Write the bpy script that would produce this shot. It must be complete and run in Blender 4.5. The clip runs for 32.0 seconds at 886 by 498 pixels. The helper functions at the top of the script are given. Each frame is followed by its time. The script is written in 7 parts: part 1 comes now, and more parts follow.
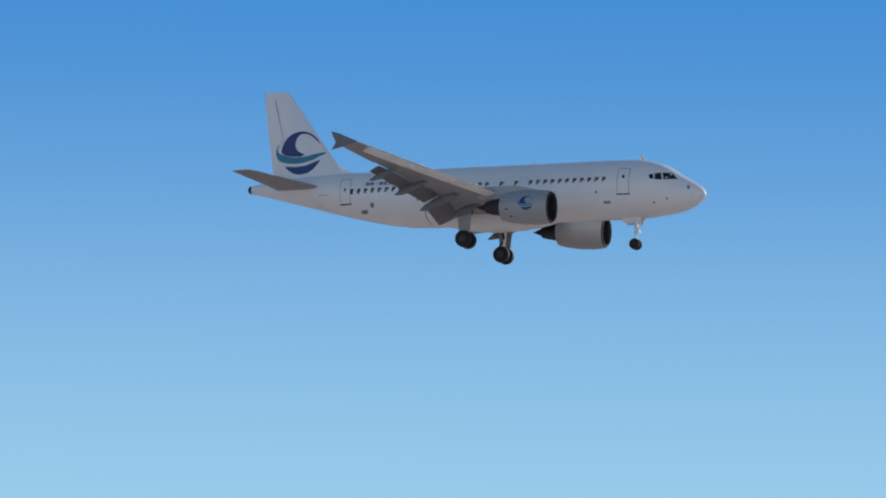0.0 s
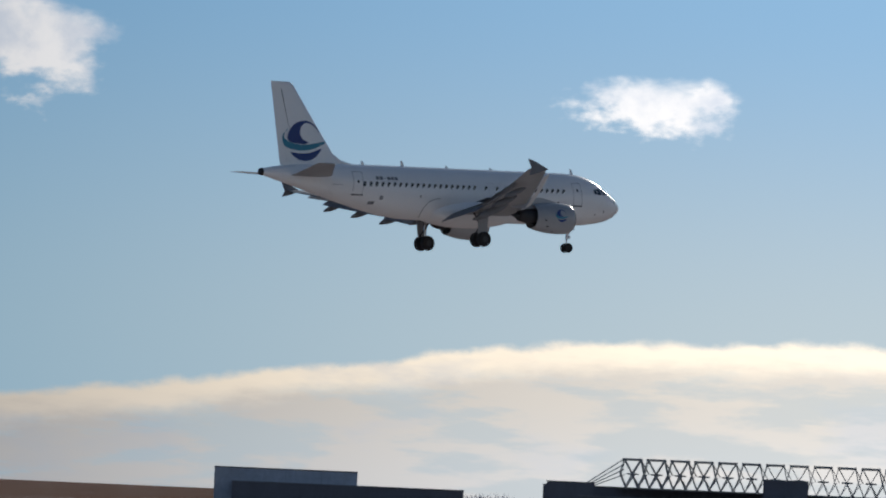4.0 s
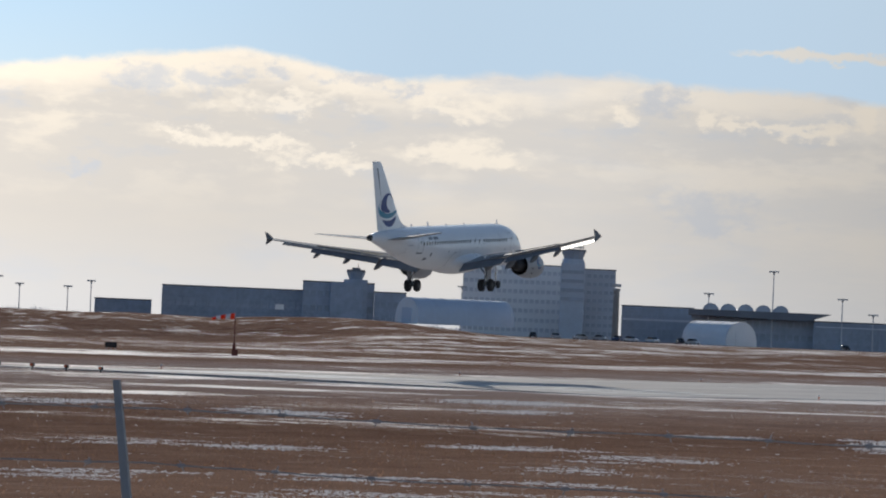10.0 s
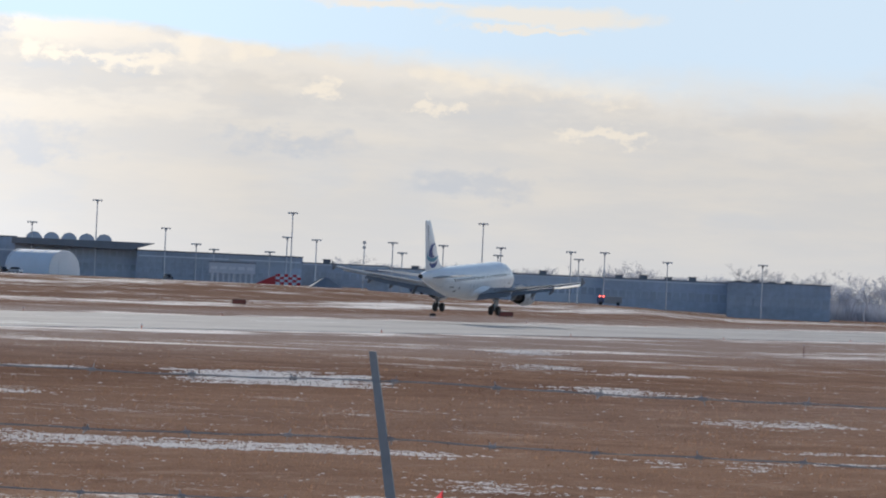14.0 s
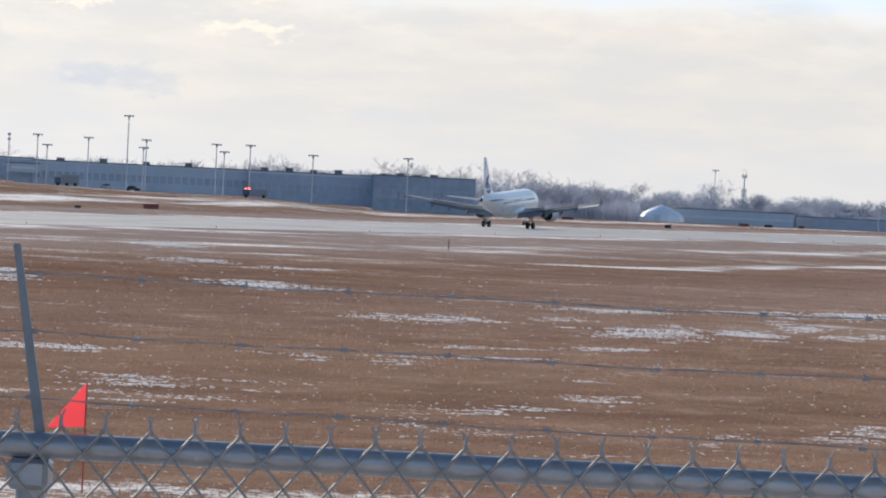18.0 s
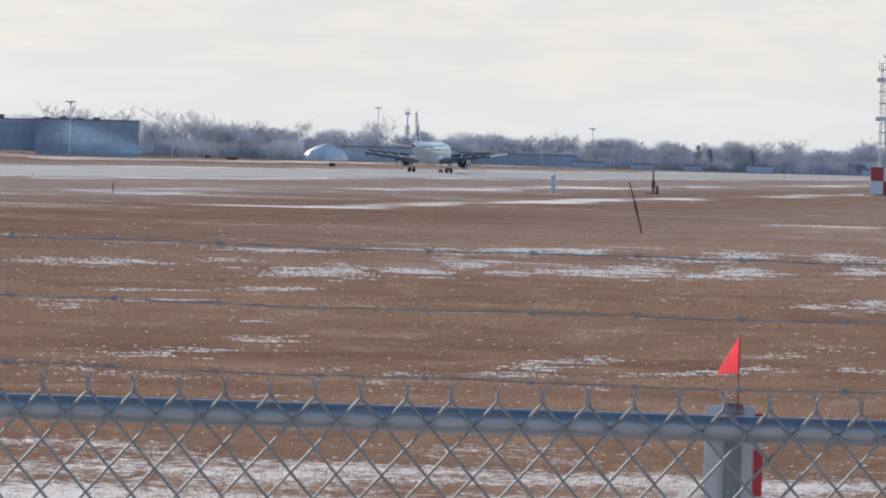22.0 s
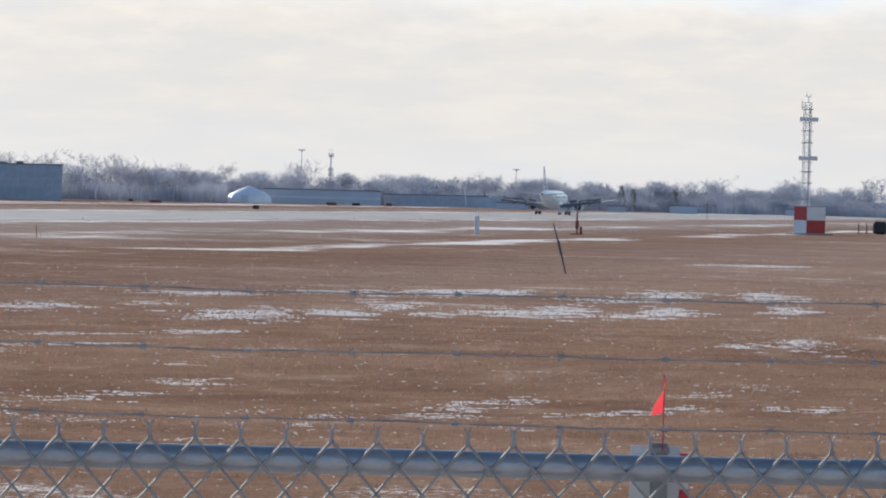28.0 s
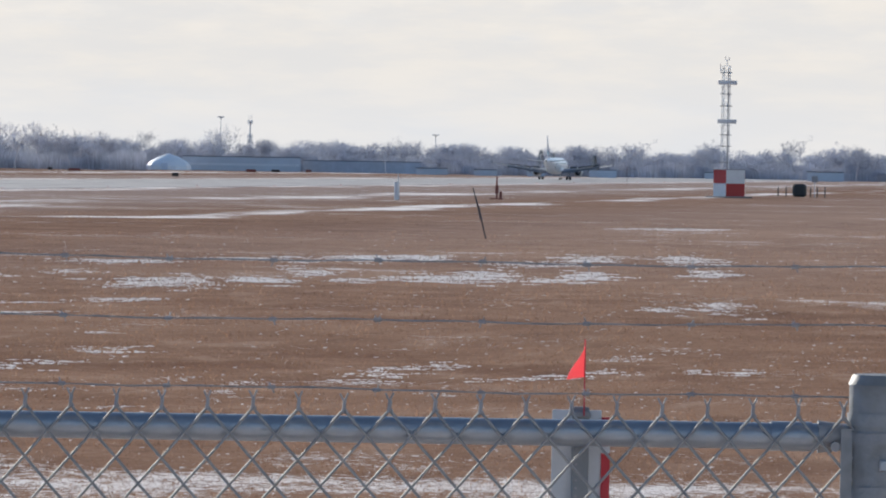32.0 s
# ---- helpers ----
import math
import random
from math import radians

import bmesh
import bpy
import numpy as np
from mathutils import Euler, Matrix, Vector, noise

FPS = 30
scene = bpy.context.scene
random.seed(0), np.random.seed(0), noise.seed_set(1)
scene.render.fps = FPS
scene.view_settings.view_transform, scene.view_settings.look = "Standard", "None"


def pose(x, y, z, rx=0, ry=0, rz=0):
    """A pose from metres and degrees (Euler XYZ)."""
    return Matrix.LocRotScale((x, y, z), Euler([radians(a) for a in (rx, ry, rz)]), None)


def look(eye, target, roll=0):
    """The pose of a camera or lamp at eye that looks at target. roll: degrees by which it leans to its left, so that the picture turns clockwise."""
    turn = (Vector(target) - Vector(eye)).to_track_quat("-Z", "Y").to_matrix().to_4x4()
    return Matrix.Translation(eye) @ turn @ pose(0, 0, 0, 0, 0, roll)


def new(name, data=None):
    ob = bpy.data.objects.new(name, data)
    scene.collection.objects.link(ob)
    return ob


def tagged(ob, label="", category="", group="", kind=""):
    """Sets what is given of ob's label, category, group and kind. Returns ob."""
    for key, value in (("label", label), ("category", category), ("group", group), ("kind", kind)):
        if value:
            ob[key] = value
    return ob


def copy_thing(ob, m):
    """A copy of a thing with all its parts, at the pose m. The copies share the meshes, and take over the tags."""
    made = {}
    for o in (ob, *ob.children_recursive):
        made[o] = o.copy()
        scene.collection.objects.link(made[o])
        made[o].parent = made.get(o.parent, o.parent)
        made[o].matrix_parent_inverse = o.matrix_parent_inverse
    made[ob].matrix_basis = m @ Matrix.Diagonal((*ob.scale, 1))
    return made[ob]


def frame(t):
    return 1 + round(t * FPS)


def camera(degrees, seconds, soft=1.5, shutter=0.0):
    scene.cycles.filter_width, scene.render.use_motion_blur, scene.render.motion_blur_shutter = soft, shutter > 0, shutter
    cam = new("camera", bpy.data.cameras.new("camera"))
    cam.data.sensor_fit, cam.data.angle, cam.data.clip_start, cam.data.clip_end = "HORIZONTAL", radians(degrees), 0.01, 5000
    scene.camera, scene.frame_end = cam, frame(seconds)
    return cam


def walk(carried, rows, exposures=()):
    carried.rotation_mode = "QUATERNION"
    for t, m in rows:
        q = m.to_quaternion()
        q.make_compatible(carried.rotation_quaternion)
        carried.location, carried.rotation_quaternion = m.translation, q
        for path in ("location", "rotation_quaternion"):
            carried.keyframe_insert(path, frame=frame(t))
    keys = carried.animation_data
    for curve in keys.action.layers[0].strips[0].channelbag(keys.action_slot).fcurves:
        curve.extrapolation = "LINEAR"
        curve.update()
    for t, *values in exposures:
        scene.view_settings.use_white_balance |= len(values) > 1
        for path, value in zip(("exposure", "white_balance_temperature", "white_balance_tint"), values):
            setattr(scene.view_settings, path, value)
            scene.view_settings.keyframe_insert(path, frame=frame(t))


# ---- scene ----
# exposure along the clip: seconds, stops
EXPOSURES = [(0.0, -0.28), (1.0, -0.08), (2.0, -0.36), (4.5, -1.35), (6.0, -1.62), (7.0, -1.6), (8.0, -1.5), (9.0, -1.12), (10.0, -0.68), (11.0, -0.65), (12.0, -0.33), (13.0, -0.34), (14.5, -0.05), (16.0, 0.1), (19.0, 0.15), (32.0, 0.15)]
SKY_GAIN, SUN_POWER = 0.135, 4.2
EYE = (0.0, 0.0, 4.5)   # on the bank behind the fence; the field lies at z = 0 and the runway runs along +y
FOV = 9.957

PATH = [  # seconds, bearing, tilt, lean of the camera
    (0.0, -86.343, 5.500, 1.100),
    (0.5, -81.314, 5.600, 3.000),
    (1.0, -75.711, 5.350, 4.200),
    (1.5, -70.173, 4.800, 3.900),
    (2.0, -65.080, 4.400, 4.100),
    (2.5, -61.610, 3.950, 4.400),
    (4.5, -47.923, 2.497, 1.841),
    (5.0, -44.821, 2.233, 1.764),
    (5.5, -42.544, 1.528, 2.248),
    (6.0, -40.911, 1.387, 2.352),
    (6.5, -39.150, 1.480, 2.179),
    (7.0, -37.040, 1.450, 2.337),
    (7.5, -34.600, 1.060, 1.834),
    (8.0, -31.400, 0.613, 2.405),
    (8.5, -30.600, 0.890, 1.806),
    (9.0, -29.015, 0.674, 2.143),
    (9.5, -27.676, 0.830, 1.992),
    (10.0, -26.464, 0.926, 2.437),
    (10.5, -24.763, 0.608, 2.613),
    (11.0, -23.082, 0.366, 3.074),
    (11.5, -22.239, 0.546, 2.639),
    (12.0, -21.206, 0.598, 2.677),
    (12.5, -20.528, 0.298, 2.282),
    (13.0, -20.405, 0.289, 2.816),
    (13.5, -19.197, 0.594, 2.667),
    (15.5, -18.314, -0.412, 2.327),
    (16.0, -17.166, -0.224, 2.358),
    (16.5, -16.497, -0.660, 2.508),
    (17.0, -16.886, -0.628, 2.281),
    (17.5, -16.135, -0.535, 2.587),
    (18.0, -14.781, -0.568, 2.799),
    (18.5, -14.095, -0.499, 2.909),
    (19.0, -13.591, -0.452, 2.726),
    (19.5, -13.032, -0.470, 2.554),
    (20.0, -12.485, -0.435, 2.216),
    (20.5, -12.309, -0.522, 1.973),
    (21.0, -11.753, -0.446, 2.003),
    (21.5, -10.880, -0.719, 1.869),
    (22.0, -10.986, -1.101, 1.765),
    (22.5, -10.964, -1.216, 1.818),
    (23.0, -10.836, -1.232, 2.005),
    (23.5, -10.634, -1.324, 2.124),
    (24.0, -10.628, -1.433, 2.105),
    (24.5, -10.335, -1.414, 1.941),
    (25.0, -10.105, -1.205, 2.170),
    (25.5, -9.861, -1.282, 1.884),
    (26.0, -9.813, -1.150, 1.679),
    (26.5, -9.991, -0.985, 1.521),
    (28.5, -10.159, -0.576, 1.439),
    (29.0, -10.100, -0.694, 1.601),
    (29.5, -9.158, -0.625, 1.563),
    (30.0, -8.723, -0.852, 1.615),
    (30.5, -8.618, -0.762, 1.353),
    (31.0, -8.815, -0.896, 1.072),
    (31.5, -8.784, -0.987, 0.991),
    (32.0, -9.236, -0.978, 0.985),
]


def gaze(bearing, tilt, lean):
    a, e = radians(bearing), radians(tilt)
    return look(EYE, (EYE[0] + 100 * math.sin(a) * math.cos(e), EYE[1] + 100 * math.cos(a) * math.cos(e), EYE[2] + 100 * math.sin(e)), lean)


cam = camera(FOV, 32.0, soft=2.0)
walk(cam, [(t, gaze(b, p, r)) for t, b, p, r in PATH],
     exposures=EXPOSURES)

PLANE = [  # seconds, x, y, height of the wheels, heading, nose up, bank
    (0.0, -350.43, 25.31, 37.90, 24.52, 1.34, -2.79),
    (0.5, -337.60, 56.11, 36.03, 22.71, 1.55, -2.63),
    (1.0, -328.69, 82.92, 35.08, 19.76, 1.46, -2.93),
    (1.5, -322.62, 114.71, 34.23, 17.09, 1.83, -2.97),
    (2.0, -320.73, 142.27, 30.46, 12.99, 1.87, -2.01),
    (2.5, -317.15, 167.89, 28.40, 10.04, 1.75, -1.39),
    (3.0, -313.60, 193.82, 26.65, 7.68, 1.81, -1.40),
    (3.5, -310.17, 220.05, 25.02, 5.70, 1.92, -1.42),
    (4.0, -307.58, 246.92, 23.46, 3.81, 2.02, -1.43),
    (4.5, -306.51, 274.79, 21.88, 1.73, 2.08, -1.44),
    (5.0, -309.27, 306.64, 20.32, 1.00, 2.23, -1.19),
    (5.5, -316.02, 342.18, 18.89, 0.50, 2.21, -1.26),
    (6.0, -312.75, 367.19, 17.45, 0.11, 2.09, -1.05),
    (6.5, -285.47, 363.09, 15.17, -0.32, 2.13, 0.41),
    (7.0, -266.04, 360.36, 13.60, -1.36, 2.47, 1.69),
    (7.5, -261.97, 379.95, 12.54, -2.34, 2.74, 1.43),
    (8.0, -256.76, 402.78, 12.30, -2.74, 3.14, -0.37),
    (8.5, -244.09, 410.18, 11.00, -3.58, 2.78, -1.08),
    (9.0, -229.94, 410.01, 10.53, -3.18, 2.79, -2.27),
    (9.5, -218.88, 414.25, 9.41, -2.88, 2.77, -2.75),
    (10.0, -212.93, 429.42, 8.26, -2.35, 2.96, -2.20),
    (10.5, -210.39, 448.75, 6.99, -1.80, 3.00, -1.28),
    (11.0, -208.83, 470.47, 5.88, -0.75, 3.66, -0.42),
    (11.5, -208.68, 494.58, 5.10, -0.17, 3.49, 0.17),
    (12.0, -208.63, 519.60, 4.14, 0.42, 3.58, 0.74),
    (12.5, -209.37, 546.59, 3.29, 0.15, 3.61, 1.27),
    (13.0, -209.62, 573.13, 2.67, 0.20, 3.73, 1.94),
    (13.5, -207.53, 593.57, 2.34, -0.22, 3.71, 1.30),
    (14.0, -206.71, 616.71, 1.56, 0.97, 3.10, 1.18),
    (15.0, -204.66, 662.27, 0.94, 1.31, 3.17, 0.93),
    (16.0, -205.27, 715.62, 0.48, 1.48, 3.20, 0.60),
    (17.0, -204.38, 764.62, 0.18, 1.52, 3.00, 0.30),
    (18.0, -205.49, 820.52, 0.05, 0.76, 2.80, -0.50),
    (19.0, -202.59, 862.07, 0.00, 0.00, 2.40, -0.80),
    (20.0, -200.08, 905.43, 0.00, 0.00, 0.80, -0.50),
    (21.0, -198.03, 951.17, 0.00, 0.00, 0.00, -0.30),
    (22.0, -196.96, 998.66, 0.00, 0.00, 0.00, -0.10),
    (23.0, -197.25, 1047.76, 0.00, 0.00, 0.00, -0.08),
    (24.0, -198.62, 1099.61, 0.00, 0.00, 0.00, -0.05),
    (25.0, -199.95, 1150.44, 0.00, 0.00, 0.00, -0.02),
    (26.0, -200.44, 1195.67, 0.00, 0.00, 0.00, 0.00),
    (27.0, -199.95, 1233.88, 0.00, 0.00, 0.00, 0.00),
    (28.0, -198.54, 1265.34, 0.00, 0.00, 0.00, 0.00),
    (29.0, -196.79, 1293.60, 0.00, 0.00, 0.00, 0.00),
    (30.0, -195.33, 1321.81, 0.00, 0.00, 0.00, 0.00),
    (31.0, -194.41, 1350.97, 0.00, 0.00, 0.00, 0.00),
    (32.0, -193.93, 1381.43, 0.00, 0.00, 0.00, 0.00),
]

# ---- light: a low winter sun ahead of the camera, blue sky above a bank of cloud ----
SUN_BEARING, SUN_HEIGHT = -37.0, 18.0


class Nodes:
    """A short way to write node trees."""

    def __init__(self, tree):
        self.tree = tree
        tree.nodes.clear()

    def add(self, kind, **settings):
        node = self.tree.nodes.new(kind)
        for key, value in settings.items():
            if key == "operation":
                node.operation = value
            elif key == "blend_type":
                node.blend_type = value
            elif key == "data_type":
                node.data_type = value
            elif key == "feature":
                node.feature = value
            elif key == "noise_dimensions":
                node.noise_dimensions = value
            elif key == "interpolation_type":
                node.interpolation_type = value
        return node

    def put(self, socket, value):
        if isinstance(value, bpy.types.NodeSocket):
            self.tree.links.new(value, socket)
        elif isinstance(value, (tuple, list)) and len(value) == 3 and socket.type == "RGBA":
            socket.default_value = (*value, 1)
        else:
            socket.default_value = value

    def math(self, op, a, b=0.0, c=0.0):
        n = self.add("ShaderNodeMath", operation=op)
        for s, v in zip(n.inputs, (a, b, c)):
            self.put(s, v)
        return n.outputs[0]

    def ramp(self, x, lo, hi, a=0.0, b=1.0):
        n = self.add("ShaderNodeMapRange", interpolation_type="SMOOTHSTEP")
        for s, v in zip(n.inputs, (x, lo, hi, a, b)):
            self.put(s, v)
        return n.outputs[0]

    def lin(self, x, lo, hi, a=0.0, b=1.0):
        n = self.add("ShaderNodeMapRange")
        for s, v in zip(n.inputs, (x, lo, hi, a, b)):
            self.put(s, v)
        return n.outputs[0]

    def noise(self, vector, scale, detail=4.0, rough=0.55):
        n = self.add("ShaderNodeTexNoise")
        if vector is not None:
            self.put(n.inputs["Vector"], vector)
        n.inputs["Scale"].default_value = scale
        n.inputs["Detail"].default_value = detail
        n.inputs["Roughness"].default_value = rough
        return n.outputs[0]

    def mix(self, f, a, b, kind="MIX"):
        n = self.add("ShaderNodeMix", data_type="RGBA", blend_type=kind)
        self.put(n.inputs[0], f)
        self.put(n.inputs[6], a)
        self.put(n.inputs[7], b)
        return n.outputs[2]

    def join(self, x, y, z=0.0):
        n = self.add("ShaderNodeCombineXYZ")
        for s, v in zip(n.inputs, (x, y, z)):
            self.put(s, v)
        return n.outputs[0]

    def split(self, v):
        n = self.add("ShaderNodeSeparateXYZ")
        self.put(n.inputs[0], v)
        return n.outputs

    def times(self, v, k):
        n = self.add("ShaderNodeVectorMath", operation="MULTIPLY")
        self.put(n.inputs[0], v)
        n.inputs[1].default_value = k
        return n.outputs[0]


# clouds: bearing, height, half width, half height in degrees
CLOUDS_HIGH = [
    (-77.32, 4.22, 1.08, 0.54), (-79.03, 4.08, 0.61, 0.38), (-76.4, 3.93, 1.02, 0.35), (-79.92, 3.22, 0.83, 0.31), (-78.46, 3.36, 1.27, 0.38), (-75.49, 3.71, 0.57, 0.14), (-73.06, 5.54, 0.89, 0.38), (-72.41, 5.33, 0.57, 0.29),
    (-71.57, 5.19, 0.35, 0.22), (-74.35, 4.36, 0.29, 0.23), (-73.86, 4.15, 0.38, 0.1), (-73.28, 4.13, 0.32, 0.11), (-78.11, 7.04, 0.61, 0.24), (-78.94, 6.96, 0.45, 0.19), (-77.2, 6.89, 0.22, 0.1), (-80.24, 6.85, 0.29, 0.07),
]
CLOUDS_LONG = [
    (-62.48, 5.29, 0.48, 0.19), (-63.36, 5.07, 0.38, 0.16), (-64.65, 4.31, 0.77, 0.27), (-63.37, 4.34, 0.77, 0.33), (-62.85, 4.12, 0.48, 0.17), (-64.03, 4.61, 0.64, 0.25), (-61.7, 5.15, 0.61, 0.27), (-61.05, 4.94, 0.83, 0.35),
    (-60.57, 5.41, 0.54, 0.24), (-60.14, 4.68, 0.54, 0.38), (-60.23, 3.97, 0.38, 0.31), (-60.58, 3.6, 0.23, 0.16), (-64.76, 3.09, 0.48, 0.08), (-58.52, 5.06, 1.02, 0.48), (-57.57, 5.23, 0.83, 0.41), (-56.8, 5.06, 0.89, 0.48),
    (-55.95, 4.86, 0.7, 0.45), (-58.63, 4.02, 0.27, 0.1), (-58.48, 3.63, 0.35, 0.07), (-56.44, 6.74, 0.32, 0.17),
]
CLOUDS_LOW = [
    (-49.09, 4.42, 0.83, 0.27), (-48.39, 4.53, 0.22, 0.16), (-43.58, 4.49, 0.57, 0.13), (-42.56, 4.5, 1.08, 0.27), (-41.54, 4.66, 0.48, 0.27), (-40.96, 4.4, 0.48, 0.15), (-42.42, 4.12, 0.22, 0.11), (-39.24, 3.49, 0.38, 0.06), (-38.53, 3.43, 0.4, 0.07),
]

# in the bank: lit folds, blue hollows, thin lenses above its edge
BANK_FOLDS = [
    (-28.5, 3.14, 0.7, 0.22), (-27.73, 3.11, 0.44, 0.19), (-28.21, 2.51, 0.7, 0.11), (-29.47, 2.13, 0.51, 0.08), (-28.77, 2.03, 0.7, 0.1), (-27.87, 1.86, 0.64, 0.1), (-26.28, 1.99, 0.57, 0.14),
    (-26.43, 2.53, 0.7, 0.14), (-24.52, 2.54, 0.32, 0.16), (-23.44, 2.49, 0.25, 0.11), (-22.67, 2.41, 0.38, 0.09), (-21.9, 2.61, 0.38, 0.18), (-21.01, 2.59, 0.32, 0.16), (-22.98, 2.44, 0.25, 0.08),
    (-22.34, 2.4, 0.25, 0.1), (-20.19, 2.19, 0.25, 0.1), (-18.97, 2.03, 0.22, 0.08), (-18.33, 2.52, 1.08, 0.29), (-17.05, 2.32, 0.57, 0.18), (-25.88, 1.97, 0.51, 0.09), (-17.15, 1.81, 0.57, 0.09),
]
BANK_HOLLOWS = [
    (-29.08, 2.7, 0.22, 0.18), (-28.42, 2.85, 0.29, 0.11), (-27.46, 2.86, 0.29, 0.14), (-27.14, 2.66, 0.25, 0.11), (-23.95, 2.72, 0.23, 0.22), (-30.53, 1.68, 0.32, 0.1), (-23.52, 1.5, 0.7, 0.22),
    (-29.84, 2.69, 0.38, 0.14), (-20.7, 1.58, 0.83, 0.14), (-23.37, 1.36, 0.7, 0.16), (-18.71, 1.17, 0.83, 0.16),
]
BANK_LENSES = [
    (-22.19, 3.26, 0.83, 0.06), (-19.63, 3.19, 1.02, 0.06), (-17.72, 3.11, 1.21, 0.11), (-17.42, 3.49, 1.65, 0.09), (-17.84, 2.95, 0.7, 0.04), (-22.13, 3.27, 0.76, 0.05),
]


def build_world():
    world = bpy.data.worlds.new("sky")
    scene.world = world
    world.use_nodes = True
    g = Nodes(world.node_tree)
    sky = g.add("ShaderNodeTexSky")
    sky.sky_type = "NISHITA"
    sky.sun_disc = False
    sky.sun_elevation, sky.sun_rotation = radians(SUN_HEIGHT), radians(SUN_BEARING)
    sky.air_density, sky.dust_density, sky.ozone_density = 1.0, 0.3, 2.5
    way = g.add("ShaderNodeTexCoord").outputs["Generated"]
    x, y, z = g.split(way)
    bearing = g.math("MULTIPLY", g.math("ARCTAN2", x, y), 57.2958)
    height = g.math("MULTIPLY", g.math("ARCSINE", z), 57.2958)
    rising = g.ramp(height, 1.0, 9.0)
    away = g.mix(rising, (0.42, 0.77, 1.02), (0.070, 0.325, 0.80))
    sunward = g.mix(g.ramp(height, 1.5, 6.0), (1.18, 1.40, 1.52), (0.66, 1.15, 1.70))
    away = g.mix(g.ramp(bearing, -82.0, -64.0, 0.0, 0.38), away, (0.40, 0.78, 1.10))
    blue = g.mix(g.ramp(bearing, -64.0, -44.0), away, sunward)
    blue = g.mix(g.ramp(bearing, -33.0, -26.0), blue, (0.82, 1.05, 1.28))
    blue = g.mix(g.ramp(bearing, -24.0, -17.0), blue, (0.74, 0.90, 1.06))
    dome = g.mix(1.0, sky.outputs[0], (SKY_GAIN, SKY_GAIN, SKY_GAIN), "MULTIPLY")
    blue = g.mix(g.ramp(height, 9.0, 22.0), blue, dome)
    flat = g.join(bearing, g.math("MULTIPLY", height, 1.7))
    big = g.noise(flat, 0.9, 7, 0.55)
    fine = g.noise(g.times(flat, (1, 1, 1)), 2.6, 9, 0.6)
    warp = g.math("ADD", g.math("SUBTRACT", big, 0.5), g.math("MULTIPLY", g.math("SUBTRACT", fine, 0.5), 0.5))
    def lumps(clouds, blend, across=bearing, up=height):
        lump = -1.0
        for b, h, w, k in clouds:
            dx = g.math("MULTIPLY", g.math("SUBTRACT", across, b), 1 / w)
            dy = g.math("MULTIPLY", g.math("SUBTRACT", up, h), 1 / k)
            d = g.math("SUBTRACT", 1.0, g.math("SQRT", g.math("ADD", g.math("MULTIPLY", dx, dx), g.math("MULTIPLY", dy, dy))))
            lump = g.math("SMOOTH_MAX", lump, d, blend)
        return lump
    # single clouds
    shred = g.noise(flat, 5.0, 5, 0.5)
    torn = g.math("ADD", bearing, g.math("MULTIPLY", g.math("SUBTRACT", shred, 0.5), 0.45))
    lifted = g.math("ADD", height, g.math("MULTIPLY", g.math("SUBTRACT", fine, 0.5), 0.30))
    lump = lumps(CLOUDS_HIGH + CLOUDS_LONG + CLOUDS_LOW, 0.55, torn, lifted)
    lump = g.math("ADD", g.math("ADD", lump, 0.20), g.math("ADD", g.math("MULTIPLY", warp, 2.1), g.math("MULTIPLY", g.math("SUBTRACT", shred, 0.5), 0.45)))
    single = g.ramp(lump, g.ramp(bearing, -72.0, -65.0, -0.30, -0.12), g.ramp(bearing, -72.0, -65.0, 0.95, 0.70))
    # the bank of cloud over the horizon
    edge = 0.7
    for b0, b1, rise in ((-58, -50, 1.1), (-50, -46, 0.14), (-46, -42.5, 0.40), (-38, -33.5, 0.30), (-33.5, -30.0, 0.36), (-30.6, -29, 0.12), (-28.8, -27.0, -0.22), (-27.0, -24.4, 0.10), (-24.4, -22.5, -0.14), (-22.5, -16.4, -0.40)):
        edge = g.math("ADD", edge, g.lin(bearing, b0, b1, 0.0, rise))
    edge = g.math("ADD", edge, g.math("MULTIPLY", warp, g.ramp(bearing, -24.0, -18.0, 0.30, 0.45)))
    depth = g.math("SUBTRACT", edge, height)
    bank = g.ramp(depth, g.ramp(bearing, -22.0, -15.0, 0.0, -0.30), g.ramp(bearing, -22.0, -15.0, 0.13, 0.45))
    streak = g.noise(g.join(g.math("MULTIPLY", bearing, 0.45), g.math("MULTIPLY", height, 2.2), 3.0), 1.3, 8, 0.6)
    gaps = g.math("MULTIPLY", g.ramp(depth, 0.22, 0.5), g.ramp(bearing, -38.0, -45.0))
    bank = g.math("MULTIPLY", bank, g.math("SUBTRACT", 1.0, g.math("MULTIPLY", gaps, g.ramp(streak, 0.56, 0.42, 0.05, 0.5))))
    soft = g.noise(g.join(g.math("MULTIPLY", bearing, 0.5), g.math("MULTIPLY", height, 1.5), 9.0), 0.8, 6, 0.55)
    shade = g.math("ADD", g.ramp(depth, 0.1, 0.75), g.math("MULTIPLY", g.math("SUBTRACT", streak, 0.5), 1.5))
    rim = g.mix(g.ramp(shade, -0.1, 0.75), (1.00, 0.88, 0.72), (0.665, 0.615, 0.555))
    wisp = g.noise(g.join(g.math("MULTIPLY", bearing, 0.7), g.math("MULTIPLY", height, 1.9), 21.0), 1.0, 9, 0.58)
    high = g.ramp(height, 0.9, 2.6)
    rim = g.mix(g.ramp(soft, 0.53, 0.68, 0.0, 0.45), rim, (0.52, 0.565, 0.64))
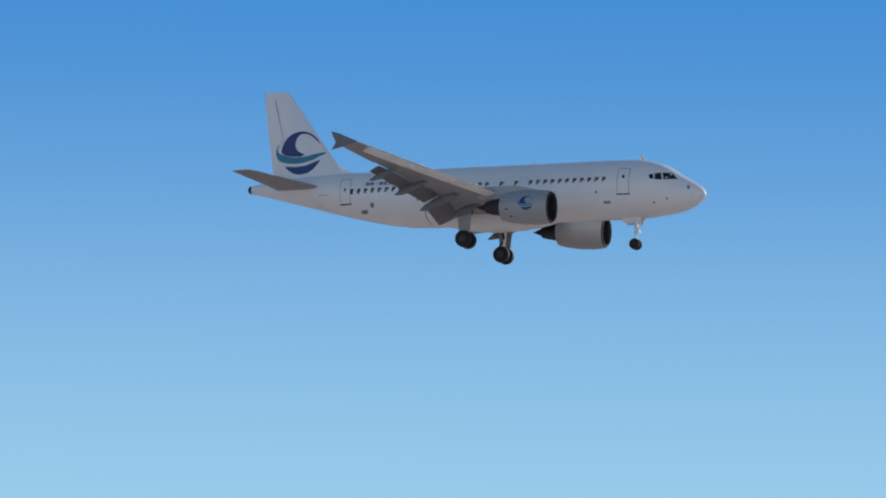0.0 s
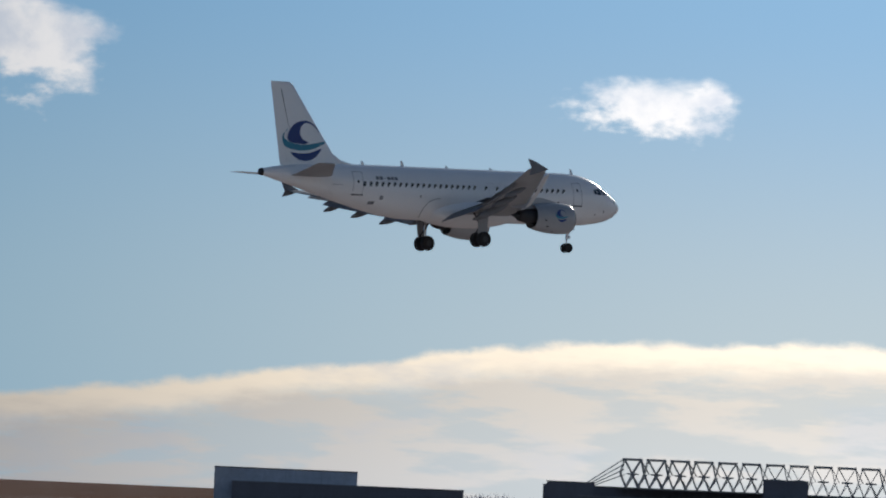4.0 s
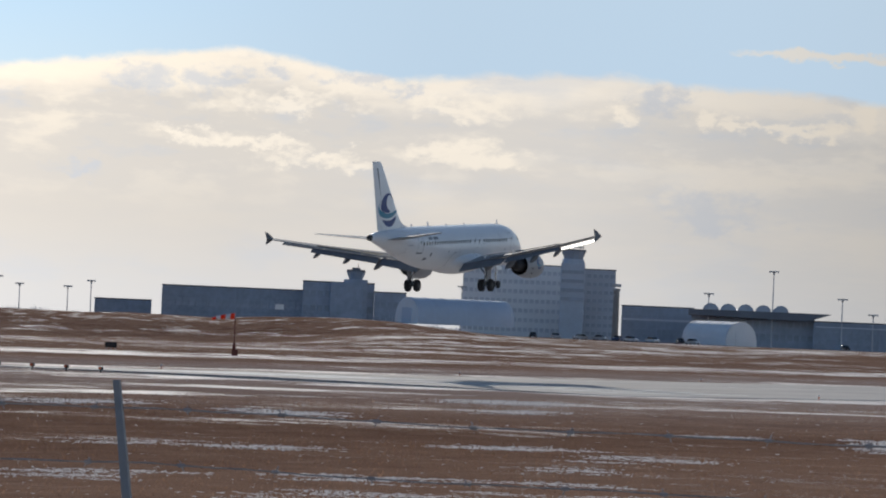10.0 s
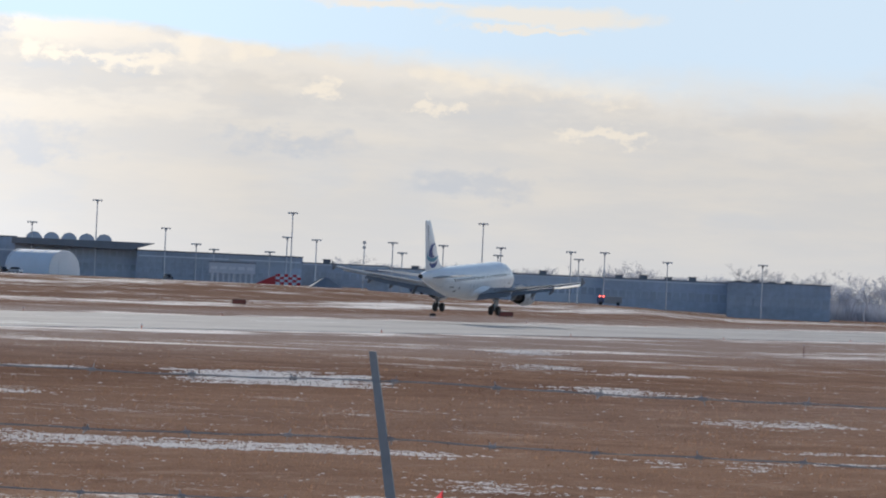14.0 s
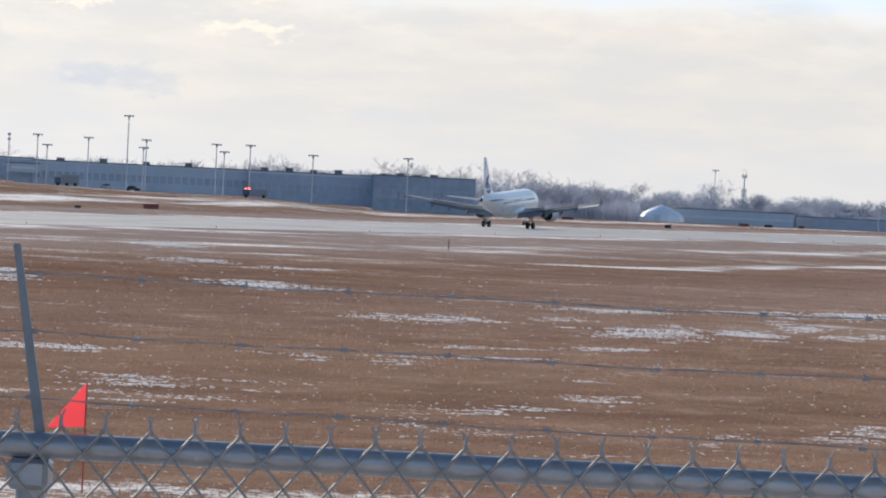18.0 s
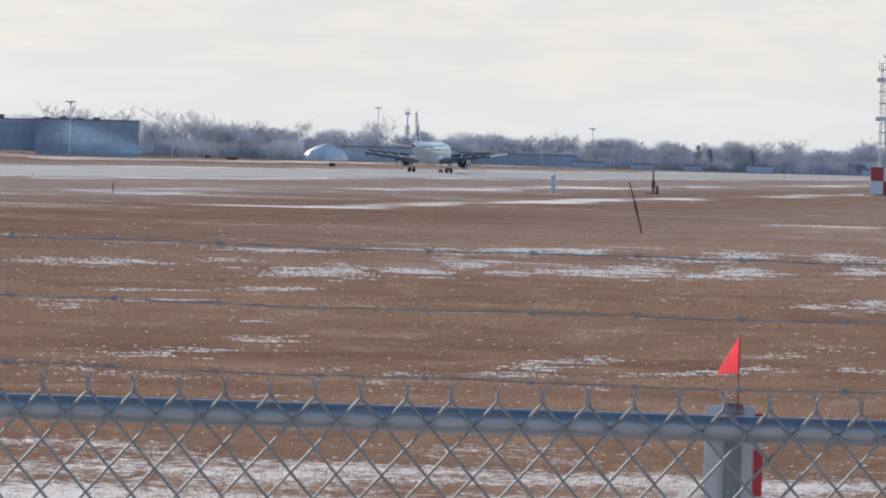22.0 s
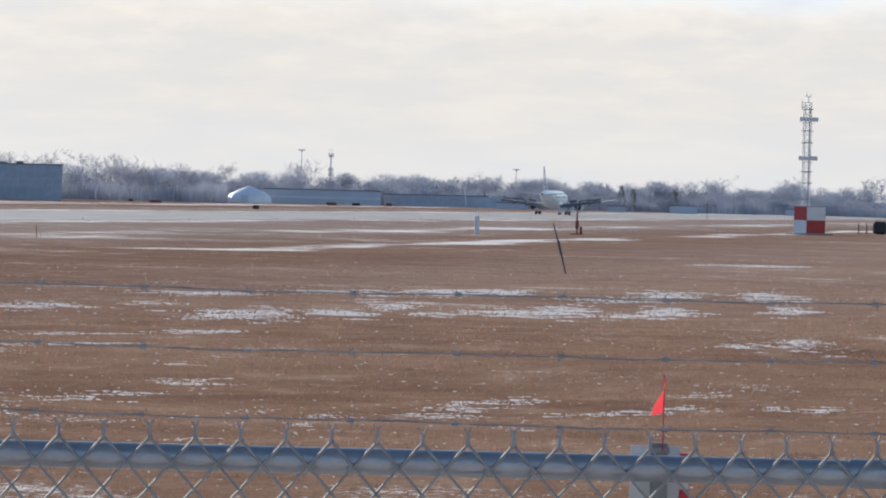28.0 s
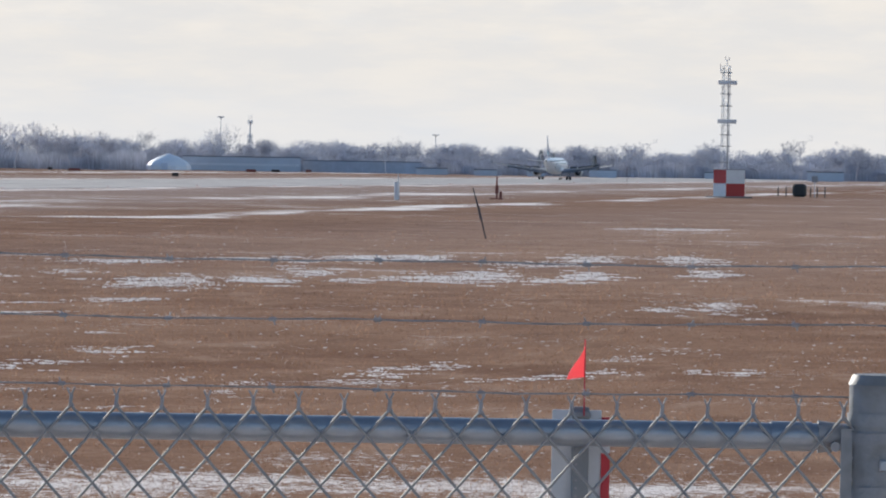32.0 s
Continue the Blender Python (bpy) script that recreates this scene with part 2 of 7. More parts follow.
    rim = g.mix(g.math("MULTIPLY", g.ramp(wisp, 0.48, 0.62, 0.0, 0.60), high), rim, (1.00, 0.88, 0.71))
    rim = g.mix(g.math("MULTIPLY", g.ramp(wisp, 0.46, 0.34, 0.0, 0.5), high), rim, (0.50, 0.55, 0.63))
    late = g.lin(bearing, -34.0, -19.0, 0.0, 1.0)
    rim = g.mix(g.math("MULTIPLY", late, 0.60), rim, g.mix(g.ramp(streak, 0.35, 0.7), (0.74, 0.755, 0.78), (0.86, 0.83, 0.79)))
    curl = g.noise(g.join(bearing, g.math("MULTIPLY", height, 1.3), 41.0), 1.7, 8, 0.62)
    bent = g.math("ADD", bearing, g.math("MULTIPLY", g.math("SUBTRACT", curl, 0.5), 2.2))
    tossed = g.math("ADD", height, g.math("MULTIPLY", g.math("SUBTRACT", fine, 0.5), 0.75))
    folds = g.math("ADD", lumps(BANK_FOLDS, 0.3, bent, tossed), g.math("MULTIPLY", g.math("SUBTRACT", shred, 0.5), 1.6))
    hollows = g.math("ADD", lumps(BANK_HOLLOWS, 0.3, bent, tossed), g.math("MULTIPLY", g.math("SUBTRACT", shred, 0.5), -1.2))
    rim = g.mix(g.ramp(folds, -0.30, 0.75, 0.0, 0.80), rim, (0.97, 0.88, 0.755))
    rim = g.mix(g.ramp(hollows, -0.35, 0.8, 0.0, 0.60), rim, (0.56, 0.60, 0.67))
    low = g.ramp(height, 0.0, 1.3)
    rim = g.mix(g.math("MULTIPLY", g.math("SUBTRACT", 1.0, low), 0.5), rim, (0.70, 0.72, 0.76))
    puff = g.noise(g.join(bearing, g.math("ADD", height, 0.22), 2.0), 1.6, 5, 0.55)
    body = g.mix(g.ramp(g.math("ADD", puff, g.math("MULTIPLY", lump, 0.10)), 0.46, 0.76), (0.90, 0.865, 0.85), (0.64, 0.665, 0.73))
    light = 0.0
    for b0, b1, more in ((-13.0, -17.0, 0.05), (-17.0, -21.0, 0.08), (-21.0, -25.0, 0.50), (-25.0, -29.0, 0.12), (-29.0, -33.0, 0.26), (-33.0, -37.0, 0.48)):
        light = g.math("ADD", light, g.lin(bearing, b0, b1, 0.0, more))
    lit = g.math("POWER", 2.0, light)
    rim = g.mix(1.0, rim, g.join(lit, lit, lit), "MULTIPLY")
    rim = g.mix(g.ramp(bearing, -46.0, -60.0), rim, g.mix(1.0, rim, (0.36, 0.36, 0.37), "MULTIPLY"))
    near_sun = g.ramp(bearing, -66.0, -48.0, 1.0, 2.9)
    body = g.mix(1.0, body, g.join(near_sun, near_sun, near_sun), "MULTIPLY")
    out = blue
    out = g.mix(g.math("MULTIPLY", single, 0.84), out, body)
    out = g.mix(bank, out, rim)
    lens = g.math("ADD", lumps(BANK_LENSES, 0.2, bent, g.math("ADD", height, g.math("MULTIPLY", g.math("SUBTRACT", fine, 0.5), 0.35))), g.math("MULTIPLY", warp, 1.2))
    out = g.mix(g.ramp(lens, -0.35, 0.55, 0.0, 0.85), out, g.mix(1.0, (0.95, 0.88, 0.78), g.join(lit, lit, lit), "MULTIPLY"))
    back = g.add("ShaderNodeBackground")
    g.put(back.inputs[0], out)
    back.inputs[1].default_value = 1.0
    g.tree.links.new(back.outputs[0], g.add("ShaderNodeOutputWorld").inputs[0])


build_world()
sun_data = bpy.data.lights.new("sun", "SUN")
sun_data.energy, sun_data.angle, sun_data.color = SUN_POWER, radians(0.6), (1.0, 0.93, 0.82)
sun = new("sun", sun_data)
_b, _h = radians(SUN_BEARING), radians(SUN_HEIGHT)
sun.matrix_world = look((300 * math.sin(_b) * math.cos(_h), 300 * math.cos(_b) * math.cos(_h), 300 * math.sin(_h)), (0, 0, 0))
tagged(sun, kind="structure")

# ---- materials ----
def material(name, color, rough=0.6, metal=0.0, vary=0.12, scale=1.5, fine=14.0, bump=0.0, specular=0.4, coat=0.0, second=None, alpha=1.0):
    """A surface with stains at one scale and grain at a finer one; second: a colour that shows through in patches."""
    m = bpy.data.materials.new(name)
    m.use_nodes = True
    g = Nodes(m.node_tree)
    b = g.add("ShaderNodeBsdfPrincipled")
    where = g.add("ShaderNodeTexCoord").outputs["Object"]
    large, small = g.noise(where, scale, 4), g.noise(where, fine, 5, 0.65)
    shift = g.math("ADD", g.math("MULTIPLY", g.math("SUBTRACT", large, 0.5), 1.3), g.math("SUBTRACT", small, 0.5))
    each = g.math("MULTIPLY", g.math("SUBTRACT", g.add("ShaderNodeObjectInfo").outputs["Random"], 0.5), 0.3)
    gain = g.math("ADD", 1.0, g.math("MULTIPLY", g.math("ADD", shift, each), vary * 2))
    tone = g.join(gain, gain, gain)
    base = g.mix(1.0, color, tone, "MULTIPLY")
    if second:
        base = g.mix(g.ramp(large, 0.5, 0.66, 0.0, 0.8), base, second)
    g.put(b.inputs["Base Color"], base)
    g.put(b.inputs["Roughness"], g.math("ADD", rough, g.math("MULTIPLY", shift, 0.12)))
    b.inputs["Metallic"].default_value = metal
    b.inputs["Specular IOR Level"].default_value = specular
    b.inputs["Coat Weight"].default_value = coat
    b.inputs["Coat Roughness"].default_value = 0.12
    b.inputs["Alpha"].default_value = alpha
    if bump:
        n = g.add("ShaderNodeBump")
        n.inputs["Strength"].default_value = bump
        n.inputs["Distance"].default_value = 0.02
        g.put(n.inputs["Height"], small)
        g.put(b.inputs["Normal"], n.outputs[0])
    g.tree.links.new(b.outputs[0], g.add("ShaderNodeOutputMaterial").inputs[0])
    return m


def thin_cloth(name, one, other, share=0.55):
    """Thin cloth or crust that light passes through."""
    m = bpy.data.materials.new(name)
    m.use_nodes = True
    g = Nodes(m.node_tree)
    tone = g.mix(g.noise(g.add("ShaderNodeTexCoord").outputs["Object"], 3.0, 4), one, other)
    a, b, both = g.add("ShaderNodeBsdfDiffuse"), g.add("ShaderNodeBsdfTranslucent"), g.add("ShaderNodeMixShader")
    g.put(a.inputs[0], tone)
    g.put(b.inputs[0], tone)
    both.inputs[0].default_value = share
    g.tree.links.new(a.outputs[0], both.inputs[1])
    g.tree.links.new(b.outputs[0], both.inputs[2])
    g.tree.links.new(both.outputs[0], g.add("ShaderNodeOutputMaterial").inputs[0])
    return m


def glow(name, color, power):
    m = bpy.data.materials.new(name)
    m.use_nodes = True
    g = Nodes(m.node_tree)
    e = g.add("ShaderNodeEmission")
    e.inputs[0].default_value, e.inputs[1].default_value = (*color, 1), power
    g.tree.links.new(e.outputs[0], g.add("ShaderNodeOutputMaterial").inputs[0])
    return m


# ---- meshes ----
def link(name, verts, faces, mat, parent=None, label="", smooth=False, mats=None, slots=None):
    me = bpy.data.meshes.new(name)
    me.from_pydata([tuple(v) for v in verts], [], faces)
    for m in (mats or [mat]):
        me.materials.append(m)
    if slots is not None:
        me.polygons.foreach_set("material_index", slots)
    if smooth:
        me.polygons.foreach_set("use_smooth", [True] * len(me.polygons))
        me.set_sharp_from_angle(angle=radians(smooth if smooth is not True else 40))
    me.update()
    ob = new(name, me)
    ob.parent = parent
    if label:
        ob["label"] = label
    return ob


def part(name, bm, mat, parent=None, label="", smooth=False):
    me = bpy.data.meshes.new(name)
    bmesh.ops.recalc_face_normals(bm, faces=bm.faces)
    bm.to_mesh(me)
    bm.free()
    me.materials.append(mat)
    if smooth:
        me.polygons.foreach_set("use_smooth", [True] * len(me.polygons))
        me.set_sharp_from_angle(angle=radians(40))
    ob = new(name, me)
    ob.parent = parent
    if label:
        ob["label"] = label
    return ob


def again(ob, parent, m):
    """The same mesh once more, as an object of its own."""
    o = new(ob.name.split(".")[0], ob.data)
    o.parent = parent
    o.matrix_local = m
    if "label" in ob:
        o["label"] = ob["label"]
    return o


def boxes(items, bevel=0.0):
    """A bmesh of boxes: centre, size and, if given, a turn about z in degrees."""
    bm = bmesh.new()
    for it in items:
        c, s = it[0], it[1]
        r = bmesh.ops.create_cube(bm, size=1, matrix=pose(*c, 0, 0, it[2] if len(it) > 2 else 0) @ Matrix.Diagonal((*s, 1)))
        if bevel:
            edges = list({e for v in r["verts"] for e in v.link_edges})
            bmesh.ops.bevel(bm, geom=edges, offset=bevel, segments=1, affect="EDGES")
    return bm


def tube(a, b, r1, r2=None, seg=10, bm=None):
    """A tapered rod from a to b."""
    bm = bm or bmesh.new()
    a, b = Vector(a), Vector(b)
    d = b - a
    m = Matrix.Translation((a + b) / 2) @ d.to_track_quat("Z", "Y").to_matrix().to_4x4()
    bmesh.ops.create_cone(bm, cap_ends=True, segments=seg, radius1=r1, radius2=r1 if r2 is None else r2, depth=d.length, matrix=m)
    return bm


def loft(rings, closed=True):
    """Vertices and faces of a skin over rings of equal length; the first and the last are capped."""
    n = len(rings[0])
    verts = [v for r in rings for v in r]
    faces = []
    for i in range(len(rings) - 1):
        for j in range(n if closed else n - 1):
            k = (j + 1) % n
            faces.append((i * n + j, i * n + k, (i + 1) * n + k, (i + 1) * n + j))
    if closed:
        faces.append(tuple(range(n - 1, -1, -1)))
        faces.append(tuple((len(rings) - 1) * n + j for j in range(n)))
    return verts, faces


def spin(profile, seg=28, axis="y"):
    """Rings of a solid of revolution about y: (position, radius)."""
    return [[(r * math.cos(2 * math.pi * j / seg), y, r * math.sin(2 * math.pi * j / seg)) for j in range(seg)] for y, r in profile]


def thing(name, m=None, label="", category="", group="", kind=""):
    ob = new(name)
    ob.empty_display_size = 0.3
    if m is not None:
        ob.matrix_world = m
    return tagged(ob, label, category, group, kind)


def facing(bearing, dist, z=0.0, turn=0.0):
    """The pose of a thing that turns its front (-y) towards the fence, dist metres out on a bearing; z None: on the land."""
    a = radians(bearing)
    if z is None:
        z = float(land(np.float64(dist * math.sin(a)), np.float64(dist * math.cos(a))))
    return pose(dist * math.sin(a), dist * math.cos(a), z, 0, 0, -bearing + turn)


WHITE_PAINT = material("white_paint", (0.86, 0.862, 0.868), 0.30, vary=0.04, scale=0.35, fine=6, coat=0.35, specular=0.5)
WING_GREY = material("wing_grey", (0.36, 0.365, 0.38), 0.68, specular=0.15, vary=0.14, scale=0.7, fine=5)
SLAT_GREY = material("slat_grey", (0.80, 0.80, 0.79), 0.38, vary=0.10, scale=1.1, fine=8, specular=0.5)
FLAP_GREY = material("flap_grey", (0.19, 0.195, 0.21), 0.7, specular=0.15, vary=0.18, scale=1.1, fine=8)
BARE_METAL = material("bare_metal", (0.62, 0.62, 0.63), 0.25, metal=0.9, vary=0.1, scale=2)
NACELLE = material("nacelle_grey", (0.40, 0.41, 0.43), 0.35, metal=0.1, vary=0.1, scale=1.2, fine=7)
DARK_METAL = material("dark_metal", (0.05, 0.05, 0.055), 0.5, metal=0.6, vary=0.2, scale=2)
RUBBER = material("rubber", (0.018, 0.018, 0.02), 0.75, vary=0.2, scale=3)
GLASS_DARK = material("cabin_glass", (0.02, 0.025, 0.035), 0.12, vary=0.1, specular=0.6)
DARK_BLUE = material("dark_blue_paint", (0.020, 0.055, 0.22), 0.35, vary=0.1, scale=0.8)
TEAL = material("teal_paint", (0.045, 0.26, 0.38), 0.35, vary=0.1, scale=0.8)
SEAM = material("seam_grey", (0.20, 0.21, 0.23), 0.5, vary=0.1)

# ---- the airliner: nose towards +y, wheels on z = 0, the main wheels at y = 0 ----
NOSE_Y, AXIS_Z = 16.1, 4.2
FUSELAGE = [  # metres behind the nose, half width, top and bottom above the axis
    (0.0, 0.04, -0.51, -0.59), (0.12, 0.28, -0.25, -0.83), (0.35, 0.50, 0.00, -1.05), (0.8, 0.82, 0.33, -1.36), (1.4, 1.13, 0.67, -1.60),
    (1.9, 1.33, 0.98, -1.73), (2.4, 1.49, 1.33, -1.82), (3.0, 1.65, 1.63, -1.91), (3.7, 1.79, 1.85, -1.99), (4.6, 1.91, 2.00, -2.05), (5.6, 1.965, 2.06, -2.07),
    (6.5, 1.975, 2.07, -2.07), (10.0, 1.975, 2.07, -2.07), (15.0, 1.975, 2.07, -2.07), (20.0, 1.975, 2.07, -2.07), (21.5, 1.965, 2.07, -2.00), (23.0, 1.92, 2.07, -1.80),
    (25.0, 1.78, 2.05, -1.38), (27.0, 1.53, 2.02, -0.88), (29.0, 1.20, 1.96, -0.34), (31.0, 0.83, 1.83, 0.22), (32.5, 0.52, 1.66, 0.62), (33.4, 0.32, 1.50, 0.86), (33.84, 0.24, 1.42, 0.95)]


def hull(s):
    a = np.array(FUSELAGE)
    return [float(np.interp(s, a[:, 0], a[:, k])) for k in (1, 2, 3)]


def skin_point(s, z, side, proud=0.006):
    """A point on the hull, s behind the nose and z over its axis."""
    w, top, bottom = hull(s)
    mid, half = (top + bottom) / 2, (top - bottom) / 2
    c = max(-0.999, min(0.999, (z - mid) / half))
    return Vector((side * (w * math.sqrt(1 - c * c) + proud), NOSE_Y - s, AXIS_Z + z))


def aerofoil(chord, thick, n=11):
    """Points round a section, from the trailing edge over the top: (behind the leading edge, up)."""
    xs = [0.5 * (1 - math.cos(math.pi * i / (n - 1))) for i in range(n)]
    yt = lambda x: 5 * thick * (0.2969 * math.sqrt(x) - 0.126 * x - 0.3516 * x * x + 0.2843 * x ** 3 - 0.1015 * x ** 4)
    up = [(x * chord, (yt(x) * 1.0 + 0.0) * chord) for x in reversed(xs)]
    down = [(x * chord, -yt(x) * 0.75 * chord) for x in xs[1:-1]]
    return up + down


def wing_mesh(sections, side):
    """sections: out, leading edge behind the nose, height over the axis, chord, thickness, nose-up twist."""
    rings = []
    for out, lead, z, chord, thick, twist in sections:
        c, s = math.cos(radians(twist)), math.sin(radians(twist))
        rings.append([(side * out, NOSE_Y - lead - (x * c + h * s), AXIS_Z + z + h * c - x * s) for x, h in aerofoil(chord, thick)])
    return loft(rings)


def plate(points, thick, axis=0):
    """A flat plate from an outline, thick along one axis."""
    bm = bmesh.new()
    a = [bm.verts.new(p) for p in points]
    f = bm.faces.new(a)
    r = bmesh.ops.extrude_face_region(bm, geom=[f])
    d = [0, 0, 0]
    d[axis] = thick
    bmesh.ops.translate(bm, vec=d, verts=[v for v in r["geom"] if isinstance(v, bmesh.types.BMVert)])
    return bm


def emblem(to_point, parent, scale):
    """The round wave emblem: a dark crescent, a teal wave and a dark bowl under it, laid on a surface by to_point(u, v, height)."""
    def lay(name, rows, mat, h, label):
        verts, faces = [], []
        for a, b in rows:
            verts += [to_point(a[0] * scale, a[1] * scale, h), to_point(b[0] * scale, b[1] * scale, h)]
        for i in range(len(rows) - 1):
            faces.append((2 * i, 2 * i + 1, 2 * i + 3, 2 * i + 2))
        ob = link(name, verts, faces, mat, parent, label)
        return ob

    lay("emblem_crescent", [((0.90, 0.44), (0.88, 0.42)), ((0.77, 0.64), (0.74, 0.58)), ((0.57, 0.82), (0.55, 0.74)), ((0.34, 0.94), (0.33, 0.86)), ((0.09, 1.0), (0.10, 0.89)), ((-0.17, 0.98), (-0.06, 0.84)),
        ((-0.42, 0.91), (-0.20, 0.70)), ((-0.64, 0.77), (-0.27, 0.52)), ((-0.82, 0.57), (-0.28, 0.34)), ((-0.94, 0.34), (-0.20, 0.16)), ((-0.99, 0.10), (-0.05, 0.03)), ((-0.85, -0.06), (0.22, -0.07)), ((-0.6, -0.13), (0.0, -0.17))],
        DARK_BLUE, 0.010, "dark blue crescent of the emblem")
    lay("emblem_wave", [((-0.93, 0.57), (-0.97, 0.56)), ((-1.12, 0.38), (-1.20, 0.33)), ((-1.18, 0.20), (-1.27, 0.15)), ((-1.12, 0.06), (-1.24, -0.10)), ((-0.90, -0.05), (-1.12, -0.30)), ((-0.60, -0.15), (-0.80, -0.43)),
        ((-0.20, -0.20), (-0.30, -0.49)), ((0.20, -0.17), (0.15, -0.46)), ((0.60, -0.10), (0.60, -0.35)), ((1.00, -0.02), (0.95, -0.18)), ((1.22, 0.0), (1.18, -0.10))], TEAL, 0.014, "teal wave across the emblem")
    lay("emblem_bowl", [((-0.80, -0.58), (-0.78, -0.62)), ((-0.60, -0.60), (-0.62, -0.78)), ((-0.30, -0.63), (-0.35, -0.94)), ((0.0, -0.62), (0.0, -1.0)), ((0.30, -0.58), (0.35, -0.94)), ((0.60, -0.48), (0.65, -0.76)), ((0.85, -0.38), (0.88, -0.50)), ((0.95, -0.35), (0.95, -0.36))],
        DARK_BLUE, 0.010, "dark blue bowl of the emblem")


def wheel_mesh(r, w):
    prof = [(-w / 2, r * 0.55), (-w / 2, r * 0.86), (-w * 0.36, r * 0.97), (-w * 0.15, r), (w * 0.15, r), (w * 0.36, r * 0.97), (w / 2, r * 0.86), (w / 2, r * 0.55)]
    v, f = loft(spin(prof, 26))
    return [(y, x, z) for x, y, z in v], f


spoilers = []
wings = []


def build_airliner():
    ship = thing("airliner", None, "white twin-engine airliner with a blue wave emblem, gear and flaps down", "airplane")
    # hull
    seg, rings = 40, []
    stations = sorted({s for s, *_ in FUSELAGE} | {x * 0.8 for x in range(8, 42)})
    for s in stations:
        w, top, bottom = hull(s)
        mid, half = (top + bottom) / 2, (top - bottom) / 2
        rings.append([(w * math.cos(2 * math.pi * j / seg), NOSE_Y - s, AXIS_Z + mid + half * math.sin(2 * math.pi * j / seg)) for j in range(seg)])
    v, f = loft(rings)
    body = link("fuselage", v, f, WHITE_PAINT, ship, "glossy white tube of the hull", smooth=60)
    # belly fairing
    rings = []
    for k in range(13):
        u = k / 12
        s, g = 10.2 + 9.4 * u, math.sin(math.pi * min(1, max(0, u))) ** 0.45
        rings.append([((2.02 * g + 0.35) * math.cos(a), NOSE_Y - s, AXIS_Z - 1.35 + (1.12 * g + 0.1) * math.sin(a)) for a in [2 * math.pi * j / 24 for j in range(24)]])
    v, f = loft(rings)
    link("belly_fairing", v, f, WHITE_PAINT, ship, "rounded white fairing under the wing root", smooth=60)
    # cabin windows
    for side in (1, -1):
        first = None
        for i in range(36):
            s = 6.75 + i * 0.5335
            if i in (11, 13, 15):
                continue
            p, q = skin_point(s, 0.62, side, 0.0), skin_point(s, 0.30, side, 0.0)
            up = (p - q).normalized()
            c = skin_point(s, 0.46, side, 0.004)
            out = up.cross(Vector((0, 1, 0))) * (1 if side > 0 else -1)
            out = Vector((abs(out.x) * side, out.y, out.z))
            m = Matrix((Vector((0, 1, 0)), up, out)).transposed().to_4x4()
            m.translation = c
            if first is None:
                outline = [(0.15 * math.copysign(abs(math.cos(a)) ** 0.6, math.cos(a)), 0.205 * math.copysign(abs(math.sin(a)) ** 0.6, math.sin(a))) for a in [2 * math.pi * j / 12 for j in range(12)]]
                verts = [(x * 1.0, y * 1.0, -0.02) for x, y in outline] + [(x * 0.92, y * 0.92, 0.008) for x, y in outline]
                faces = [tuple(range(12, 24))] + [(j, (j + 1) % 12, 12 + (j + 1) % 12, 12 + j) for j in range(12)]
                first = link("cabin_window", verts, faces, GLASS_DARK, body)
                first.matrix_local = m
            else:
                again(first, body, m)
    # doors: front and rear, and the overwing exits
    for side in (1, -1):
        for s0, s1, z0, z1, w in ((4.95, 5.80, -0.62, 1.22, 0.035), (25.55, 26.40, -0.40, 1.40, 0.035), (12.35, 12.86, -0.10, 0.92, 0.02), (13.45, 13.96, -0.10, 0.92, 0.02)):
            verts, faces = [], []
            n = 6
            loop = [(s0 + (s1 - s0) * k / n, z0) for k in range(n)] + [(s1, z0 + (z1 - z0) * k / n) for k in range(n)]
            loop += [(s1 + (s0 - s1) * k / n, z1) for k in range(n)] + [(s0, z1 + (z0 - z1) * k / n) for k in range(n)]
            cs, cz = (s0 + s1) / 2, (z0 + z1) / 2
            for s, z in loop:
                verts.append(skin_point(s, z, side, 0.008))
                verts.append(skin_point(s + (cs - s) * w * 2.2, z + (cz - z) * w, side, 0.008))
            k = len(loop)
            faces = [(2 * i, 2 * i + 1, (2 * i + 3) % (2 * k), (2 * i + 2) % (2 * k)) for i in range(k)]
            link("door_outline", verts, faces, SEAM, body, "thin grey outline of a cabin door")
            if s1 - s0 > 0.7:
                link("door_sill", [skin_point(s, z, side, 0.012) for s, z in ((s0 - 0.05, z0 - 0.03), (s1 + 0.05, z0 - 0.03), (s1 + 0.05, z0 + 0.06), (s0 - 0.05, z0 + 0.06))], [(0, 1, 2, 3)], DARK_METAL, body, "dark sill under a cabin door")
                pane = [skin_point(cs + 0.1 * math.cos(a), 0.62 + 0.13 * math.sin(a), side, 0.012) for a in [2 * math.pi * j / 8 for j in range(8)]]
                link("door_window", pane, [tuple(range(8))], GLASS_DARK, body)
        # cockpit panes
        for corners in (((1.75, 0.42), (2.15, 0.86), (2.75, 0.86), (2.62, 0.36)), ((2.70, 0.36), (2.84, 0.86), (3.25, 0.80), (3.18, 0.36)), ((3.26, 0.38), (3.34, 0.78), (3.62, 0.70), (3.55, 0.42))):
            verts = []
            for i in range(4):
                (sa, za), (sb, zb) = corners[i], corners[(i + 1) % 4]
                verts += [skin_point(sa + (sb - sa) * k / 4, za + (zb - za) * k / 4, side, 0.012) for k in range(4)]
            cs, cz = sum(c[0] for c in corners) / 4, sum(c[1] for c in corners) / 4
            verts.append(skin_point(cs, cz, side, 0.014))
            link("cockpit_window", verts, [(i, (i + 1) % 16, 16) for i in range(16)], GLASS_DARK, body, "dark cockpit pane", smooth=60)
